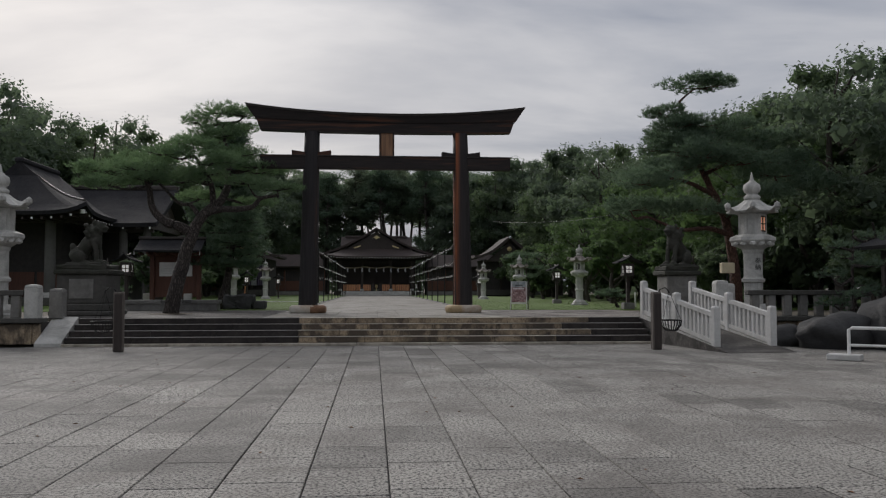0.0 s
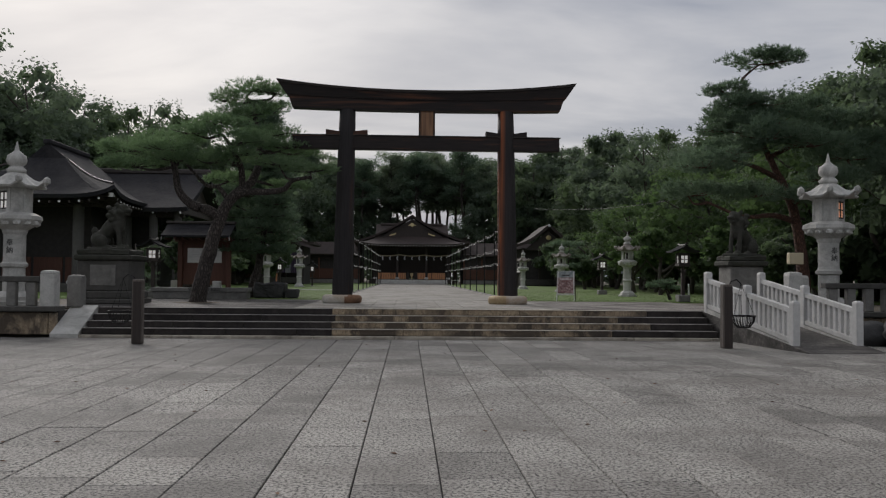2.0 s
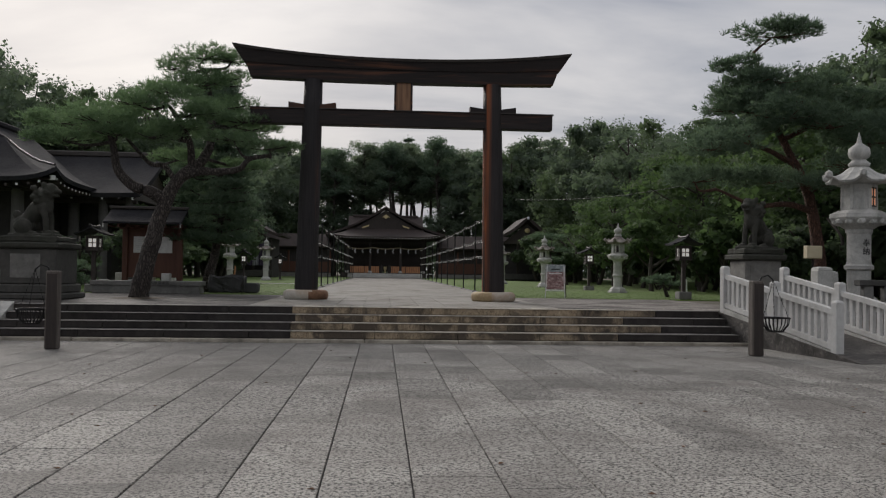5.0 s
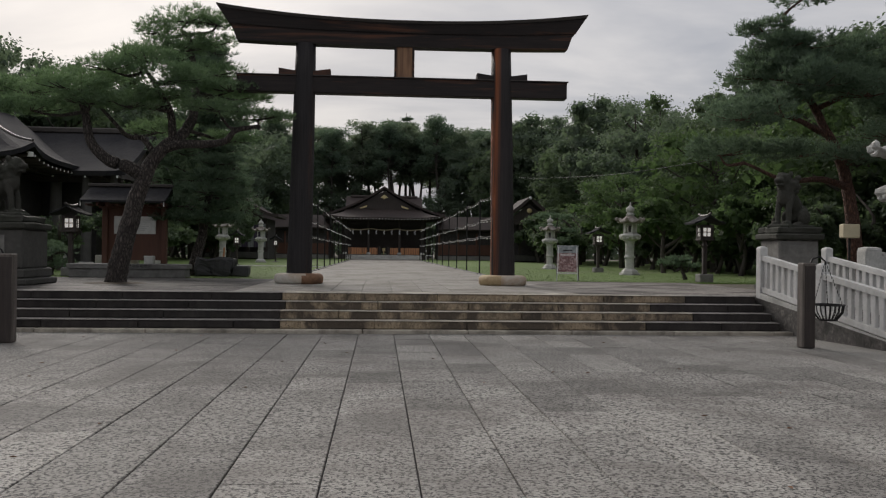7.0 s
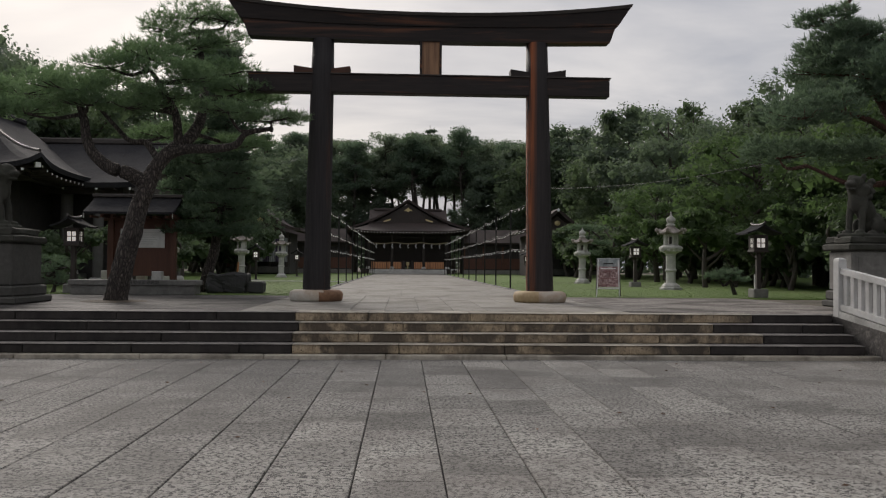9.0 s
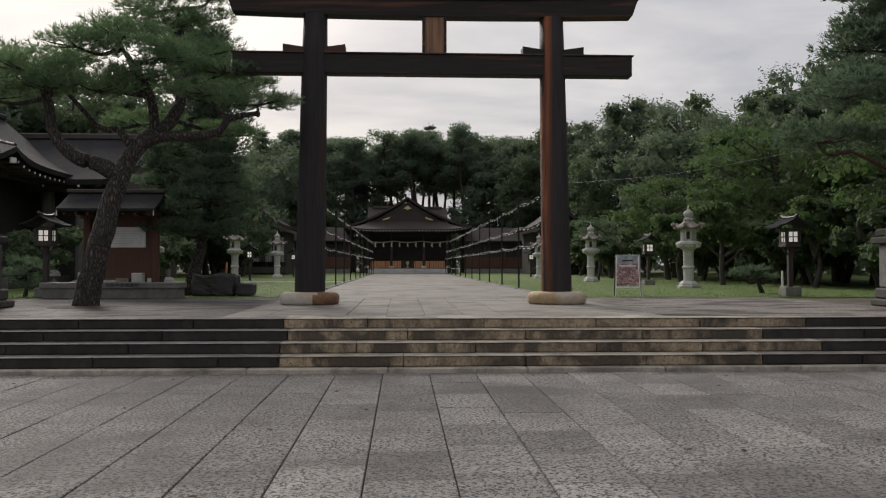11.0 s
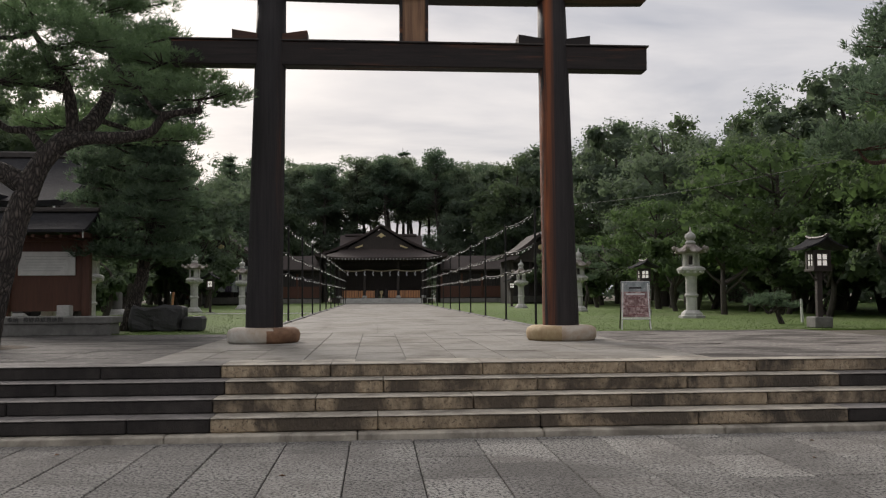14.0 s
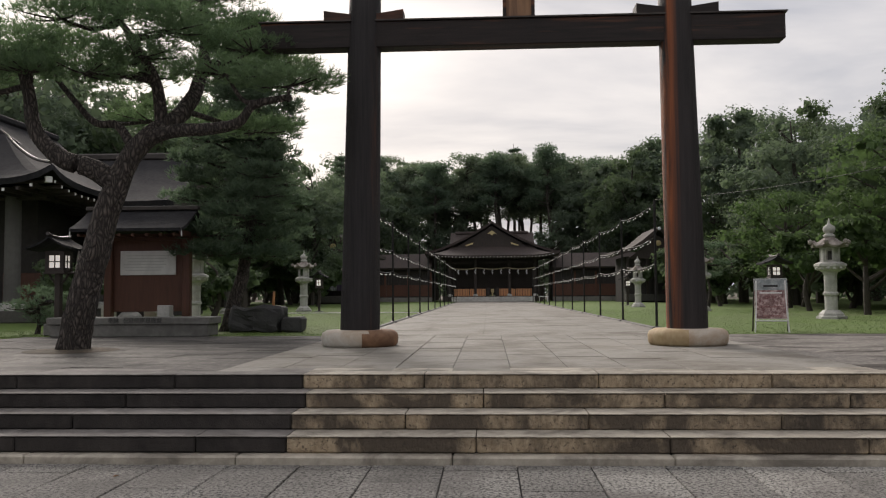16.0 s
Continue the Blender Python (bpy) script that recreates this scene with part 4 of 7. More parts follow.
# ---- fire-basket posts on the square ----
def basket_post(label, side):
    t = thing("basket_post", pose(0, 0, 0), label, "post", "fire-basket posts")
    bm = B()
    box(bm, (0, 0, 0.67), (0.20, 0.20, 1.34), 0.02)
    for v in bm.verts:
        v.co.x += 0.012 * noise.noise(v.co * 2.1)
    bmesh.ops.recalc_face_normals(bm, faces=bm.faces[:])
    part("post", bm, M["wood_grey"], t)
    # dark facing beside pale timber puts the post's lit side into colour
    bm = B()
    box(bm, (0.012, -0.105, 0.65), (0.17, 0.012, 1.28), 0.004)
    part("board", bm, M["wood_dark"], t, "thin dark facing on the post's shaded front")
    bx, bz = side * 0.36, 0.66
    bm = B()
    tube(bm, [(side * 0.05, 0, 1.30), (side * 0.10, 0, 1.40), (side * 0.22, 0, 1.44), (side * 0.31, 0, 1.36)], 0.014, 6)
    part("hook", bm, M["iron"], t)
    basket = B()
    n = 20
    for k in range(n):
        a = 2 * math.pi * k / n
        tube(basket, [(bx + 0.24 * math.cos(a), 0.24 * math.sin(a), bz + 0.02), (bx + 0.22 * math.cos(a), 0.22 * math.sin(a), bz - 0.10),
                      (bx + 0.13 * math.cos(a), 0.13 * math.sin(a), bz - 0.22)], 0.009, 4)
    for r, z in ((0.245, 0.02), (0.135, -0.22)):
        tube(basket, [(bx + r * math.cos(2 * math.pi * k / 24), r * math.sin(2 * math.pi * k / 24), bz + z) for k in range(25)], 0.014, 5)
    lathe(basket, [(0.13, bz - 0.23), (0.13, bz - 0.215)], 16, (bx, 0))
    bk = part("basket", basket, M["iron"], t, "round black iron fire basket")
    for k in range(3):
        a = 2 * math.pi * k / 3
        bm = B()
        top, bot = Vector((side * 0.31, 0, 1.36)), Vector((bx + 0.24 * math.cos(a), 0.24 * math.sin(a), bz + 0.03))
        for i in range(12):
            c = top.lerp(bot, (i + 0.5) / 12)
            blob(bm, c, (0.006, 0.010, 0.034) if i % 2 else (0.010, 0.005, 0.03), 1)
        part("chain", bm, M["iron"], bk)
    return t


basket_post("greyed timber post with a hanging black iron fire basket", 1).matrix_basis = pose(7.01, 19.05, square_z(19.05))
basket_post("greyed timber post with a black iron fire basket behind", -1).matrix_basis = pose(-5.27, 19.35, square_z(19.35))


# ---- white railings of the ramp ----
RX0, RX1, RY0, RY1 = 7.74, 9.16, 18.40, 22.25
RAMP_TURN = Matrix.Translation((RX0, RY1, 0)) @ Matrix.Rotation(radians(7.0), 4, "Z") @ Matrix.Translation((-RX0, -RY1, 0))   # the ramp runs out to the side


def ramp_z(y):
    return max(0.0, min(H, H * (y - RY0) / (RY1 - RY0)))


bm = B()
foot = square_z(RY0 - 0.7)
vs = [(x_, y_, z_) for z_, far_z in ((-0.11, -0.11), (foot + 0.008, H + 0.004)) for x_, y_, z_ in ((RX0 - 0.12, RY0 - 0.7, z_), (RX1 + 0.12, RY0 - 0.7, z_), (RX1 + 0.12, RY1 + 0.2, far_z), (RX0 - 0.12, RY1 + 0.2, far_z))]
vv = [bm.verts.new(v) for v in vs]
for f in ((0, 3, 2, 1), (4, 5, 6, 7), (0, 1, 5, 4), (1, 2, 6, 5), (2, 3, 7, 6), (3, 0, 4, 7)):
    bm.faces.new([vv[i] for i in f])
ramp = part("ramp", bm, M["terrace"])
ramp.matrix_basis = RAMP_TURN
tagged(ramp, "sloping grey stone ramp up to the terrace", "ramp", kind="structure")


def ramp_railing(x, label):
    t = thing("ramp_railing", RAMP_TURN @ pose(x, 0, 0), label, "railing", "white ramp railings")
    posts = (RY0 + 0.05, (RY0 + RY1) / 2, RY1 - 0.05)
    for y in posts:
        bm = B()
        zb = ramp_z(y)
        box(bm, (0, y, zb + 0.42), (0.16, 0.16, 1.04), 0.012)
        lathe(bm, [(0.111, zb + 0.94), (0.095, zb + 0.965), (0.04, zb + 0.985)], 4, (0, y), math.pi / 4)
        part("post", bm, M["white_stone"], t)
    for a, b in zip(posts, posts[1:]):
        y0, y1 = a + 0.085, b - 0.085
        for zo, hh, dd, nm in ((0.77, 0.10, 0.12, "top_rail"), (0.16, 0.10, 0.12, "bottom_rail"), (-0.02, 0.22, 0.16, "kerb")):
            bm = B()
            zc0, zc1 = ramp_z(y0) + zo, ramp_z(y1) + zo
            vs = [(sx * dd / 2, y, z + sz * hh / 2) for y, z in ((y0, zc0), (y1, zc1)) for sx, sz in ((-1, -1), (1, -1), (1, 1), (-1, 1))]
            vv = [bm.verts.new(v) for v in vs]
            for f in ((0, 1, 2, 3), (7, 6, 5, 4), (0, 4, 5, 1), (1, 5, 6, 2), (2, 6, 7, 3), (3, 7, 4, 0)):
                bm.faces.new([vv[i] for i in f])
            bmesh.ops.recalc_face_normals(bm, faces=bm.faces[:])
            part(nm, bm, M["white_stone"] if nm != "kerb" else M["granite"], t)
        n = 9
        for k in range(n):
            y = y0 + (k + 0.5) * (y1 - y0) / n
            bm = B()
            box(bm, (0, y, ramp_z(y) + 0.465), (0.07, 0.10, 0.53), 0.008)
            part("baluster", bm, M["white_stone"], t)
    return t


ramp_railing(RX0, "white concrete railing with square balusters along the ramp")
ramp_railing(RX1, "white concrete railing with square balusters, ramp's outer side")


# ---- low stone balustrades on the retaining walls ----
def balustrade(x0, x1, y, z, label):
    t = thing("stone_balustrade", pose(0, 0, 0), label, "balustrade", "stone balustrades")
    bm = B()
    box(bm, ((x0 + x1) / 2, y, z + 0.62), (abs(x1 - x0), 0.24, 0.13), 0.015)
    part("rail", bm, M["granite_dark"], t, "dark weathered top rail")
    n = int(abs(x1 - x0) / 0.44)
    for k in range(n):
        xx = x0 + (k + 0.5) * (x1 - x0) / n
        bm = B()
        box(bm, (xx, y, z + 0.28), (0.21, 0.17, 0.56), 0.015)
        part("stub_post", bm, M["granite_mid"], t)
    return t


balustrade(-24.0, -8.15, 21.5, 0.66, "low weathered stone balustrade with stub posts")
balustrade(10.3, 24.0, 21.5, 0.66, "low weathered stone balustrade beside the pond garden")
for x, y, hh in ((-7.95, 21.48, 0.80), (-7.62, 22.2, 0.70), (9.75, 21.9, 0.92), (10.15, 22.4, 0.84)):
    bm = B()
    box(bm, (0, 0, hh / 2), (0.34, 0.32, hh), 0.02)
    lathe(bm, [(0.225, hh), (0.2, hh + 0.05), (0.08, hh + 0.07)], 4, (0, 0), math.pi / 4)
    ob = part("newel_post", bm, M["granite"] if hh > 0.75 else M["granite_mid"])
    ob.matrix_basis = pose(x, y, 0.62)
    tagged(ob, "square pale granite newel post with a low cap", "post", "newel posts")


# ---- guardian statues ----
def guardian(x, y, turn, label, shaft, shaft_label, wide=1.0):
    t = thing("statue_pedestal", pose(x, y, H, 0, 0, 0), "tall weathered stone pedestal in stepped courses", "pedestal", "statue pedestals")
    for nm, w, z0, z1 in (("plinth", 1.68, 0, 0.14), ("lower_course", 1.52, 0.14, 0.34), ("shaft", 1.36, 0.34, 1.16)):
        bm = B()
        w *= wide
        box(bm, (0, 0, (z0 + z1) / 2), (w, w, z1 - z0), 0.03)
        part(nm, bm, shaft if nm == "shaft" else M["granite_dark"], t, shaft_label if nm == "shaft" else "")
    bm = B()
    box(bm, (0, -0.685 * wide, 0.76), (0.66, 0.02, 0.55), 0.006)
    part("panel", bm, M["granite_mid"], t, "smooth grey stone panel")
    # rough overhanging slab and a rocky bed under the animal
    for nm, w, z0, z1, amp in (("cornice", 1.50, 1.16, 1.30, 0.03), ("rock_bed", 1.34, 1.30, 1.45, 0.07)):
        bm = B()
        w *= wide ** 0.75
        box(bm, (0, 0, (z0 + z1) / 2), (w, w, z1 - z0), 0.03)
        bmesh.ops.subdivide_edges(bm, edges=bm.edges[:], cuts=3, use_grid_fill=True)
        for v in bm.verts:
            k = amp * noise.noise(v.co * 4.1 + Vector((x, 0, 0)))
            v.co.x += k
            v.co.y += amp * noise.noise(v.co * 4.1 + Vector((0, x, 7)))
            if v.co.z > z0 + 0.02:
                v.co.z += 0.5 * k
        part(nm, bm, M["granite_moss_shade"], t)
    bm = B()
    R = Matrix.Rotation
    box(bm, (0, 0.06, 0.03), (0.52, 0.98, 0.10), 0.02)
    blob(bm, (0, 0.30, 0.30), (0.21, 0.24, 0.24), 3, 0.15, 1)                          # haunches
    blob(bm, (0, 0.08, 0.58), (0.17, 0.19, 0.42), 3, 0.10, 2, R(radians(38), 3, "X"))  # back and ribs
    blob(bm, (0, -0.14, 0.72), (0.18, 0.17, 0.25), 3, 0.12, 7)                         # chest
    blob(bm, (0, -0.14, 0.95), (0.20, 0.19, 0.22), 3, 0.40, 3)                         # mane
    blob(bm, (0, -0.24, 1.09), (0.155, 0.18, 0.16), 3, 0.2, 4)                         # head
    blob(bm, (0, -0.40, 1.06), (0.105, 0.10, 0.075), 2, 0.2, 5)                        # upper jaw
    blob(bm, (0, -0.37, 0.955), (0.085, 0.085, 0.035), 2, 0.2, 8)                      # lower jaw
    for sx in (-1, 1):
        tube(bm, [(sx * 0.115, -0.14, 0.70), (sx * 0.125, -0.22, 0.42), (sx * 0.125, -0.24, 0.10)], [0.085, 0.062, 0.06], 10)
        blob(bm, (sx * 0.125, -0.30, 0.11), (0.075, 0.11, 0.05), 2)
        blob(bm, (sx * 0.19, 0.24, 0.24), (0.09, 0.21, 0.19), 2, 0.1, 6, R(radians(20), 3, "X"))
        blob(bm, (sx * 0.17, 0.06, 0.10), (0.07, 0.13, 0.05), 2)
        blob(bm, (sx * 0.13, -0.17, 1.20), (0.04, 0.065, 0.075), 2)
        for k in range(4):                                                             # curls of the mane
            blob(bm, (sx * (0.15 + 0.02 * (k % 2)), -0.02 + 0.05 * (k % 2), 0.82 + 0.10 * k), (0.07, 0.08, 0.07), 2)
    for k in range(3):
        blob(bm, (0.06 * math.sin(2.1 * k), 0.47 - 0.015 * k, 0.30 + 0.11 * k), (0.085, 0.085, 0.11), 2, 0.3, k)   # tail
    st = part("guardian_statue", bm, M["granite_moss_shade"], smooth=True)
    st.matrix_basis = pose(x, y, H + 1.43, 0, 0, turn)
    st.scale = (1.08, 1.08, 1.02)
    md = st.modifiers.new("fuse", "REMESH")
    md.mode, md.voxel_size, md.use_smooth_shade = "VOXEL", 0.018, True
    tagged(st, label, "statue", "guardian statues")


guardian(-7.72, 24.9, 84, "dark weathered stone lion-dog statue seated on its pedestal", M["granite_dark"], "dark weathered stone shaft")
guardian(9.68, 25.0, -58, "dark mossy stone lion-dog statue seated on its pedestal", M["granite_mid"], "smooth grey granite shaft", 0.68)


# ---- notice kiosk ----
kiosk = thing("notice_kiosk", pose(-6.67, 31.0, H), "red-brown roofed notice kiosk with a pale notice panel", "kiosk")
for sx in (-1, 1):
    bm = B()
    box(bm, (sx * 0.82, 0, 1.05), (0.16, 0.16, 2.1), 0.012)
    part("post", bm, M["wood_red"], kiosk)
bm = B()
box(bm, (0, 0.05, 1.2), (1.5, 0.06, 1.5))
part("back_board", bm, M["wood_red"], kiosk)
bm = B()
box(bm, (0.0, 0.0, 1.45), (1.16, 0.04, 0.50), 0.005)
part("notice_panel", bm, M["paper_board"], kiosk, "pale blank-looking notice panel")
for i, zc in enumerate((1.60, 1.54, 1.48, 1.42, 1.36, 1.30)):
    bm = B()
    box(bm, (-0.02 * i, -0.023, zc), (0.9 - 0.07 * (i % 3), 0.004, 0.012))
    part("writing_line", bm, M["faint_ink"], kiosk, "faint line of small writing")
bm = B()
box(bm, (-0.04, 0.0, 1.98), (1.92, 0.12, 0.14), 0.01)
for sx in (-1, 1):
    box(bm, (sx * 0.88, 0, 2.03), (0.10, 1.1, 0.10), 0.008)
part("head_beam", bm, M["wood_red"], kiosk)
bm = B()
rows = []
for i in range(11):
    u = -1 + i / 5
    z = 2.54 - 0.46 * abs(u) ** 0.9 + 0.03 * abs(u) ** 4
    rows.append([bm.verts.new((xx, u * 0.85, z + d)) for d in (0, -0.06) for xx in (-1.27, 1.02)])
for a, b in zip(rows, rows[1:]):
    bm.faces.new((a[0], a[1], b[1], b[0]))
    bm.faces.new((a[2], b[2], b[3], a[3]))
    bm.faces.new((a[0], b[0], b[2], a[2]))
    bm.faces.new((a[1], a[3], b[3], b[1]))
bm.faces.new((rows[0][0], rows[0][2], rows[0][3], rows[0][1]))
bm.faces.new((rows[-1][0], rows[-1][1], rows[-1][3], rows[-1][2]))
bmesh.ops.recalc_face_normals(bm, faces=bm.faces[:])
part("roof", bm, M["roof"], kiosk, "grey sheet-copper roof")
bm = B()
box(bm, (-0.125, 0, 2.58), (2.36, 0.16, 0.09), 0.015)
part("ridge", bm, M["copper"], kiosk)
for k in range(8):
    bm = B()
    box(bm, (-1.1 + 0.275 * k, -0.50, 1.985), (0.05, 0.6, 0.05))
    part("rafter", bm, M["wood_red"], kiosk)
for sx in (-1, 1):
    bm = B()
    box(bm, (-0.125 + sx * 1.125, -0.84, 2.02), (0.02, 0.02, 0.16))
    part("rafter_cap", bm, M["white"], kiosk, "white-painted rafter end")

# inscribed stone bench in front of it
bench = thing("inscribed_stone_bench", pose(-6.49, 29.95, H), "long low grey granite bench with carved dark characters", "bench")
bm = B()
box(bm, (0, 0, 0.115), (3.06, 0.64, 0.23), 0.012)
part("body", bm, M["granite_mid"], bench)
bm = B()
box(bm, (0, 0, 0.2975), (3.16, 0.72, 0.135), 0.014)
part("seat_slab", bm, M["granite_mid"], bench)
for xx, words in ((-0.27, "奉納"), (0.29, "長野県軍恩連盟")):
    writing("carved_words", words, 0.108, 0.004, pose(xx, -0.361, 0.305, 90, 0, 0), M["ink"], bench, "dark carved characters")
for x in (-6.95, -6.15, -7.9):
    t = thing("stone_marker", pose(x, 31.9 if x < -6.5 else 30.6, H), "small pale stone marker post on a stepped foot", "marker", "stone markers")
    bm = B()
    box(bm, (0, 0, 0.07), (0.42, 0.36, 0.14), 0.015)
    part("foot", bm, M["granite"], t)
    bm = B()
    box(bm, (0, 0, 0.36), (0.26, 0.22, 0.44), 0.015)
    part("body", bm, M["granite"], t)

for x, y, hh, lean, mt, lb in ((-4.5, 32.6, 0.85, 4, "orange_wood", "short leaning orange-brown timber stake"), (11.08, 33.6, 0.60, -2, "paper_board", "short pale stake in the lawn")):
    bm = B()
    box(bm, (0, 0, hh / 2), (0.06, 0.06, hh), 0.01, 0, 0.8)
    ob = part("stake", bm, M[mt])
    ob.matrix_basis = pose(x, y, H, 0, lean, 0)
    tagged(ob, lb, "stake")

# dark carved stone beside the pillar
t = thing("black_stone_block", pose(-4.35, 31.4, H), "low black split-stone block with a smaller stone beside", "stone")
bm = B()
box(bm, (-0.1, 0, 0.26), (1.05, 0.7, 0.52), 0.05)
bmesh.ops.subdivide_edges(bm, edges=bm.edges[:], cuts=5, use_grid_fill=True)
for v in bm.verts:
    v.co += Vector((noise.noise(v.co * 3), noise.noise(v.co * 3 + Vector((3, 1, 0))), noise.noise(v.co * 3 + Vector((0, 7, 1))))) * 0.10
    v.co += Vector((noise.noise(v.co * 9), noise.noise(v.co * 9 + Vector((3, 1, 0))), noise.noise(v.co * 9 + Vector((0, 7, 1))))) * 0.03
    v.co.z = max(v.co.z, 0.0)
part("block", bm, M["rock"], t)
bm = B()
box(bm, (0.66, -0.1, 0.16), (0.42, 0.5, 0.32), 0.05)
for v in bm.verts:
    v.co += Vector((noise.noise(v.co * 4), noise.noise(v.co * 4 + Vector((3, 1, 0))), noise.noise(v.co * 4 + Vector((0, 7, 1))))) * 0.04
part("side_stone", bm, M["rock"], t)

# ---- easel sign ----
sign = thing("easel_sign", pose(5.72, 30.35, H, 0, 0, -14), "standing easel sign with a reddish photo poster and white legs", "sign")
bm = B()
for sx in (-1, 1):
    tube(bm, [(sx * 0.30, -0.16, 0.0), (sx * 0.27, -0.06, 0.5), (sx * 0.26, 0.02, 0.98)], 0.016, 6)
tube(bm, [(-0.30, -0.13, 0.22), (0.30, -0.13, 0.22)], 0.016, 6)
part("front_frame", bm, M["white"], sign, "white tubular frame")
bm = B()
for sx in (-1, 1):
    tube(bm, [(sx * 0.32, 0.34, 0.0), (sx * 0.29, 0.04, 0.97)], 0.016, 6)
part("rear_frame", bm, M["wood_dark"], sign)


def easel_panel(name, z0, z1, w, material, off, lab):
    bm = B()
    f = lambda z: -0.155 + 0.18 * z
    vs = [(-w / 2, f(z0) - off, z0), (w / 2, f(z0) - off, z0), (w / 2, f(z1) - off, z1), (-w / 2, f(z1) - off, z1)]
    vv = [bm.verts.new(v) for v in vs] + [bm.verts.new((v[0], v[1] + 0.012, v[2])) for v in vs]
    for q in ((0, 1, 2, 3), (7, 6, 5, 4), (0, 4, 5, 1), (1, 5, 6, 2), (2, 6, 7, 3), (3, 7, 4, 0)):
        bm.faces.new([vv[i] for i in q])
    bmesh.ops.recalc_face_normals(bm, faces=bm.faces[:])
    part(name, bm, material, sign, lab)


easel_panel("board", 0.25, 1.02, 0.60, M["white"], 0.0, "white backing board")
easel_panel("poster_photo", 0.26, 0.80, 0.592, M["poster_pink"], 0.006, "reddish printed photograph")
easel_panel("poster_header", 0.80, 1.012, 0.592, M["poster_blue"], 0.006, "grey-blue printed header")
for z_, w_, mt in ((0.30, 0.34, "poster_dark"), (0.47, 0.44, "poster_dark"), (0.66, 0.20, "poster_dark"), (0.735, 0.40, "white")):
    easel_panel("poster_print", z_, z_ + 0.026, w_, M[mt], 0.009, "printed patch of the photograph")
easel_panel("poster_title", 0.86, 0.90, 0.26, M["ink"], 0.010, "dark lettering bar")


# ---- roofs ----
def hip_roof(name, w, d, ze, h, inset, material, parent, curve=1.5, upturn=0.35, thick=0.2, lab=""):
    """A hip-and-gable roof over w x d about the parent's origin: hollow slopes, lifted corners, gables at the inset."""
    xs = sorted(set(list(np.linspace(-w / 2, w / 2, 25)) + ([-w / 2 + inset, -w / 2 + inset + 0.02, w / 2 - inset, w / 2 - inset - 0.02] if inset else [])))
    ys = list(np.linspace(-d / 2, d / 2, 21))
    bm = B()
    vs = []
    for y in ys:
        row = []
        for x_ in xs:
            dy = d / 2 - abs(y)
            dx = w / 2 - abs(x_)
            m_ = dy if (inset and dx > inset + 0.01) else min(dx, dy)
            f = max(0.0, min(1.0, m_ / (d / 2)))
            cx, cy = abs(x_) / (w / 2), abs(y) / (d / 2)
            z = ze + h * (0.55 * f + 0.45 * f ** curve * f) + upturn * (cx ** 6) * (cy ** 6)
            row.append(bm.verts.new((x_, y, z)))
        vs.append(row)
    for j in range(len(ys) - 1):
        for i in range(len(xs) - 1):
            bm.faces.new((vs[j][i], vs[j][i + 1], vs[j + 1][i + 1], vs[j + 1][i]))
    ob = part(name, bm, material, parent, lab)
    md = ob.modifiers.new("thick", "SOLIDIFY")
    md.thickness, md.offset = thick, -1
    return ob


def columns(parent, pts, r, z0, z1, material, square=False):
    for x_, y in pts:
        bm = B()
        if square:
            box(bm, (x_, y, (z0 + z1) / 2), (2 * r, 2 * r, z1 - z0), 0.02)
        else:
            lathe(bm, [(r, z0 + 0.2), (r * 0.95, z1)], 16, (x_, y))
        part("column", bm, material, parent)
        bm = B()
        lathe(bm, [(r * 1.9, z0), (r * 1.8, z0 + 0.12), (r * 1.3, z0 + 0.22)], 16, (x_, y))
        part("column_base", bm, M["granite"], parent)


# prayer hall to one side of the terrace: its gable faces the square, its ridge runs away from it
hall = thing("side_hall", pose(-15.8, 42.2, H), "dark timber hall with grey copper hip-and-gable roof and pale columns", "building")
rf = hip_roof("roof", 11.2, 8.2, 4.02, 2.62, 3.3, M["roof"], hall, curve=1.0, upturn=0.42, thick=0.17, lab="grey copper hip-and-gable roof")
rf.rotation_euler = (0, 0, math.pi / 2)
bm = B()
box(bm, (0, 0, 6.66), (0.40, 4.7, 0.24), 0.06)
part("ridge", bm, M["roof"], hall)
# gable board below the ridge end, with bargeboards along the verge
bm = B()
vv = [bm.verts.new(p) for p in ((-1.25, -2.22, 5.65), (1.25, -2.22, 5.65), (0, -2.22, 6.55))]
bm.faces.new(vv)
r = bmesh.ops.extrude_face_region(bm, geom=bm.faces[:])
for v in [q for q in r["geom"] if isinstance(q, bmesh.types.BMVert)]:
    v.co.y += 0.12
part("gable_wall", bm, M["wood_dark"], hall)
# low hip tiles: a raised roll along both front hips
for sx in (-1, 1):
    bm = B()
    tube(bm, smooth_path([(sx * 4.02, -5.52, 4.50), (sx * 3.0, -4.5, 4.78), (sx * 2.0, -3.5, 5.24), (sx * 1.1, -2.6, 5.78)], 5), 0.05, 8)
    part("hip_roll", bm, M["copper"], hall, "raised copper roll along the hip")
bm = B()
box(bm, (-0.4, 1.0, 2.1), (5.0, 7.2, 4.2))
part("wall", bm, M["hall_wall"], hall)
bm = B()
box(bm, (0, 0.2, 0.18), (6.9, 9.6, 0.36), 0.03)
part("floor_platform", bm, M["granite_dark"], hall)
for k in range(4):
    bm = B()
    box(bm, (-2.45 + 1.37 * k, -2.63, 0.95), (1.25, 0.06, 1.1), 0.01)
    part("low_panel", bm, M["wood_red"], hall, "red-brown lower wall panel")
columns(hall, [(2.05, -3.9), (-0.55, -3.9), (-2.9, -3.9), (2.95, -0.4), (3.0, 1.6), (2.95, 3.9)], 0.235, 0.36, 4.0, M["plaster"])
bm = B()
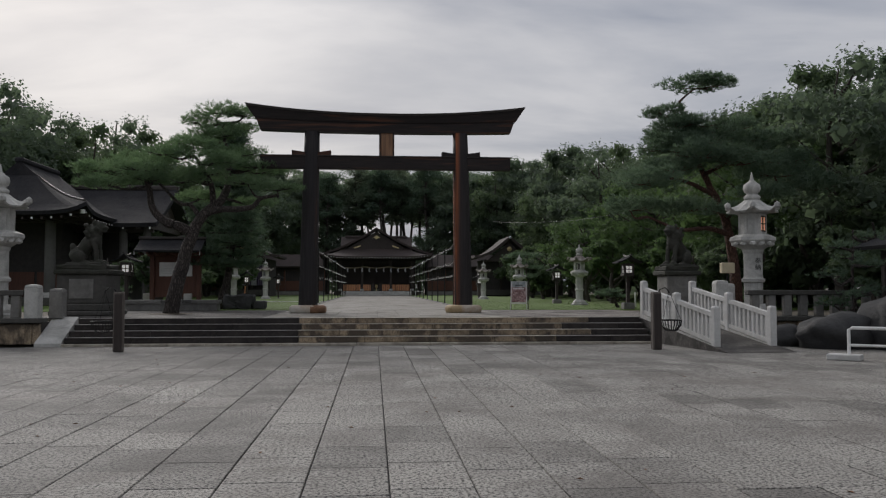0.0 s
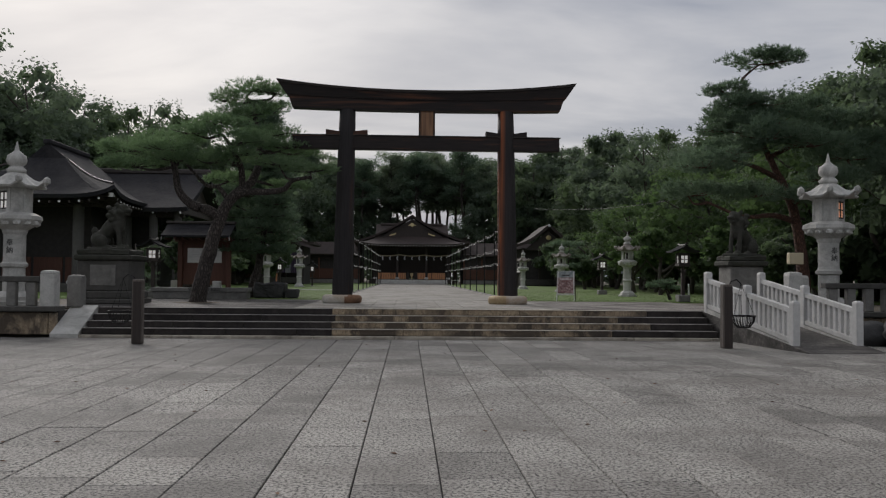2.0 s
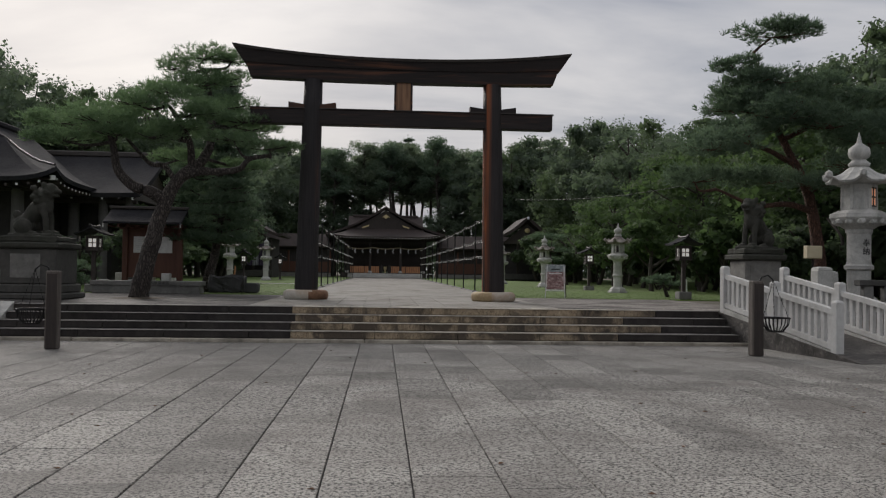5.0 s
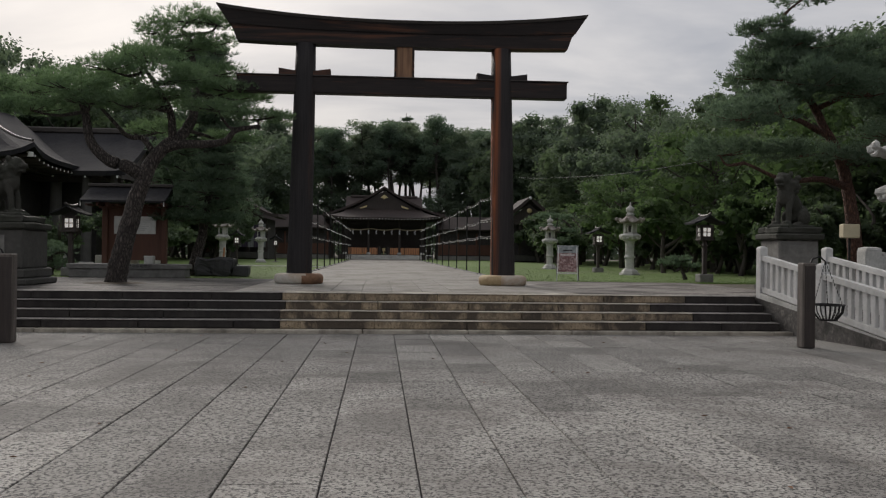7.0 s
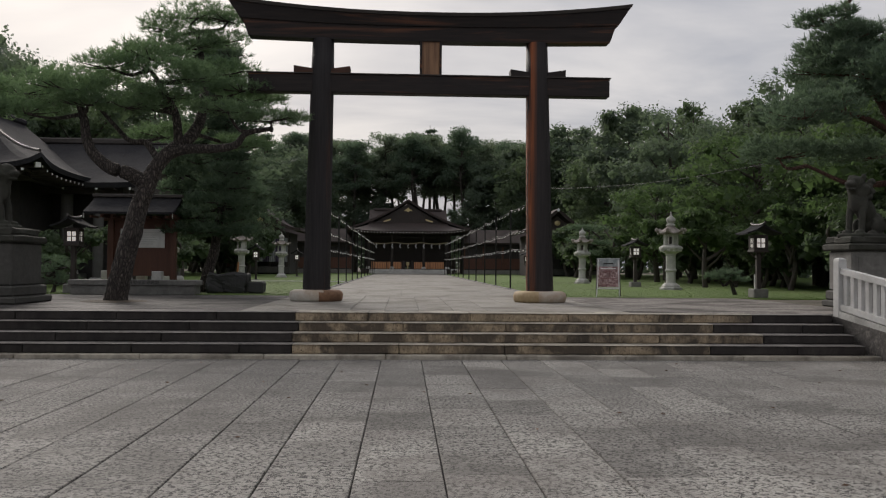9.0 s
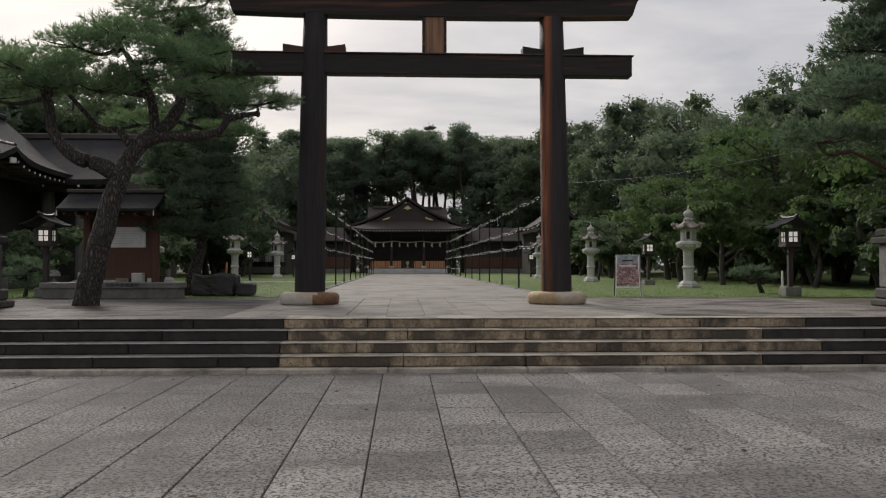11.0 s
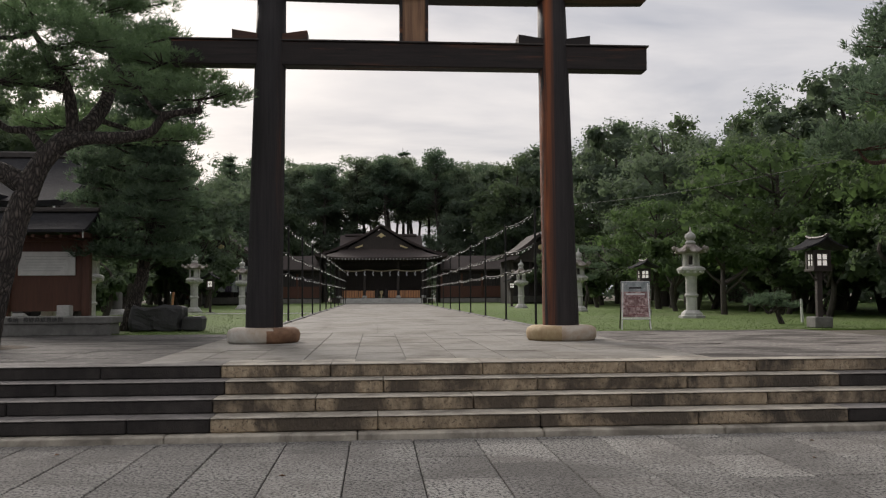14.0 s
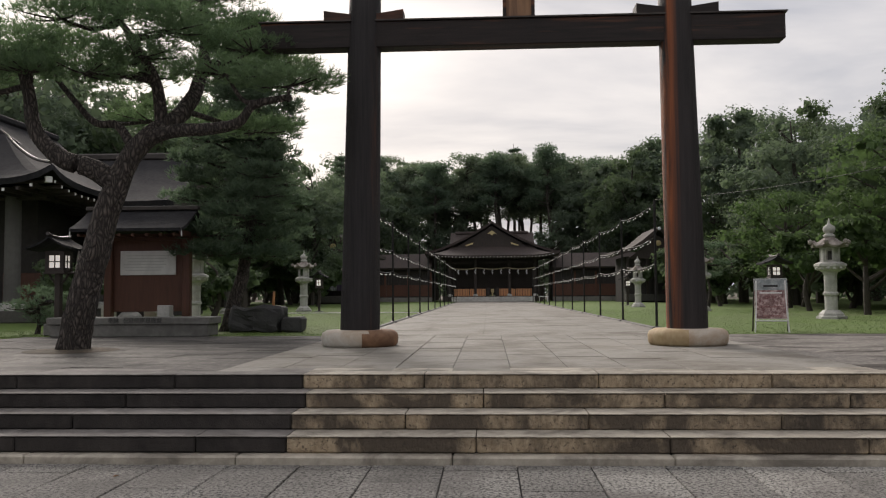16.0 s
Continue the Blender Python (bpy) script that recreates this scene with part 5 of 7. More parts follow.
box(bm, (-0.3, -3.9, 3.82), (6.9, 0.3, 0.36), 0.02)
part("eave_beam", bm, M["wood_dark"], hall)
bm = B()
box(bm, (3.0, 0.3, 3.82), (0.3, 8.1, 0.36), 0.02)
part("eave_beam", bm, M["wood_dark"], hall)
for k in range(28):
    for face in (0, 1):
        if face == 0 and k < 20:
            u = -3.75 + 0.4 * k
            lift = 0.42 * max(0.0, abs(u) / 4.1) ** 6
            c, s_ = (u, -4.72, 3.73 + lift), (0.09, 1.5, 0.1)
        elif face == 1:
            u = -5.2 + 0.4 * k
            lift = 0.42 * max(0.0, abs(u) / 5.6) ** 6
            c, s_ = (3.27, u, 3.73 + lift), (1.4, 0.09, 0.1)
        else:
            continue
        bm = B()
        box(bm, c, s_)
        rf = part("rafter", bm, M["wood_dark"], hall)
        if face == 1 or k % 2 == 0:
            bm = B()
            e = (c[0], c[1] - 0.765, c[2]) if face == 0 else (c[0] + 0.715, c[1], c[2])
            box(bm, e, (0.08, 0.02, 0.08) if face == 0 else (0.02, 0.06, 0.07))
            part("rafter_cap", bm, M["white"], rf, "white-painted rafter end")
bm = B()
box(bm, (3.90, -5.40, 4.03), (0.17, 0.17, 0.17), 0.01, math.pi / 4)
part("corner_cap", bm, M["white"], hall, "white-painted corner rafter end")

# the wing that reaches from the hall towards the approach
wing = thing("hall_wing", pose(-14.4, 45.0, H), "low wing with a plain grey copper gable roof", "building")
bm = B()
rows = []
for i in range(17):
    u = -1 + i / 8
    z = 5.92 - 2.1 * (0.72 * abs(u) + 0.28 * (1 - (1 - abs(u)) ** 2))
    rows.append([bm.verts.new((xx, u * 4.4, z + 0.05 * max(0.0, (xx - 3.0) / 1.6) ** 2)) for xx in np.linspace(-4.5, 4.6, 13)])
for a, b in zip(rows, rows[1:]):
    for k in range(12):
        bm.faces.new((a[k], a[k + 1], b[k + 1], b[k]))
rf = part("roof", bm, M["roof"], wing)
md = rf.modifiers.new("thick", "SOLIDIFY")
md.thickness, md.offset = 0.2, -1
bm = B()
box(bm, (-0.6, 0.6, 1.75), (7.0, 6.0, 3.5))
part("wall", bm, M["hall_wall"], wing)
bm = B()
box(bm, (0, 0, 5.98), (9.3, 0.36, 0.26), 0.05)
part("ridge", bm, M["copper"], wing)
bm = B()
vv = [bm.verts.new(p) for p in ((4.0, -3.6, 3.7), (4.0, 3.6, 3.7), (4.0, 0, 5.65))]
bm.faces.new(vv)
r = bmesh.ops.extrude_face_region(bm, geom=bm.faces[:])
for v in [q for q in r["geom"] if isinstance(q, bmesh.types.BMVert)]:
    v.co.x -= 0.15
part("gable_wall", bm, M["wood_dark"], wing)
columns(wing, [(4.0, -3.6), (2.9, -3.6), (4.0, 3.6)], 0.2, 0.0, 3.75, M["plaster"])
bm = B()
box(bm, (0.2, -3.6, 3.58), (8.2, 0.26, 0.3), 0.02)
part("eave_beam", bm, M["wood_dark"], wing)
for k in range(12):
    bm = B()
    box(bm, (4.3 - 0.62 * k, -3.85, 3.62), (0.08, 0.9, 0.09))
    rf = part("rafter", bm, M["wood_dark"], wing)
    if k % 2 == 0:
        bm = B()
        box(bm, (4.3 - 0.62 * k, -4.31, 3.62), (0.07, 0.02, 0.12))
        part("rafter_cap", bm, M["white"], rf, "white-painted rafter end")

# ---- the main shrine hall at the end of the approach ----
HX, HY = 0.72, 92.0
shrine = thing("shrine_hall", pose(HX, HY, H), "wide dark timber shrine hall with sweeping brown roof and front gable", "building")
hip_roof("roof", 11.6, 9.0, 4.02, 2.25, 2.0, M["roof_brown"], shrine, upturn=0.42, thick=0.24)
# front gable on the slope
bm = B()
rows = []
for i in range(21):
    u = -1 + i / 10
    s_ = 1 - abs(u)
    z = 4.18 + 2.78 * (0.72 * s_ + 0.28 * s_ ** 2.4) + 0.12 * abs(u) ** 6
    rows.append([bm.verts.new((u * 5.6, y, z)) for y in (-2.45, 0.5)])
for a, b in zip(rows, rows[1:]):
    bm.faces.new((a[0], a[1], b[1], b[0]))
g = part("front_gable", bm, M["roof_brown"], shrine)
md = g.modifiers.new("thick", "SOLIDIFY")
md.thickness, md.offset = 0.2, -1
bm = B()
vv = [bm.verts.new(p) for p in ((-3.4, -2.1, 4.75), (3.4, -2.1, 4.75), (0, -2.1, 6.74))]
bm.faces.new(vv)
r = bmesh.ops.extrude_face_region(bm, geom=bm.faces[:])
for v in [q for q in r["geom"] if isinstance(q, bmesh.types.BMVert)]:
    v.co.y += 0.2
part("gable_wall", bm, M["wood_dark"], shrine)
for k, (xx, zz, w, ang) in enumerate(((0, 6.22, 0.62, 0), (-2.0, 5.12, 0.62, 22), (2.0, 5.12, 0.62, -22))):
    bm = B()
    if k == 0:
        pts = [(-0.42, 0, -0.22), (0, 0, 0.1), (0.42, 0, -0.22), (0.2, 0, -0.18), (0, 0, -0.34), (-0.2, 0, -0.18)]
    else:
        s_ = -1 if xx < 0 else 1
        pts = [(-s_ * 0.34, 0, 0.14), (s_ * 0.38, 0, -0.1), (s_ * 0.3, 0, -0.2), (-s_ * 0.3, 0, -0.02)]
    vv = [bm.verts.new((xx + p[0], -2.52, zz + p[2])) for p in pts]
    bm.faces.new(vv)
    r = bmesh.ops.extrude_face_region(bm, geom=bm.faces[:])
    for v in [q for q in r["geom"] if isinstance(q, bmesh.types.BMVert)]:
        v.co.y += 0.05
    bmesh.ops.recalc_face_normals(bm, faces=bm.faces[:])
    part("gilt_fitting", bm, M["gold"], shrine, "gilt metal fitting on the gable edge")
bm = B()
box(bm, (0, 0, 6.26), (6.7, 0.5, 0.28), 0.08)
box(bm, (0, -0.6, 6.98), (0.34, 3.9, 0.2), 0.06)
part("ridge", bm, M["roof_brown"], shrine)
bm = B()
box(bm, (0, 1.6, 2.45), (8.4, 4.4, 3.7))
part("inner_wall", bm, M["wood_dark"], shrine)
bm = B()
box(bm, (0, 0.4, 0.24), (8.8, 7.2, 0.48), 0.03)
part("floor_platform", bm, M["wood_dark"], shrine)
columns(shrine, [(xx, -3.0) for xx in (-3.75, -1.5, 1.5, 3.75)], 0.12, 0.46, 4.4, M["wood_dark"], True)
bm = B()
box(bm, (0, -3.0, 3.9), (8.6, 0.22, 0.3))
box(bm, (0, -3.0, 3.45), (8.0, 0.12, 0.14))
part("front_beam", bm, M["wood_dark"], shrine)
for k in range(36):
    bm = B()
    box(bm, (-5.25 + 0.3 * k, -4.0, 3.87 + 0.3 * (abs(-5.25 + 0.3 * k) / 5.5) ** 6), (0.07, 1.1, 0.08))
    rf = part("rafter", bm, M["wood_dark"], shrine)
    bm = B()
    box(bm, (-5.25 + 0.3 * k, -4.56, 3.87 + 0.3 * (abs(-5.25 + 0.3 * k) / 5.5) ** 6), (0.07, 0.02, 0.08))
    part("rafter_cap", bm, M["white"], rf, "pale-painted rafter end")
for sx in (-1, 1):
    for k in range(2):
        bm = B()
        box(bm, (sx * (1.30 + 1.45 * k), -3.02, 0.80), (1.38, 0.05, 0.64))
        fp = part("front_panel", bm, M["orange_wood"], shrine, "bright cedar front panel")
        for j in range(6):
            bm = B()
            box(bm, (sx * (1.30 + 1.45 * k) - 0.575 + 0.23 * j, -3.06, 0.80), (0.03, 0.03, 0.64))
            part("batten", bm, M["wood_dark"], fp)
    bm = B()
    lathe(bm, [(0.16, 0.47), (0.17, 0.8), (0.16, 1.2)], 12, (sx * 0.42, -2.9))
    part("threshold_post", bm, M["wood_dark"], shrine)
bm = B()
box(bm, (0, -2.2, 0.64), (0.12, 0.12, 0.34), 0.02)
box(bm, (0, -2.2, 0.95), (0.30, 0.05, 0.30), 0.02)
part("mirror_stand", bm, M["gold"], shrine)
bm = B()
tube(bm, [(-3.75 + 0.3 * k, -3.2, 2.98 - 0.14 * math.sin(math.pi * (k % 8.33) / 8.33)) for k in range(26)], 0.045, 8)
rope = part("sacred_rope", bm, M["straw"], shrine, "thick straw rope between the columns")
for k in range(9):
    xx = -3.0 + 0.75 * k
    bm = B()
    z = 2.82
    for j in range(3):
        o = 0.028 * (-1) ** j
        box(bm, (xx + o, -3.2, z - 0.06 - 0.13 * j), (0.085, 0.012, 0.15))
    part("paper_streamer", bm, M["cloth"], rope, "white zigzag paper streamer")
st = thing("shrine_steps", pose(HX, HY - 4.6, H), "low pale granite steps before the hall", "steps", kind="structure")
for k in range(3):
    bm = B()
    box(bm, (0, 0.35 * k, 0.07 + 0.14 * k), (7.2, 1.4, 0.14), 0.015)
    part("step", bm, M["granite"], st)
t = thing("white_bench", pose(HX + 4.3, HY - 5.6, H), "small white trestle beside the hall steps", "bench")
bm = B()
box(bm, (0, 0, 0.42), (0.8, 0.5, 0.06), 0.01)
part("top", bm, M["white"], t)
for sx in (-1, 1):
    bm = B()
    box(bm, (sx * 0.33, 0, 0.2), (0.06, 0.45, 0.4))
    part("leg", bm, M["white"], t)


def side_shrine(x, y, label, curtain):
    t = thing("side_shrine", pose(x, y, H), label, "building", "side shrines")
    bm = B()
    rows = []
    for i in range(21):
        u = -1 + i / 10
        z = 5.3 - 2.0 * (0.35 * abs(u) + 0.65 * (1 - (1 - abs(u)) ** 2)) + 0.22 * abs(u) ** 6
        rows.append([bm.verts.new((u * 3.3, yy, z)) for yy in (-3.2, 3.2)])
    for a, b in zip(rows, rows[1:]):
        bm.faces.new((a[0], a[1], b[1], b[0]))
    r_ = part("roof", bm, M["roof_brown"], t, "curved brown gable roof")
    m_ = r_.modifiers.new("thick", "SOLIDIFY")
    m_.thickness, m_.offset = 0.24, -1
    bm = B()
    vv = [bm.verts.new(p) for p in ((-2.2, -2.7, 3.2), (2.2, -2.7, 3.2), (0, -2.7, 4.95))]
    bm.faces.new(vv)
    r_ = bmesh.ops.extrude_face_region(bm, geom=bm.faces[:])
    for v in [q for q in r_["geom"] if isinstance(q, bmesh.types.BMVert)]:
        v.co.y += 0.2
    part("gable_wall", bm, M["wood_dark"], t)
    bm = B()
    blob(bm, (0, -2.78, 4.35), (0.24, 0.06, 0.22), 2)
    part("gilt_fitting", bm, M["gold"], t, "gilt round gable fitting")
    bm = B()
    blob(bm, (0, -3.25, 5.4), (0.12, 0.1, 0.14), 2)
    part("ridge_end", bm, M["cloth"], t, "pale round ridge end")
    bm = B()
    box(bm, (0, 0.6, 1.7), (4.6, 5.0, 3.4))
    part("wall", bm, M["hall_wall"], t)
    for xx in (-2.2, -0.75, 0.75, 2.2):
        bm = B()
        box(bm, (xx, -2.4, 1.7), (0.2, 0.2, 3.4))
        part("column", bm, M["wood_dark"], t)
    bm = B()
    box(bm, (0, -2.4, 0.35), (4.8, 0.5, 0.5), 0.02)
    part("plinth", bm, M["granite_dark"], t)
    if curtain:
        for k in range(9):
            bm = B()
            xx = -1.95 + 0.49 * k
            V = [(xx - 0.24 + 0.06 * i, -2.58 + 0.03 * math.sin(2.2 * i), z) for z in (1.0, 2.95) for i in range(9)]
            vv = [bm.verts.new(v) for v in V]
            for i in range(8):
                bm.faces.new((vv[i], vv[i + 1], vv[i + 10], vv[i + 9]))
            c_ = part("curtain_panel", bm, M["cloth_grey"] if k % 2 == 0 else M["cloth_dark"], t, "pale striped cloth curtain panel" if k % 2 == 0 else "dark violet curtain panel")
            m_ = c_.modifiers.new("thick", "SOLIDIFY")
            m_.thickness = 0.01
    return t


side_shrine(-11.3, 80.0, "dark gabled side shrine with a striped curtain", True)
side_shrine(12.9, 80.0, "dark gabled side shrine with red-brown front", False)
for x0, x1 in ((-17.0, -4.6), (6.0, 19.0)):
    t = thing("corridor", pose((x0 + x1) / 2, 90.5, H), "long low dark corridor with a brown roof joining the halls", "building", "side corridors")
    bm = B()
    box(bm, (0, 0, 1.6), (x1 - x0, 3.0, 3.2))
    part("wall", bm, M["hall_wall"], t)
    bm = B()
    box(bm, (0, -1.55, 0.2), (x1 - x0, 0.3, 0.4), 0.02)
    part("plinth", bm, M["granite_mid"], t, "low grey stone base")
    bm = B()
    box(bm, (0, -1.62, 2.62), (x1 - x0, 0.14, 0.2), 0.01)
    part("front_beam", bm, M["wood_dark"], t)
    bays = int((x1 - x0) / 1.8)
    for k in range(bays + 1):
        xx = (x0 - x1) / 2 + 0.1 + k * (x1 - x0 - 0.2) / bays
        bm = B()
        box(bm, (xx, -1.64, 1.5), (0.17, 0.17, 2.2), 0.01)
        part("column", bm, M["wood_red"], t)
        if k < bays:
            bm = B()
            w_ = (x1 - x0 - 0.2) / bays
            box(bm, (xx + w_ / 2, -1.53, 1.0), (w_ - 0.2, 0.04, 1.0))
            bay = part("bay_panel", bm, M["wood_red"], t, "red-brown timber bay panel")
            for j in range(7):
                bm = B()
                box(bm, (xx + w_ * (j + 1) / 8, -1.53, 2.02), (0.05, 0.05, 1.0))
                part("lattice_bar", bm, M["wood_dark"], bay)
    bm = B()
    rows = [[bm.verts.new((xx, u * 2.3, 4.3 - 1.3 * abs(u))) for xx in ((x0 - x1) / 2, (x1 - x0) / 2)] for u in (-1, -0.5, 0, 0.5, 1)]
    for a, b in zip(rows, rows[1:]):
        bm.faces.new((a[0], a[1], b[1], b[0]))
    r_ = part("roof", bm, M["roof_brown"], t)
    m_ = r_.modifiers.new("thick", "SOLIDIFY")
    m_.thickness, m_.offset = 0.18, -1

# ---- poles with strings of bulbs along the approach ----
bm = B()
blob(bm, (0, 0, -0.05), (0.013, 0.013, 0.017), 1)
bulb_me = bpy.data.meshes.new("bulb")
bm.to_mesh(bulb_me)
bm.free()
bulb_me.materials.append(M["bulb"])
for sx in (-1, 1):
    px = AX + sx * 3.08
    ys = [32.2 + 4.55 * k for k in range(12)]
    for y in ys:
        t = thing("light_pole", pose(px, y, H), "thin black pole carrying strings of small bulbs", "pole", "light poles")
        bm = B()
        tube(bm, [(0, 0, 0), (0, 0, 2.75)], 0.028, 8)
        part("shaft", bm, M["iron"], t)
        bm = B()
        lathe(bm, [(0.10, 0), (0.10, 0.025), (0.035, 0.05)], 10)
        part("foot", bm, M["iron"], t)
    for tier, zt in enumerate((2.68, 1.95, 1.38)):
        t = thing("light_string", pose(0, 0, 0), "sagging black cable hung with small clear bulbs", "string lights", "strings of bulbs")
        cable = B()
        pts = []
        for a, b in zip(ys, ys[1:]):
            for i in range(10):
                u = i / 10
                pts.append((px, a + (b - a) * u, H + zt - 0.075 * 4 * u * (1 - u)))
        pts.append((px, ys[-1], H + zt))
        tube(cable, pts, 0.009, 4)
        for i, (xx, yy, zz) in enumerate(pts[:-1]):
            box(cable, (xx + 0.015 * (-1) ** i, yy, zz - 0.016), (0.018, 0.018, 0.036))
        part("cable", cable, M["rubber"], t)
        for i, (xx, yy, zz) in enumerate(pts[:-1]):
            ob = new("bulb", bulb_me)
            ob.matrix_basis = pose(xx + 0.015 * (-1) ** i, yy, zz)
            ob.parent = t

# stone strip across the lawn
bm = B()
box(bm, (-6.4, 48.0, H + 0.0), (8.2, 0.5, 0.05), 0.01)
tagged(part("stone_strip", bm, M["granite"]), "narrow pale stone strip crossing the lawn", "paving", kind="structure")

# overhead cable among the trees
bm = B()
tube(bm, smooth_path([(8.0, 53.0, 5.6), (8.5, 48.0, 5.15), (9.6, 38.0, 4.5), (11.0, 30.0, 4.4), (12.3, 27.1, 4.55)], 6), 0.009, 5)
tagged(part("overhead_cable", bm, M["rubber"]), "thin sagging overhead cable running between the trees", "cable")

# white tube barrier, garden rocks, cream lamp box, small roofed hut
t = thing("tube_barrier", pose(0, 0, square_z(15.8)), "low white tubular barrier on a concrete block", "barrier")
bm = B()
tube(bm, [(9.78, 15.75, 0.10), (9.78, 15.75, 0.60), (9.82, 15.7, 0.64), (12.6, 13.4, 0.64)], 0.032, 10)
tube(bm, [(9.78, 15.75, 0.30), (12.6, 13.4, 0.30)], 0.026, 10)
part("rails", bm, M["white"], t)
bm = B()
box(bm, (9.72, 15.8, 0.06), (0.62, 0.34, 0.12), 0.015, -0.7)
part("foot_block", bm, M["white_stone"], t, "pale concrete foot block")
for x, y, s_, k in ((11.6, 19.2, (1.0, 0.8, 0.55), 1), (13.1, 18.6, (1.3, 1.0, 0.95), 2), (10.6, 20.3, (0.8, 0.6, 0.35), 3), (14.8, 17.0, (1.3, 1.2, 0.9), 4)):
    bm = B()
    blob(bm, (0, 0, s_[2] * 0.6), s_, 3, 0.35, k * 3.1)
    ob = part("garden_rock", bm, M["rock"], smooth=True)
    ob.matrix_basis = pose(x, y, -0.05)
    tagged(ob, "rounded dark garden rock at the pond edge", "rock", "garden rocks")
t = thing("lamp_box", pose(11.75, 26.1, H), "small cream lamp box on a thin post", "lamp")
bm = B()
tube(bm, [(0, 0, 0), (0, 0, 1.25)], 0.03, 8)
part("post", bm, M["iron"], t)
bm = B()
box(bm, (0, 0, 1.42), (0.42, 0.22, 0.34), 0.02)
part("housing", bm, M["yellow_box"], t)
hut = thing("small_hut", pose(14.8, 20.6, 0.0), "small dark roofed hut with a pale panel beside the pond", "hut")
bm = B()
for sx in (-1, 1):
    for sy in (-1, 1):
        box(bm, (sx * 0.8, sy * 0.6, 1.2), (0.16, 0.16, 2.4))
part("posts", bm, M["wood_dark"], hut)
bm = B()
box(bm, (0.2, -0.55, 1.3), (1.1, 0.06, 1.3))
part("panel", bm, M["paper_board"], hut, "pale panel")
bm = B()
rows = [[bm.verts.new((u * 1.45, yy, 2.95 - 0.55 * abs(u))) for yy in (-1.1, 1.1)] for u in (-1, -0.5, 0, 0.5, 1)]
for a, b in zip(rows, rows[1:]):
    bm.faces.new((a[0], a[1], b[1], b[0]))
r_ = part("roof", bm, M["roof"], hut)
m_ = r_.modifiers.new("thick", "SOLIDIFY")
m_.thickness, m_.offset = 0.1, -1


# ---- trees ----
def unit(n):
    v = rng.normal(size=(n, 3))
    return v / np.linalg.norm(v, axis=1)[:, None]


def leaf_quads(centres, normals, size, aspect=0.6):
    """Leaf-shaped quads about centres, facing roughly along normals."""
    n = len(centres)
    t = np.cross(normals, unit(n))
    t /= np.linalg.norm(t, axis=1)[:, None] + 1e-9
    b = np.cross(normals, t)
    s = (size * rng.uniform(0.6, 1.35, n))[:, None]
    return np.stack([centres - t * s * 0.5, centres + b * s * 0.5 * aspect + t * s * 0.05, centres + t * s * 0.5, centres - b * s * 0.5 * aspect + t * s * 0.05], 1)


def pad_quads(c, r, tufts, length, width, up=0.55, per=9):
    """Needle tufts spread over a flattened, uneven cloud of foliage."""
    k = int(tufts)
    d = unit(k)
    rad = rng.random(k) ** 0.35
    wob = 1 + 0.28 * np.sin(3.1 * np.arctan2(d[:, 1], d[:, 0]) + c[0] * 3) * (1 - abs(d[:, 2]))
    p = np.array(c) + d * rad[:, None] * wob[:, None] * np.array(r)
    p[:, 2] -= 0.12 * r[2] * ((p[:, 0] - c[0]) ** 2 / r[0] ** 2 + (p[:, 1] - c[1]) ** 2 / r[1] ** 2)
    base = np.repeat(p, per, 0)
    dirs = unit(k * per)
    dirs[:, 2] = np.abs(dirs[:, 2]) * 0.9 + up * 0.35
    out = np.repeat(d * [1, 1, 0.3], per, 0)
    dirs = dirs + 0.55 * out
    dirs /= np.linalg.norm(dirs, axis=1)[:, None]
    ln = (length * rng.uniform(0.6, 1.2, len(base)))[:, None]
    side = np.cross(dirs, unit(len(base)))
    side /= np.linalg.norm(side, axis=1)[:, None] + 1e-9
    w = width * 0.5
    return np.stack([base - side * w, base + side * w, base + dirs * ln + side * w * 0.35, base + dirs * ln - side * w * 0.35], 1)


def limb(bm, pts, r0, r1, seg=9, n=5, wob=0.0):
    P = smooth_path(pts, n)
    R = [r0 + (r1 - r0) * i / (len(P) - 1) for i in range(len(P))]
    if wob:
        P = [p + wob * np.array([noise.noise(Vector(p) * 1.9), noise.noise(Vector(p) * 1.9 + Vector((9, 0, 0))), 0]) for p in P]
    tube(bm, P, R, seg)
    return P


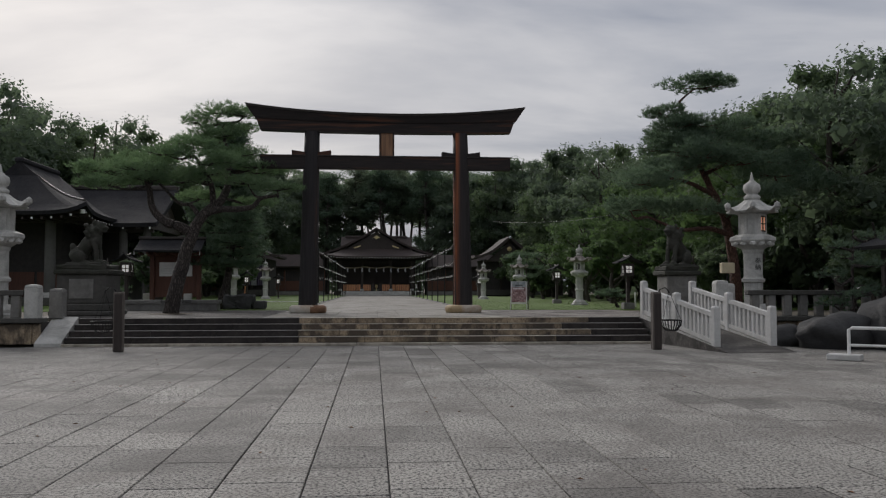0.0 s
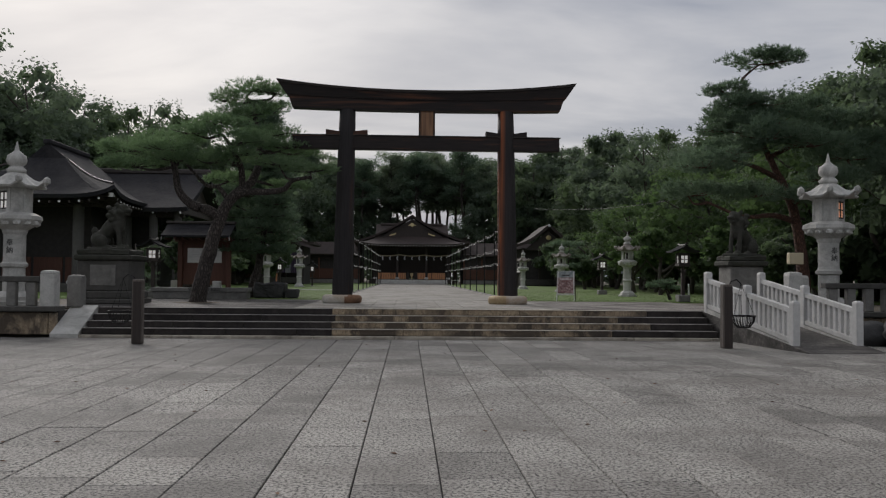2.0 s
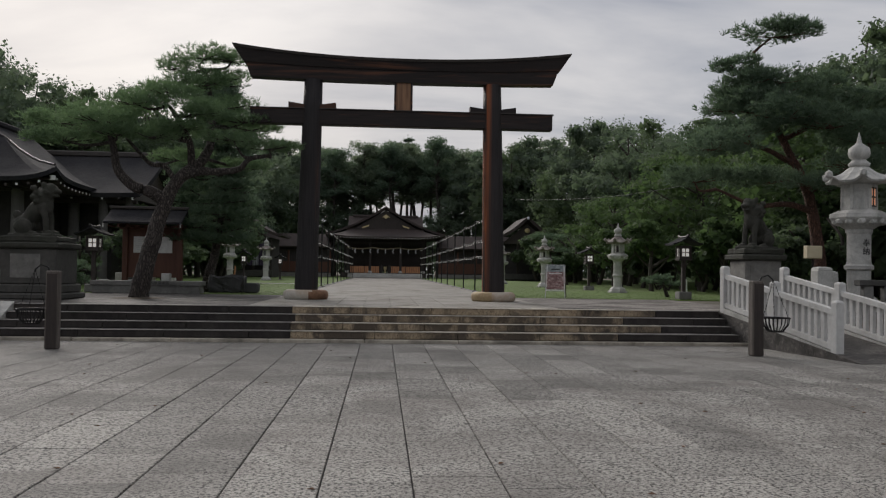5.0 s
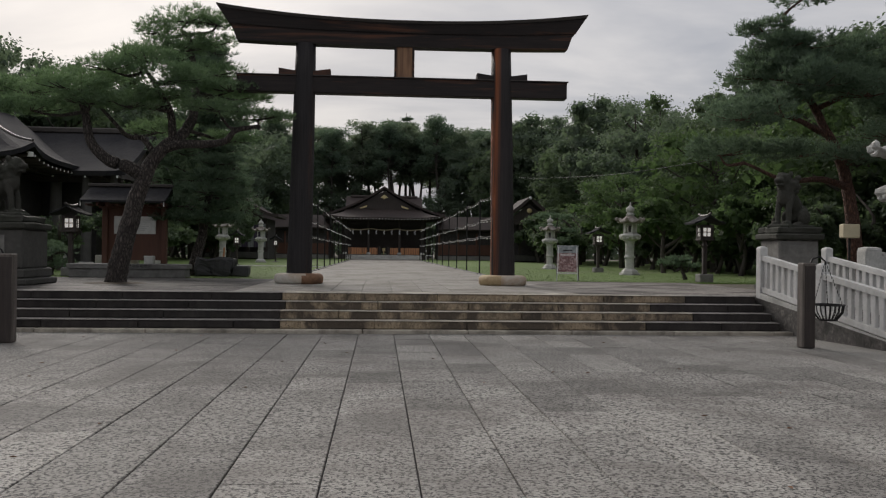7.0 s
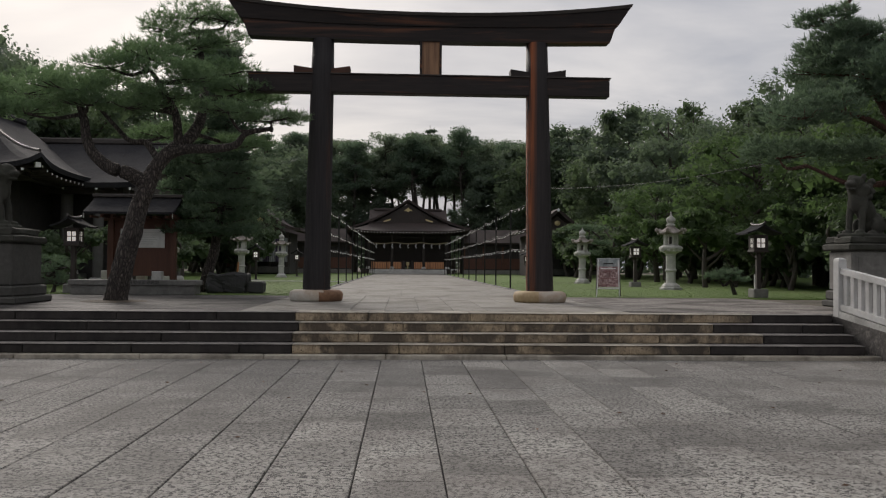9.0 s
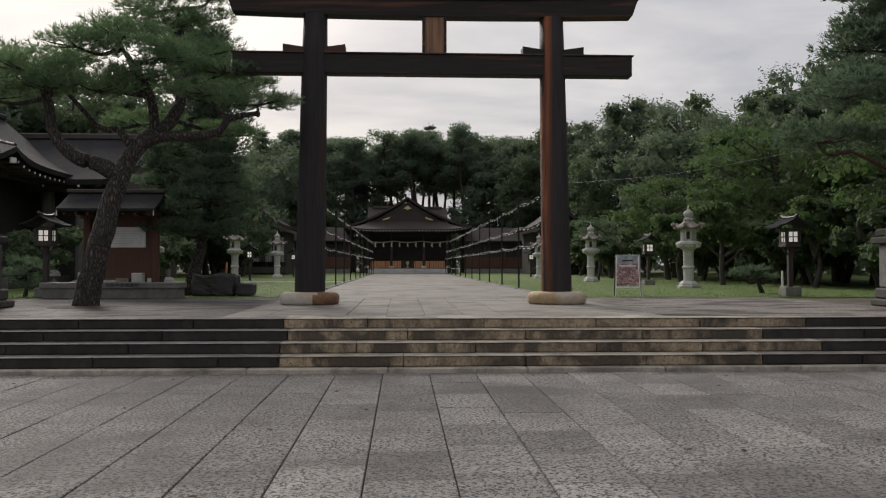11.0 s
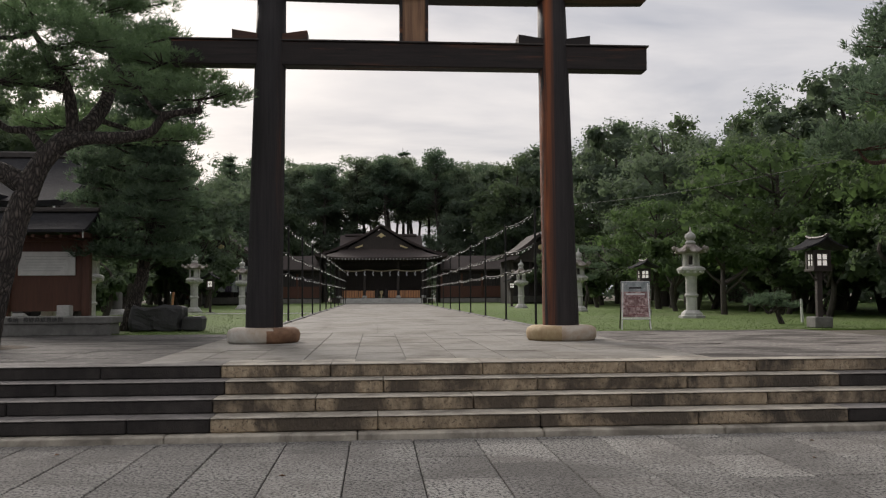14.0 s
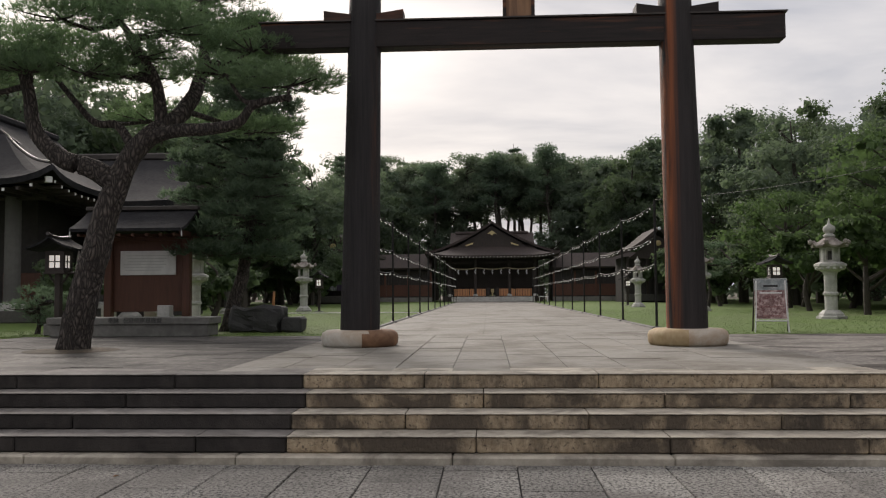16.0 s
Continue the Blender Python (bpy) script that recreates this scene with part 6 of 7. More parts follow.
def garden_pine(base, trunk, limbs, pads, label, bark, needles, r0, tufts=260, length=0.15, width=0.016):
    """A trained pine: a bent trunk, limbs given in metres from the base, and flat pads of needles each held by a twig."""
    t = thing("pine_tree", pose(*base), label, "tree", "garden pines")
    bm = B()
    spine = limb(bm, trunk, r0, r0 * 0.22, 14, 6, 0.03)
    for v in bm.verts:
        v.co += Vector((noise.noise(v.co * 9), noise.noise(v.co * 9 + Vector((4, 4, 0))), 0)) * r0 * 0.10
    tr = part("trunk", bm, bark, t, smooth=True)
    nodes = [(p, 0.1) for p in spine[len(spine) // 3:]]
    for pts, ra, rb in limbs:
        bm = B()
        P = limb(bm, pts, ra, rb, 10, 6, 0.03)
        part("limb", bm, bark, t, smooth=True)
        nodes += [(p, 0.06) for p in P[2:]]
    N = np.array([p for p, _ in nodes])
    for (x, y, z, rx, ry, rz) in pads:
        c = np.array((x, y, z))
        d = np.linalg.norm((N - c) * [1, 1, 1.6], axis=1) + 0.8 * np.maximum(0, N[:, 2] - z + 0.1)
        q = N[int(np.argmin(d))]
        bm = B()
        mid = (q + c) / 2 + np.array([0, 0, -0.12]) + rng.normal(0, 0.08, 3)
        limb(bm, [q, mid, c - [0, 0, rz * 0.5]], 0.05, 0.018, 7, 4)
        for k in range(6):
            a = rng.uniform(0, 2 * math.pi)
            e = c + np.array([rx * 0.75 * math.cos(a), ry * 0.75 * math.sin(a), -rz * 0.25])
            limb(bm, [c - [0, 0, rz * 0.5], (c + e) / 2 - [0, 0, rz * 0.35], e], 0.02, 0.007, 5, 3)
        part("twig", bm, bark, t)
        k = int(tufts * rx * ry)
        V = [pad_quads((x, y, z), (rx, ry, rz), k * 0.6, length, width)]
        for j in range(5):
            a = rng.uniform(0, 2 * math.pi)
            V.append(pad_quads((x + rx * 0.66 * math.cos(a), y + ry * 0.66 * math.sin(a), z + rng.uniform(-0.4, 0.5) * rz), (rx * 0.46, ry * 0.46, rz * 0.7), k * 0.12, length, width))
        quads_object("needle_pad", np.concatenate(V), needles, t)
    return t


# the leaning pine on the terrace (metres from its foot)
PX, PY = -5.62, 25.7
pads = [(-1.9, 0.1, 3.95, 1.0, 0.9, 0.24), (-0.9, -0.5, 4.35, 1.0, 0.8, 0.24), (-0.1, -0.2, 4.85, 0.9, 0.8, 0.22), (-1.1, 0.9, 4.75, 1.0, 0.9, 0.24), (0.6, 0.2, 5.15, 0.9, 0.85, 0.23),
        (1.35, -0.3, 4.62, 0.95, 0.8, 0.22), (2.25, -0.1, 4.00, 1.0, 0.7, 0.17), (3.15, -0.1, 3.80, 0.9, 0.62, 0.15), (2.35, 0.9, 4.62, 0.85, 0.8, 0.18), 
        (1.7, 1.4, 5.1, 0.95, 0.95, 0.24), (0.9, 1.8, 5.75, 0.9, 0.9, 0.22), (1.6, 2.3, 6.05, 0.75, 0.7, 0.20), (1.0, 2.4, 6.66, 0.85, 0.85, 0.24), (0.3, 1.3, 5.45, 0.75, 0.7, 0.20),
        (0.55, 0.7, 4.25, 0.95, 0.85, 0.22), (0.3, -0.35, 4.0, 0.85, 0.7, 0.20), (1.0, -0.2, 4.25, 0.8, 0.7, 0.18), (-0.5, -0.3, 4.05, 0.8, 0.7, 0.20), (-2.3, 0.7, 4.45, 0.9, 0.85, 0.22), (2.3, 1.9, 4.6, 0.9, 0.85, 0.20), (2.2, 1.6, 3.5, 0.75, 0.8, 0.18), (0.55, 1.5, 3.7, 0.9, 0.8, 0.22), (0.35, 2.0, 6.25, 0.75, 0.7, 0.2), (1.75, 2.3, 6.55, 0.7, 0.65, 0.18)]
pads = [(x, y, z, 0.92 * rx, 0.92 * ry, 0.9 * rz) for x, y, z, rx, ry, rz in pads]
garden_pine((PX, PY, H), [(0, 0, -0.05), (0.15, 0.02, 0.7), (0.40, 0.05, 1.75), (0.68, 0.1, 2.6), (1.02, 0.2, 3.12), (1.42, 0.5, 3.55), (1.48, 1.1, 4.3), (1.22, 2.0, 5.4), (1.05, 2.3, 6.2)],
            [([(0.60, 0.08, 2.40), (0.25, -0.02, 2.62), (-0.15, -0.1, 2.76), (-0.5, -0.1, 3.1), (-0.62, -0.1, 3.65), (-0.75, -0.1, 4.15)], 0.17, 0.07),
             ([(0.92, 0.18, 3.02), (1.35, 0.1, 3.16), (1.95, 0.0, 3.16), (2.40, -0.05, 3.24), (2.65, -0.08, 3.48), (3.15, -0.1, 3.58)], 0.12, 0.045),
             ([(1.15, 0.3, 3.28), (1.15, 0.1, 3.9), (0.9, -0.1, 4.4), (0.6, 0.1, 4.8)], 0.10, 0.04),
             ([(0.85, 0.15, 2.88), (0.5, 0.3, 3.3), (0.1, 0.3, 3.4), (-0.8, 0.7, 4.3)], 0.08, 0.035)],
            pads, "leaning garden pine with scaly bark and flat needle pads", M["bark"], M["needle"], 0.235, 540, 0.13, 0.0125)
bm = B()
lathe(bm, [(0.66, H + 0.004), (0.62, H + 0.012), (0.3, H + 0.03)], 24, (PX, PY))
tagged(part("tree_pit", bm, M["soil"]), "round patch of bare soil around the pine trunk", "soil", kind="structure")

# tall straight pine behind the kiosk
pads = []
for k in range(13):
    z = 1.7 + 0.42 * k
    for j in range(3):
        a = 2.4 * k + 2.09 * j + rng.uniform(-0.4, 0.4)
        rr = 1.15 * (1 - 0.055 * k)
        pads.append((min(0.35, -0.15 + rr * math.cos(a)), rr * math.sin(a), z, 0.85 * (1 - 0.03 * k), 0.7, 0.20))
garden_pine((-4.85, 32.3, H), [(-0.4, -0.6, -0.05), (-0.15, -0.3, 1.2), (0.0, 0.0, 2.6), (0.1, 0.0, 4.5), (0.1, 0, 7.0)], [], pads,
            "tall straight dark pine with layered needle pads behind the kiosk", M["bark"], M["needle_dark"], 0.17, 320, 0.17, 0.022)

# red pine with a high flat crown beside the large lantern
pads = [(-3.2, -0.6, 4.3, 1.2, 1.0, 0.35), (-1.9, 0.2, 4.8, 1.1, 1.1, 0.28), (-1.2, -0.6, 5.2, 1.2, 1.0, 0.35), (0.2, -0.5, 5.0, 1.2, 1.1, 0.35), (1.5, 0.1, 4.7, 1.3, 1.1, 0.35),
        (2.6, -0.2, 4.2, 1.1, 1.0, 0.32), (-2.0, 0.8, 5.6, 1.0, 1.0, 0.28), (-1.6, 1.0, 6.1, 1.0, 1.0, 0.32), (-1.7, 0.3, 5.75, 0.9, 0.9, 0.3), (-0.4, 0.8, 5.9, 1.1, 1.1, 0.33), (0.9, 0.8, 5.6, 1.0, 1.0, 0.3),
        (-0.85, 1.0, 7.78, 1.3, 1.1, 0.22), (-1.75, 0.6, 6.3, 0.9, 0.9, 0.22), (-1.9, 0.9, 6.75, 0.8, 0.8, 0.2), (-0.6, 1.1, 6.5, 1.0, 1.0, 0.26), (0.6, 1.2, 6.4, 1.0, 1.0, 0.26), (1.7, 1.0, 6.0, 1.0, 1.0, 0.26), (-1.6, 0.4, 3.5, 1.2, 1.0, 0.3), (-3.4, 0.3, 3.5, 1.0, 0.9, 0.28), (0.6, -0.7, 3.9, 1.1, 0.9, 0.3), (2.2, 0.8, 5.2, 1.0, 1.0, 0.3), (-0.5, -0.9, 3.3, 0.9, 0.8, 0.25)]
garden_pine((12.35, 27.0, H), [(0.1, 0, -0.05), (0.05, 0, 1.2), (-0.1, 0.05, 2.4), (-0.3, 0.1, 3.3), (-0.7, 0.4, 4.4), (-1.1, 0.8, 5.6), (-1.4, 1.0, 7.2)],
            [([(-0.1, 0.0, 2.55), (-0.9, -0.1, 2.75), (-1.9, -0.2, 2.7), (-3.0, -0.3, 3.1)], 0.10, 0.035), ([(-0.25, 0.1, 3.1), (0.6, 0.0, 3.7), (1.6, 0.1, 4.1), (2.4, 0.2, 4.2)], 0.11, 0.04),
             ([(-0.5, 0.3, 3.9), (-1.5, 0.1, 4.3), (-2.4, 0.2, 4.5)], 0.09, 0.035), ([(-0.8, 0.5, 4.6), (0.0, 0.3, 5.0), (0.8, 0.4, 5.3)], 0.08, 0.03)],
            pads, "tall red-barked pine with a high flat crown beside the large lantern", M["bark_red"], M["needle_dark"], 0.21, 300, 0.17, 0.022)

# small trained pines
garden_pine((9.95, 32.6, H), [(0.1, 0, -0.03), (0.02, 0, 0.2), (-0.05, 0, 0.45), (-0.02, 0, 0.75)], [], [(-0.38, 0, 0.50, 0.5, 0.4, 0.09), (0.22, 0.05, 0.44, 0.36, 0.36, 0.08), (-0.12, 0, 0.64, 0.42, 0.36, 0.09)],
            "knee-high trained pine with spreading pads on the lawn", M["bark"], M["needle_dark"], 0.075, 420, 0.12, 0.016)
garden_pine((9.9, 51.5, H), [(0, 0, -0.03), (0.1, 0, 0.9), (-0.1, 0, 1.8), (0.0, 0, 2.8)], [], [(-0.2, 0, 2.75, 1.1, 0.8, 0.16), (-0.5, 0, 2.2, 0.7, 0.6, 0.14), (0.6, 0.1, 2.0, 0.8, 0.6, 0.14), (0.0, 0, 1.5, 0.7, 0.6, 0.14)],
            "small trained pine with flat layered pads on the lawn", M["bark"], M["needle_dark"], 0.08, 240, 0.15, 0.02)
garden_pine((12.6, 20.4, 0.0), [(0, 0, -0.03), (0.05, 0, 0.9), (0.0, 0, 1.8), (0.05, 0, 2.9)], [], [(0.5 * math.cos(2.3 * k), 0.5 * math.sin(2.3 * k), 0.8 + 0.24 * k, 0.62 - 0.03 * k, 0.5 - 0.02 * k, 0.13) for k in range(9)],
            "slim young pine with short layered branches by the pond", M["bark"], M["needle_dark"], 0.07, 220, 0.13, 0.018)
garden_pine((-8.95, 30.9, H), [(0, 0, -0.03), (0.05, 0, 0.3), (0.0, 0, 0.7)], [], [(0.3 * math.cos(2.1 * k), 0.3 * math.sin(2.1 * k), 0.3 + 0.14 * k, 0.45, 0.4, 0.14) for k in range(5)],
            "low dark trained pine beside the post lantern", M["bark"], M["needle_dark"], 0.06, 260, 0.12, 0.016)


def broad_tree(h, r, z0, leaves, mat, clumps=34, leaf=0.26, flat=1.0, lab="", name="broadleaf_tree", core=9):
    """A tapered trunk, limbs to every clump, and a crown of many leaf clumps with gaps between."""
    t = thing(name, pose(0, 0, -40), lab, "tree", "woodland trees")
    top = np.array((0, 0, (h + z0) / 2))
    ext = np.array((r, r, (h - z0) / 2))
    C = []
    while len(C) < clumps:
        d = unit(1)[0]
        c = top + d * ext * rng.uniform(0.40, 0.86)
        if all(np.linalg.norm((c - o) / ext) > 0.27 for o in C):
            C.append(c)
        elif rng.random() < 0.02:
            C.append(c)
    bm = B()
    limb(bm, [(0, 0, -0.1), (rng.normal(0, 0.15), rng.normal(0, 0.15), h * 0.3), (rng.normal(0, 0.3), rng.normal(0, 0.3), h * 0.62), (0, 0, h * 0.9)], 0.022 * h + 0.05, 0.03, 9, 5)
    for c in C[:: 3]:
        zz = max(z0 * 0.6, c[2] - 0.35 * np.hypot(c[0], c[1]) - 0.6)
        limb(bm, [(0, 0, zz), (c[0] * 0.5, c[1] * 0.5, zz + (c[2] - zz) * 0.4), c], 0.05 + 0.005 * h, 0.02, 6, 3)
    part("trunk", bm, M["bark_far"], t)
    V = []
    per = leaves // clumps
    for c in C:
        s = rng.uniform(0.23, 0.36) * np.array((r, r, r * 0.72 * flat))
        d = unit(per)
        d[:, 2] = np.where(d[:, 2] < -0.25, -d[:, 2], d[:, 2])
        wob = 1 + 0.20 * np.sin(5 * d[:, 0] + 7 * d[:, 1] + c[0]) + 0.10 * rng.normal(size=per)
        p = c + d * s * (rng.random(per) ** 0.3 * wob)[:, None]
        inner = c + unit(per // core) * s * (0.72 * rng.random((per // core, 1)) ** 0.5)
        V.append(leaf_quads(inner, unit(per // core), leaf * 2.7, 0.9))
        nrm = d * 0.7 + unit(per) * 0.7 + np.array((0, 0, 0.35))
        nrm /= np.linalg.norm(nrm, axis=1)[:, None]
        V.append(leaf_quads(p, nrm, leaf))
    quads_object("crown", np.concatenate(V), mat, t)
    return t


def conifer(h, r, z0, leaves, mat, lab):
    """A woodland conifer: a straight stem with whorls of drooping boughs."""
    t = thing("conifer_tree", pose(0, 0, -40), lab, "tree", "woodland trees")
    bm = B()
    limb(bm, [(0, 0, -0.1), (0.05, 0, h * 0.5), (0, 0.05, h)], 0.015 * h + 0.05, 0.02, 8, 4)
    V = []
    n = int((h - z0) / 0.62)
    per = leaves // (n * 5)
    for k in range(n):
        z = z0 + (h - z0) * k / n
        rr = r * (1 - (k / n) ** 1.4) + 0.25
        for j in range(5):
            a = 1.3 * k + 2 * math.pi * j / 5 + rng.uniform(-0.3, 0.3)
            e = np.array((rr * math.cos(a), rr * math.sin(a), z - 0.12 * rr + rng.uniform(-0.2, 0.2)))
            limb(bm, [(0, 0, z), (e[0] * 0.5, e[1] * 0.5, z + 0.05 * rr), e], 0.035, 0.01, 4, 2)
            u = rng.random(per) ** 0.6
            p = np.array((0, 0, z)) + (e - np.array((0, 0, z))) * u[:, None] + rng.normal(size=(per, 3)) * np.array((0.30, 0.30, 0.14)) * (0.4 + rr * 0.22)
            nrm = unit(per) * 0.8 + np.array((0, 0, 0.8))
            nrm /= np.linalg.norm(nrm, axis=1)[:, None]
            V.append(leaf_quads(p, nrm, 0.24, 0.4))
    part("trunk", bm, M["bark_far"], t)
    quads_object("crown", np.concatenate(V), mat, t)
    return t


def tall_pine(h, r, z0, leaves, mat, lab):
    """A forest pine with a long bare stem and a ragged layered top."""
    t = thing("forest_pine", pose(0, 0, -40), lab, "tree", "woodland trees")
    bm = B()
    limb(bm, [(0, 0, -0.1), (0.3, 0.1, h * 0.4), (-0.1, 0.2, h * 0.7), (0.1, 0, h * 0.97)], 0.24, 0.04, 9, 5)
    V = []
    for k in range(32):
        z = z0 + (h - z0) * ((k + rng.uniform(0, 1.4)) / 32) ** 0.9
        a = rng.uniform(0, 2 * math.pi)
        rr = r * rng.uniform(0.2, 1.0) * (1 - 0.6 * (z - z0) / (h - z0))
        c = np.array((rr * math.cos(a), rr * math.sin(a), z))
        limb(bm, [(0, 0, z - 0.6), c * [0.5, 0.5, 1] - [0, 0, 0.3], c], 0.07, 0.02, 5, 3)
        size = rng.uniform(0.6, 1.35)
        per = int(leaves / 32 * size ** 1.5)
        p = c + unit(per) * (rng.random(per) ** 0.45)[:, None] * np.array((1.25, 1.25, rng.uniform(0.4, 0.8))) * size
        nrm = unit(per) * 0.8 + np.array((0, 0, 0.7))
        nrm /= np.linalg.norm(nrm, axis=1)[:, None]
        V.append(leaf_quads(p, nrm, 0.25, 0.5))
    part("trunk", bm, M["bark_far"], t)
    quads_object("crown", np.concatenate(V), mat, t)
    return t


kinds = {
    "b1": broad_tree(12.5, 4.3, 1.2, 11500, M["leaf_dark"], 46, 0.185, lab="tall dense dark-leaved woodland tree"),
    "b2": broad_tree(11.0, 4.0, 0.8, 11500, M["leaf"], 44, 0.185, lab="dense mid-green woodland tree"),
    "b3": broad_tree(9.0, 4.6, 1.4, 13000, M["leaf_bright"], 50, 0.15, 0.6, lab="spreading bright green cherry tree over the lawn"),
    "b4": broad_tree(13.5, 3.8, 4.2, 10500, M["leaf_dark"], 38, 0.23, lab="tall woodland tree with a bare lower trunk"),
    "c1": conifer(14.5, 3.0, 1.0, 10500, M["needle_dark"], "tall dark woodland conifer with drooping boughs"),
    "p1": tall_pine(16.6, 3.3, 10.6, 10000, M["needle_dark"], "tall forest pine with a bare stem and ragged top"),
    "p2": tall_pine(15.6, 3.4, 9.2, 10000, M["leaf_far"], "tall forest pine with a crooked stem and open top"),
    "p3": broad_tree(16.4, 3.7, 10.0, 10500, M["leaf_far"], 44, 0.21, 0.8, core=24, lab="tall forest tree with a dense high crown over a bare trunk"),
    "c2": conifer(17.6, 2.7, 10.6, 7600, M["needle_dark"], "slender forest conifer whose tip stands above the wood"),
    "s1": broad_tree(3.2, 1.7, 0.5, 3500, M["leaf"], 18, 0.16, lab="waist-high leafy shrub under the trees", name="shrub"),
    "s2": broad_tree(3.4, 1.8, 1.1, 3500, M["leaf_bright"], 18, 0.15, 0.7, lab="small young leafy tree on the lawn edge", name="young_tree"),
}
used = set()


def plant(kind, x, y, s, z=H):
    src = kinds[kind]
    m = pose(x, y, z - 0.02, 0, 0, float(rng.uniform(0, 360)))
    if kind not in used:
        used.add(kind)
        src.matrix_basis = m
        ob = src
    else:
        ob = copy_thing(src, m)
    ob.scale = (s, s, s * float(rng.uniform(0.94, 1.06)))
    return ob


# bright tree and undergrowth beside the lawn
for k, x, y, s in (("b3", 15.8, 44.5, 0.84), ("b3", 13.9, 53.0, 0.68), ("b3", 19.0, 38.5, 0.98), ("b3", 16.8, 34.5, 0.85), ("s2", 12.4, 41.6, 0.95), ("s2", 14.2, 38.0, 0.9), ("s1", 15.4, 40.4, 1.0), ("s2", 12.6, 47.0, 0.9),
                   ("s1", 14.8, 35.0, 1.0), ("s1", 16.8, 45.5, 1.1), ("s1", 13.6, 31.2, 0.8)):
    plant(k, x, y, s)
# wood on the lantern side of the lawn
for k, x, y, s in (("c1", 19.9, 30.0, 0.70), ("b1", 17.0, 28.5, 0.75), ("b2", 23.0, 27.5, 1.05), ("c1", 21.5, 24.0, 0.8), ("b1", 24.0, 33.0, 1.06), ("c1", 27.5, 37.0, 1.0), ("b2", 21.5, 37.0, 1.05), ("b1", 22.5, 43.5, 0.88),
                   ("b4", 20.0, 47.5, 0.86), ("b1", 21.8, 40.5, 1.06), ("b2", 20.2, 36.4, 0.96), ("b1", 25.0, 50.0, 0.95), ("b2", 19.5, 54.5, 0.92), ("b1", 16.8, 60.5, 0.92), ("c1", 23.0, 60.0, 0.82), ("b2", 20.5, 66.5, 1.12), ("b1", 26.5, 67.0, 1.2), ("b4", 17.5, 72.0, 1.0),
                   ("b1", 22.5, 76.0, 1.17), ("c1", 28.0, 76.0, 1.04), ("b2", 18.8, 83.0, 1.28), ("b1", 25.5, 86.0, 1.30), ("b1", 20.5, 93.0, 1.35), ("b2", 28.0, 96.0, 1.3), ("b4", 17.8, 98.5, 1.25), ("b2", 14.6, 97.5, 1.30), ("b1", 31.0, 84.0, 1.35), 
                   ("b1", 26.0, 20.0, 1.0), ("b2", 30.0, 28.0, 1.15), ("s1", 17.5, 25.0, 1.3), ("s1", 20.0, 23.0, 1.3), ("s1", 15.5, 24.2, 1.0), ("s1", 18.5, 27.0, 1.4), ("s1", 22.0, 30.5, 1.4)):
    plant(k, x, y, s)
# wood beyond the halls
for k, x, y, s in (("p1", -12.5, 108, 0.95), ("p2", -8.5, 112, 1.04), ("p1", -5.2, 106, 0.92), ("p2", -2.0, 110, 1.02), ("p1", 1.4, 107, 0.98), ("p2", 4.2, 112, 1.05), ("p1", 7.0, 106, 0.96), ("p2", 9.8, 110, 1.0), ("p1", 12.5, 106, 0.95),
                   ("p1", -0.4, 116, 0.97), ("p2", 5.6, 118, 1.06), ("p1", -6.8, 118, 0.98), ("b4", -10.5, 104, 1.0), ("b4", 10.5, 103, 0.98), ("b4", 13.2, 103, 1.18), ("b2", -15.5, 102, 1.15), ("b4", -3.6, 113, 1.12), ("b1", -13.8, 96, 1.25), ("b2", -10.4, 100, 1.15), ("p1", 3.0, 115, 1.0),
                   ("b1", -8, 101, 0.67), ("b1", -3, 103, 0.53), ("b2", 2, 102, 0.58), ("b1", 7, 101, 0.70), ("b2", 11.5, 104, 0.8), ("b1", -13, 98, 0.85), ("b1", 14, 97, 0.85), ("b2", 0, 108, 0.67), ("b2", -5.5, 109, 0.69), ("b2", 5, 108, 0.61), ("c1", 9.0, 116, 1.16), ("b1", -7.2, 106, 0.80), ("b1", -3.4, 107, 0.74)):
    plant(k, x, y, s)
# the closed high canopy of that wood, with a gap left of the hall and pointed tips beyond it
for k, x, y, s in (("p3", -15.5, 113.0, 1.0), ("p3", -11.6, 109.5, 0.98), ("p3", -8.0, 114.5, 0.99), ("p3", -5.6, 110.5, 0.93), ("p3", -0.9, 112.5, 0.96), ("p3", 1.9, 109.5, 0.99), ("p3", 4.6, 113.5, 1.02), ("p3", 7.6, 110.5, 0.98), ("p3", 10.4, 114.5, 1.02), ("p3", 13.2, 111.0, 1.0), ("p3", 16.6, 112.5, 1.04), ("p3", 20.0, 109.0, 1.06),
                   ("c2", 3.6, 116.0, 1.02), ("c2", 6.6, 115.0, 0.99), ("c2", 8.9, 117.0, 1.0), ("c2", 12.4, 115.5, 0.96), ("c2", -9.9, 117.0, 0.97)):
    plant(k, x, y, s)
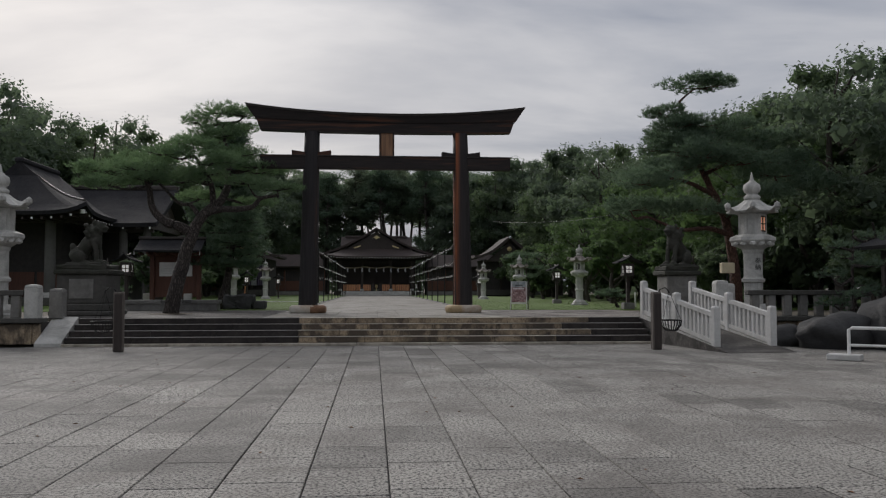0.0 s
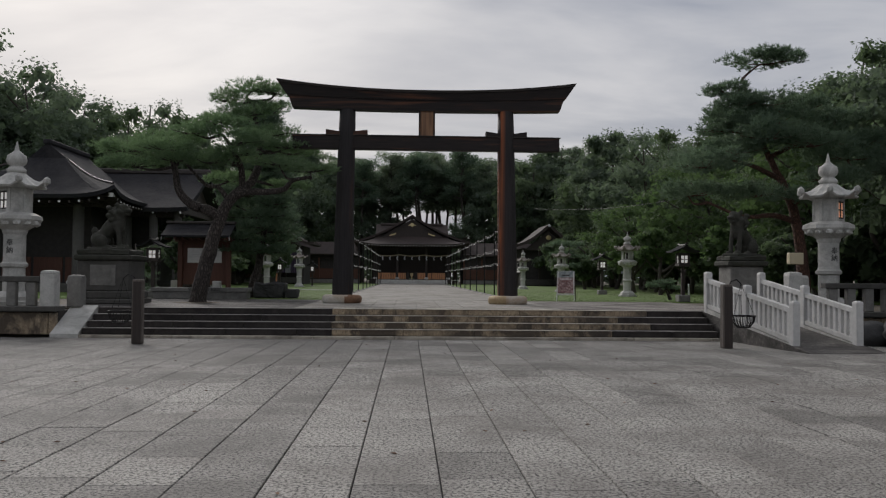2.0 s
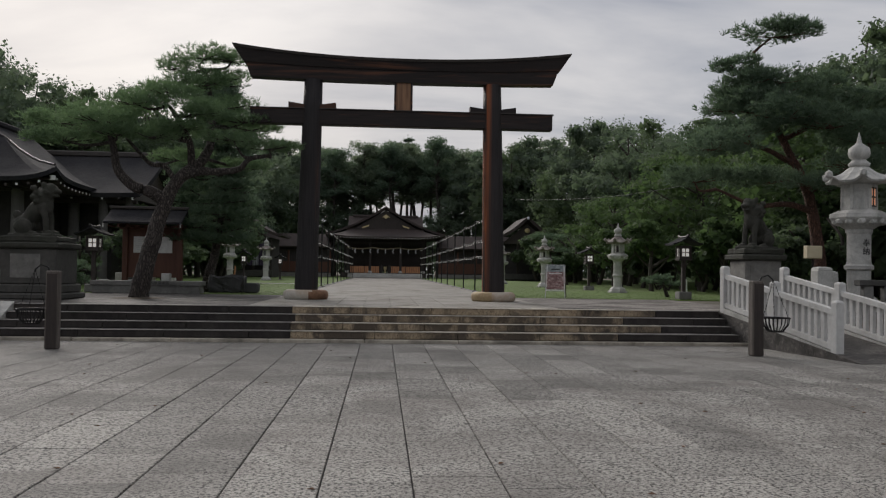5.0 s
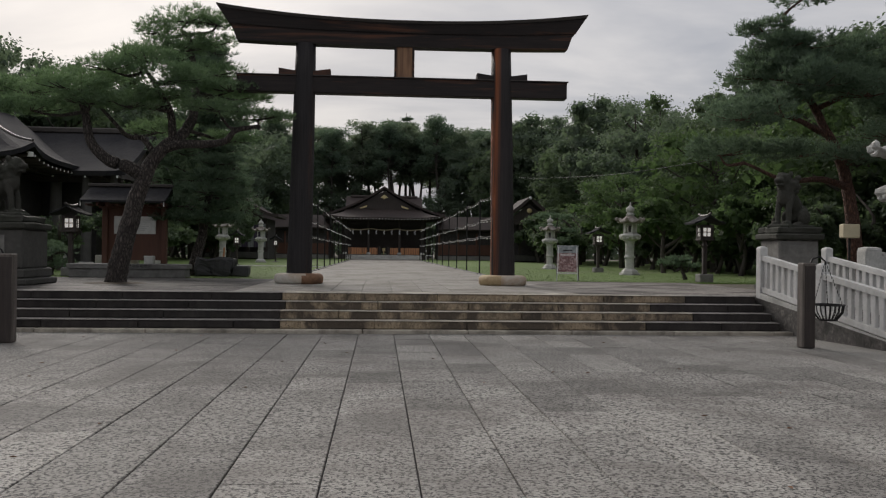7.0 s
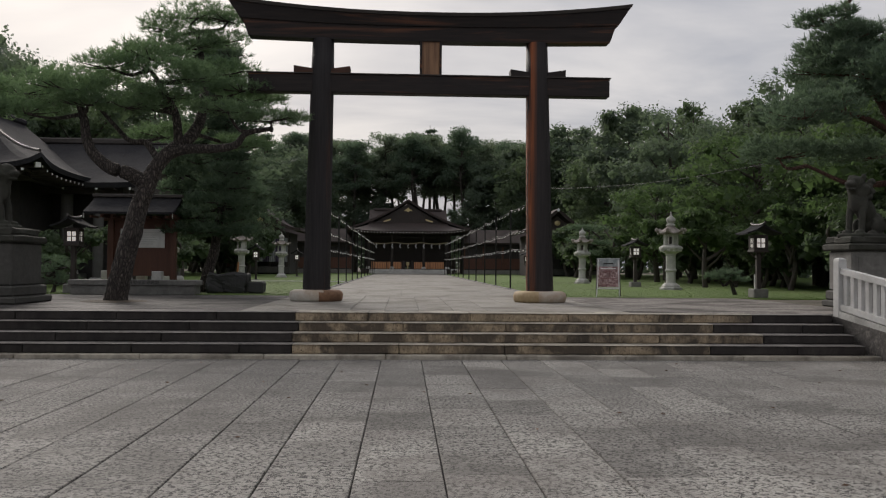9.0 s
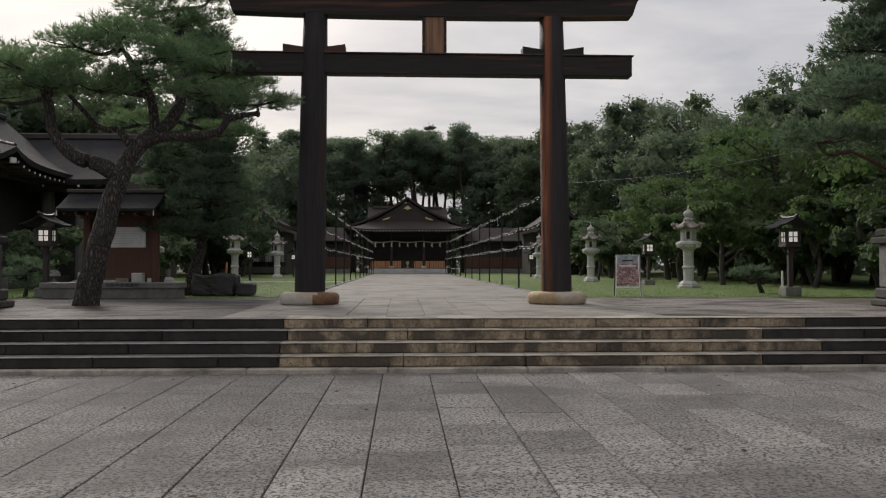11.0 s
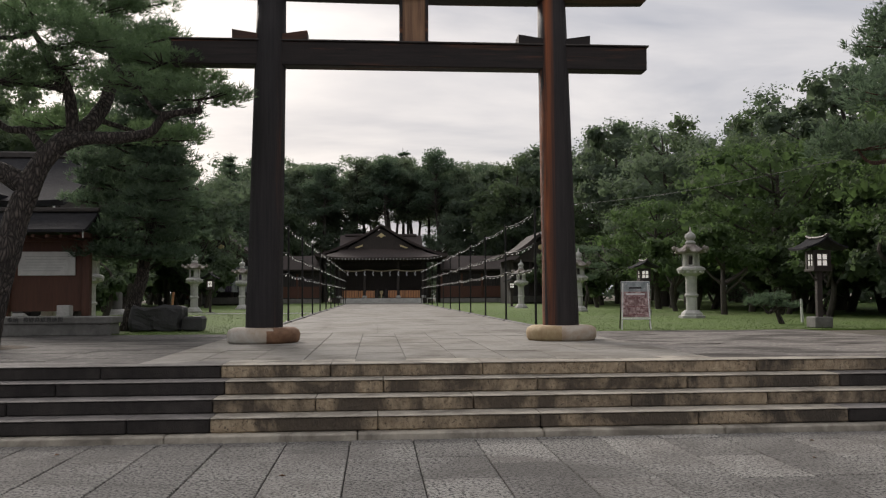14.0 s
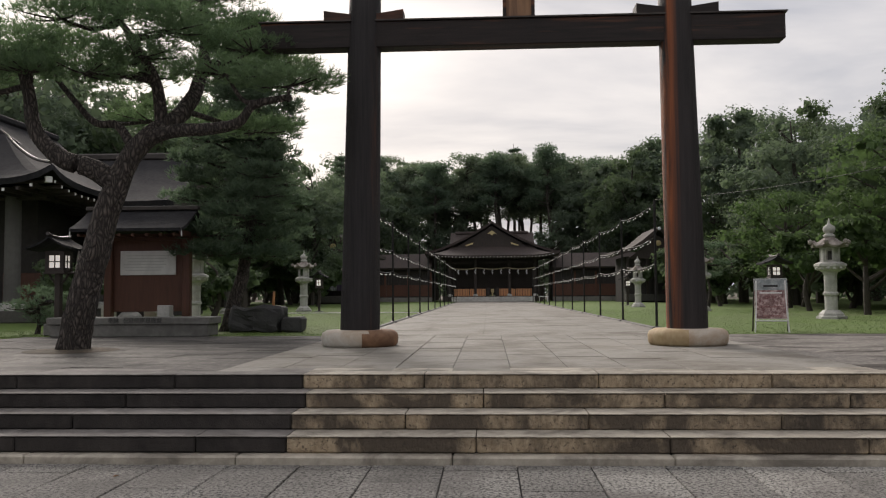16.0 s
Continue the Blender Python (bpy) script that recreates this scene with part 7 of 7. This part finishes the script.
# wood behind the side hall
for k, x, y, s in (("b1", -16.5, 66.5, 1.0), ("b1", -20.5, 70.5, 1.22), ("b2", -18.0, 74.0, 1.0), ("b1", -18.5, 79.0, 1.1), ("b2", -16.5, 87.0, 1.1), ("c1", -12.6, 88.5, 0.95), ("b1", -21.5, 90.0, 1.25),
                   ("b1", -24.5, 60.0, 1.18), ("b2", -28.5, 57.0, 1.38), ("b1", -33.0, 54.0, 1.3), ("b2", -25.5, 66.5, 1.3), ("b1", -31.0, 64.0, 1.2), ("c1", -22.5, 63.5, 0.9), ("b2", -37.0, 48.0, 1.15), ("b1", -34.5, 38.0, 1.0),
                   ("b1", -22.5, 62.0, 1.12), ("b2", -18.8, 60.0, 1.08), ("s1", -8.6, 41.0, 0.9), ("s1", -7.9, 37.6, 0.7), ("s1", -9.3, 38.8, 0.85), ("b2", -13.6, 62.0, 0.7), ("b1", -24.0, 56.0, 1.15), ("b2", -17.0, 67.5, 1.2), ("b1", -29.0, 61.0, 1.4), ("b2", -14.2, 73.0, 0.88), ("s1", -10.5, 44.0, 1.2), ("s1", -10.6, 36.0, 0.7), ("s1", -15.8, 78.0, 1.7), ("s1", -18.6, 88.0, 1.8), ("s1", -21.8, 97.0, 1.9), ("s1", -25.2, 105.0, 1.9), ("s1", -17.6, 98.0, 1.7), ("s1", -21.0, 80.0, 1.8), ("b1", -11.8, 71.5, 0.83)):
    plant(k, x, y, s)
# dense shrubs along the wood's edge
for x, y, s in ((17.0, 37.0, 1.3), (18.5, 42.0, 1.5), (17.6, 48.5, 1.4), (16.0, 51.5, 1.3), (15.6, 56.0, 1.4), (15.0, 61.0, 1.3), (14.6, 66.0, 1.4), (15.2, 71.0, 1.5), (21.0, 46.0, 1.7), (20.0, 51.0, 1.7), (19.0, 58.0, 1.7), (20.5, 40.0, 1.6), (18.0, 33.0, 1.4), (20.5, 34.5, 1.6), (18.5, 64.0, 1.8),
                (24.0, 28.5, 1.8), (26.5, 24.0, 1.8), (24.0, 23.0, 1.7), (17.0, 22.8, 1.1), (-14.5, 64.0, 1.5), (-16.0, 71.0, 1.6), (-15.5, 83.0, 1.6), (-18.5, 85.0, 1.8), (16.5, 76.0, 1.6), (17.5, 89.0, 1.8), (-12.5, 47.0, 1.1), (12.2, 58.0, 1.0), (12.6, 64.0, 1.2), (12.9, 70.0, 1.3), (14.6, 50.0, 1.1), (15.2, 45.6, 1.2), (16.0, 42.6, 1.2), (14.8, 41.8, 0.9), (17.2, 38.8, 1.2), (15.6, 36.4, 1.0), (16.4, 33.2, 1.1), (15.0, 31.4, 0.9), (17.0, 30.4, 1.2),
                (19.5, 36.0, 1.5), (18.8, 44.8, 1.5), (22.0, 55.0, 1.8), (23.5, 48.0, 1.8), (22.5, 62.0, 1.9), (24.5, 41.0, 1.8), (23.0, 36.0, 1.7), (-10.2, 66.0, 1.2), (-12.0, 70.0, 1.5), (-14.2, 76.0, 1.6), (13.6, 76.0, 1.4)):
    plant("s1", x, y, s)


# far woods that close the view
def woods_belt(x0, x1, y0, y1, z0, z1, n, size):
    p = np.stack([rng.uniform(x0, x1, n), rng.uniform(y0, y1, n), np.zeros(n)], 1)
    top = z1 * (0.8 + 0.2 * np.sin(p[:, 0] * 0.35 + 1) * np.cos(p[:, 1] * 0.3))
    p[:, 2] = z0 + (top - z0) * rng.random(n) ** 0.9
    return leaf_quads(p, unit(n), size, 0.8)


# the rearmost belts stay unseen, added to shape the light that reaches the square
belt = np.concatenate([woods_belt(33, 38, 12, 110, H, 10, 9000, 0.8), woods_belt(-45, 45, 124, 130, H, 7.4, 9000, 0.8), woods_belt(-46, -41, -30, 120, H, 10, 9000, 0.8), woods_belt(-46, 38, -34, -28, 0, 10, 7000, 0.9), woods_belt(33, 38, -30, 12, 0, 10, 4000, 0.8)])
tagged(quads_object("far_woods", belt, M["leaf_dark"]), "dark dense far woods closing the view, unseen behind the walk", "woods", kind="stuff")

# blades of grass over the nearer lawn
n = 26000
gx = np.where(rng.random(n) < 0.55, rng.uniform(AX + 3.15, AX + 15, n), rng.uniform(AX - 11, AX - 3.15, n))
gy = 29.72 + 22 * rng.random(n) ** 1.6
root = np.stack([gx, gy, np.full(n, H + 0.001)], 1)
lean = rng.normal(0, 0.018, (n, 3)); lean[:, 2] = rng.uniform(0.012, 0.035, n)
sd = unit(n) * [1, 1, 0]; sd *= 0.006
g = quads_object("grass_blades", np.stack([root - sd, root + sd, root + lean + sd * 0.3, root + lean - sd * 0.3], 1), M["grass"])
tagged(g, "short green grass blades over the lawn", "grass", kind="stuff")


# ---- paving pieces ----
near = thing("plaza_paving", pose(0, 0, 0), "grey speckled granite slabs of the lower square", "paving", kind="structure")
tile_me = slab_mesh("paving_slab", TILE_W - 0.011, TILE_L - 0.007, 0.05, M["tile"])
darker_me = slab_mesh("paving_slab", TILE_W - 0.011, TILE_L - 0.007, 0.05, M["tile_darker"])
rest, dark_slabs = [], []
count = 0
for cx, cy, w, d in slab_rows(TILE_X0 - 21 * TILE_W, TILE_X0 + 21 * TILE_W, -14.0, 20.975, TILE_W, TILE_L):
    # darker slabs are likelier on the left and towards the steps
    is_darker = rng.random() < (0.97 if cx < -2.2 else 0.65 if cx < -0.6 else 0.12) + (0.4 if cy > 13.5 else 0.0)
    if -3.1 < cx < 4.2 and 5.2 < cy < 20.9 and abs(d - TILE_L) < 1e-6 and count < 300:
        lay("paving_slab", darker_me if is_darker else tile_me, cx, cy, square_z(cy) + float(rng.normal(0, 0.0012)), near, tilt=0.08)
        count += 1
    else:
        (dark_slabs if is_darker else rest).append((cx, cy, w, d))
joined_slabs("paving_field", rest, 0.0, M["tile_rest"], 0.005, "grey speckled granite slabs paving the square", "paving", fall=square_z)
joined_slabs("damp_paving_field", dark_slabs, 0.0, M["tile_darker_rest"], 0.005, "darker granite slabs paving the square", "paving", fall=square_z)
# terrace: pale middle lanes, darker sides
terrace = thing("terrace_paving", pose(0, 0, 0), "worn grey stone slabs of the upper terrace", "paving", kind="structure")
mids, sides, warm = [], [], []
for cx, cy, w, d in slab_rows(TILE_X0 - 14 * TILE_W, TILE_X0 + 15 * TILE_W, 22.46, 29.7, TILE_W, 1.45):
    (mids if TILE_X0 - 4 * TILE_W < cx < TILE_X0 + 7 * TILE_W else sides if cx < 0 else warm).append((cx, cy, w, d))
shapes = {}
for lst, mt, nm in ((mids, M["path"], "pale_slab"), (sides, M["terrace"], "terrace_slab"), (warm, M["terrace_warm"], "warm_terrace_slab")):
    for cx, cy, w, d in lst:
        key = (nm, round(w, 2), round(d, 1))
        if key not in shapes:
            shapes[key] = slab_mesh(nm, w - (0.010 if nm == "pale_slab" else 0.004), (round(d, 1) if round(d, 1) <= d else d) - 0.002, 0.05, mt, 0.002)
        lay(nm, shapes[key], cx, cy, H + float(rng.normal(0, 0.001)), terrace)
far = slab_rows(AX - 3.02, AX + 3.02, 29.7, 88.0, 1.208, 1.5)
joined_slabs("approach_paving", far, H, M["path"], 0.002, "pale granite slabs of the long approach", "paving", ch=0.004)
bm = B()
box(bm, (AX, 55.5, H - 0.04), (6.06, 66.6, 0.06))
tagged(part("approach_bed", bm, M["granite_dark"]), "dark bedding under the approach slabs", "paving", kind="structure")
for sx in (-1, 1):
    bm = B()
    box(bm, (0, 0, 0), (0.10, 58.0, 0.10), 0.012)
    k = part("kerb", bm, M["granite_mid"])
    k.matrix_basis = pose(AX + sx * 3.07, 58.8, H - 0.02)
    tagged(k, "narrow grey granite kerb along the approach", "kerb", kind="structure")
# fallen leaves on the square
leaf_me = bpy.data.meshes.new("fallen_leaf")
leaf_me.from_pydata([(-0.03, 0, 0.004), (0, -0.018, 0.012), (0.035, 0, 0.006), (0, 0.018, 0.014), (0.0, 0.0, 0.002)], [], [(0, 1, 4), (1, 2, 4), (2, 3, 4), (3, 0, 4)])
leaf_me.materials.append(M["leaf_litter"])
for k in range(60):
    ob = new("fallen_leaf", leaf_me)
    ly = float(rng.uniform(5, 20.5))
    ob.matrix_basis = pose(float(rng.uniform(-6, 7)), ly, square_z(ly) + 0.003, 0, 0, float(rng.uniform(0, 360)))
    tagged(ob, "small dry brown fallen leaf on the paving", "leaf", "fallen leaves")
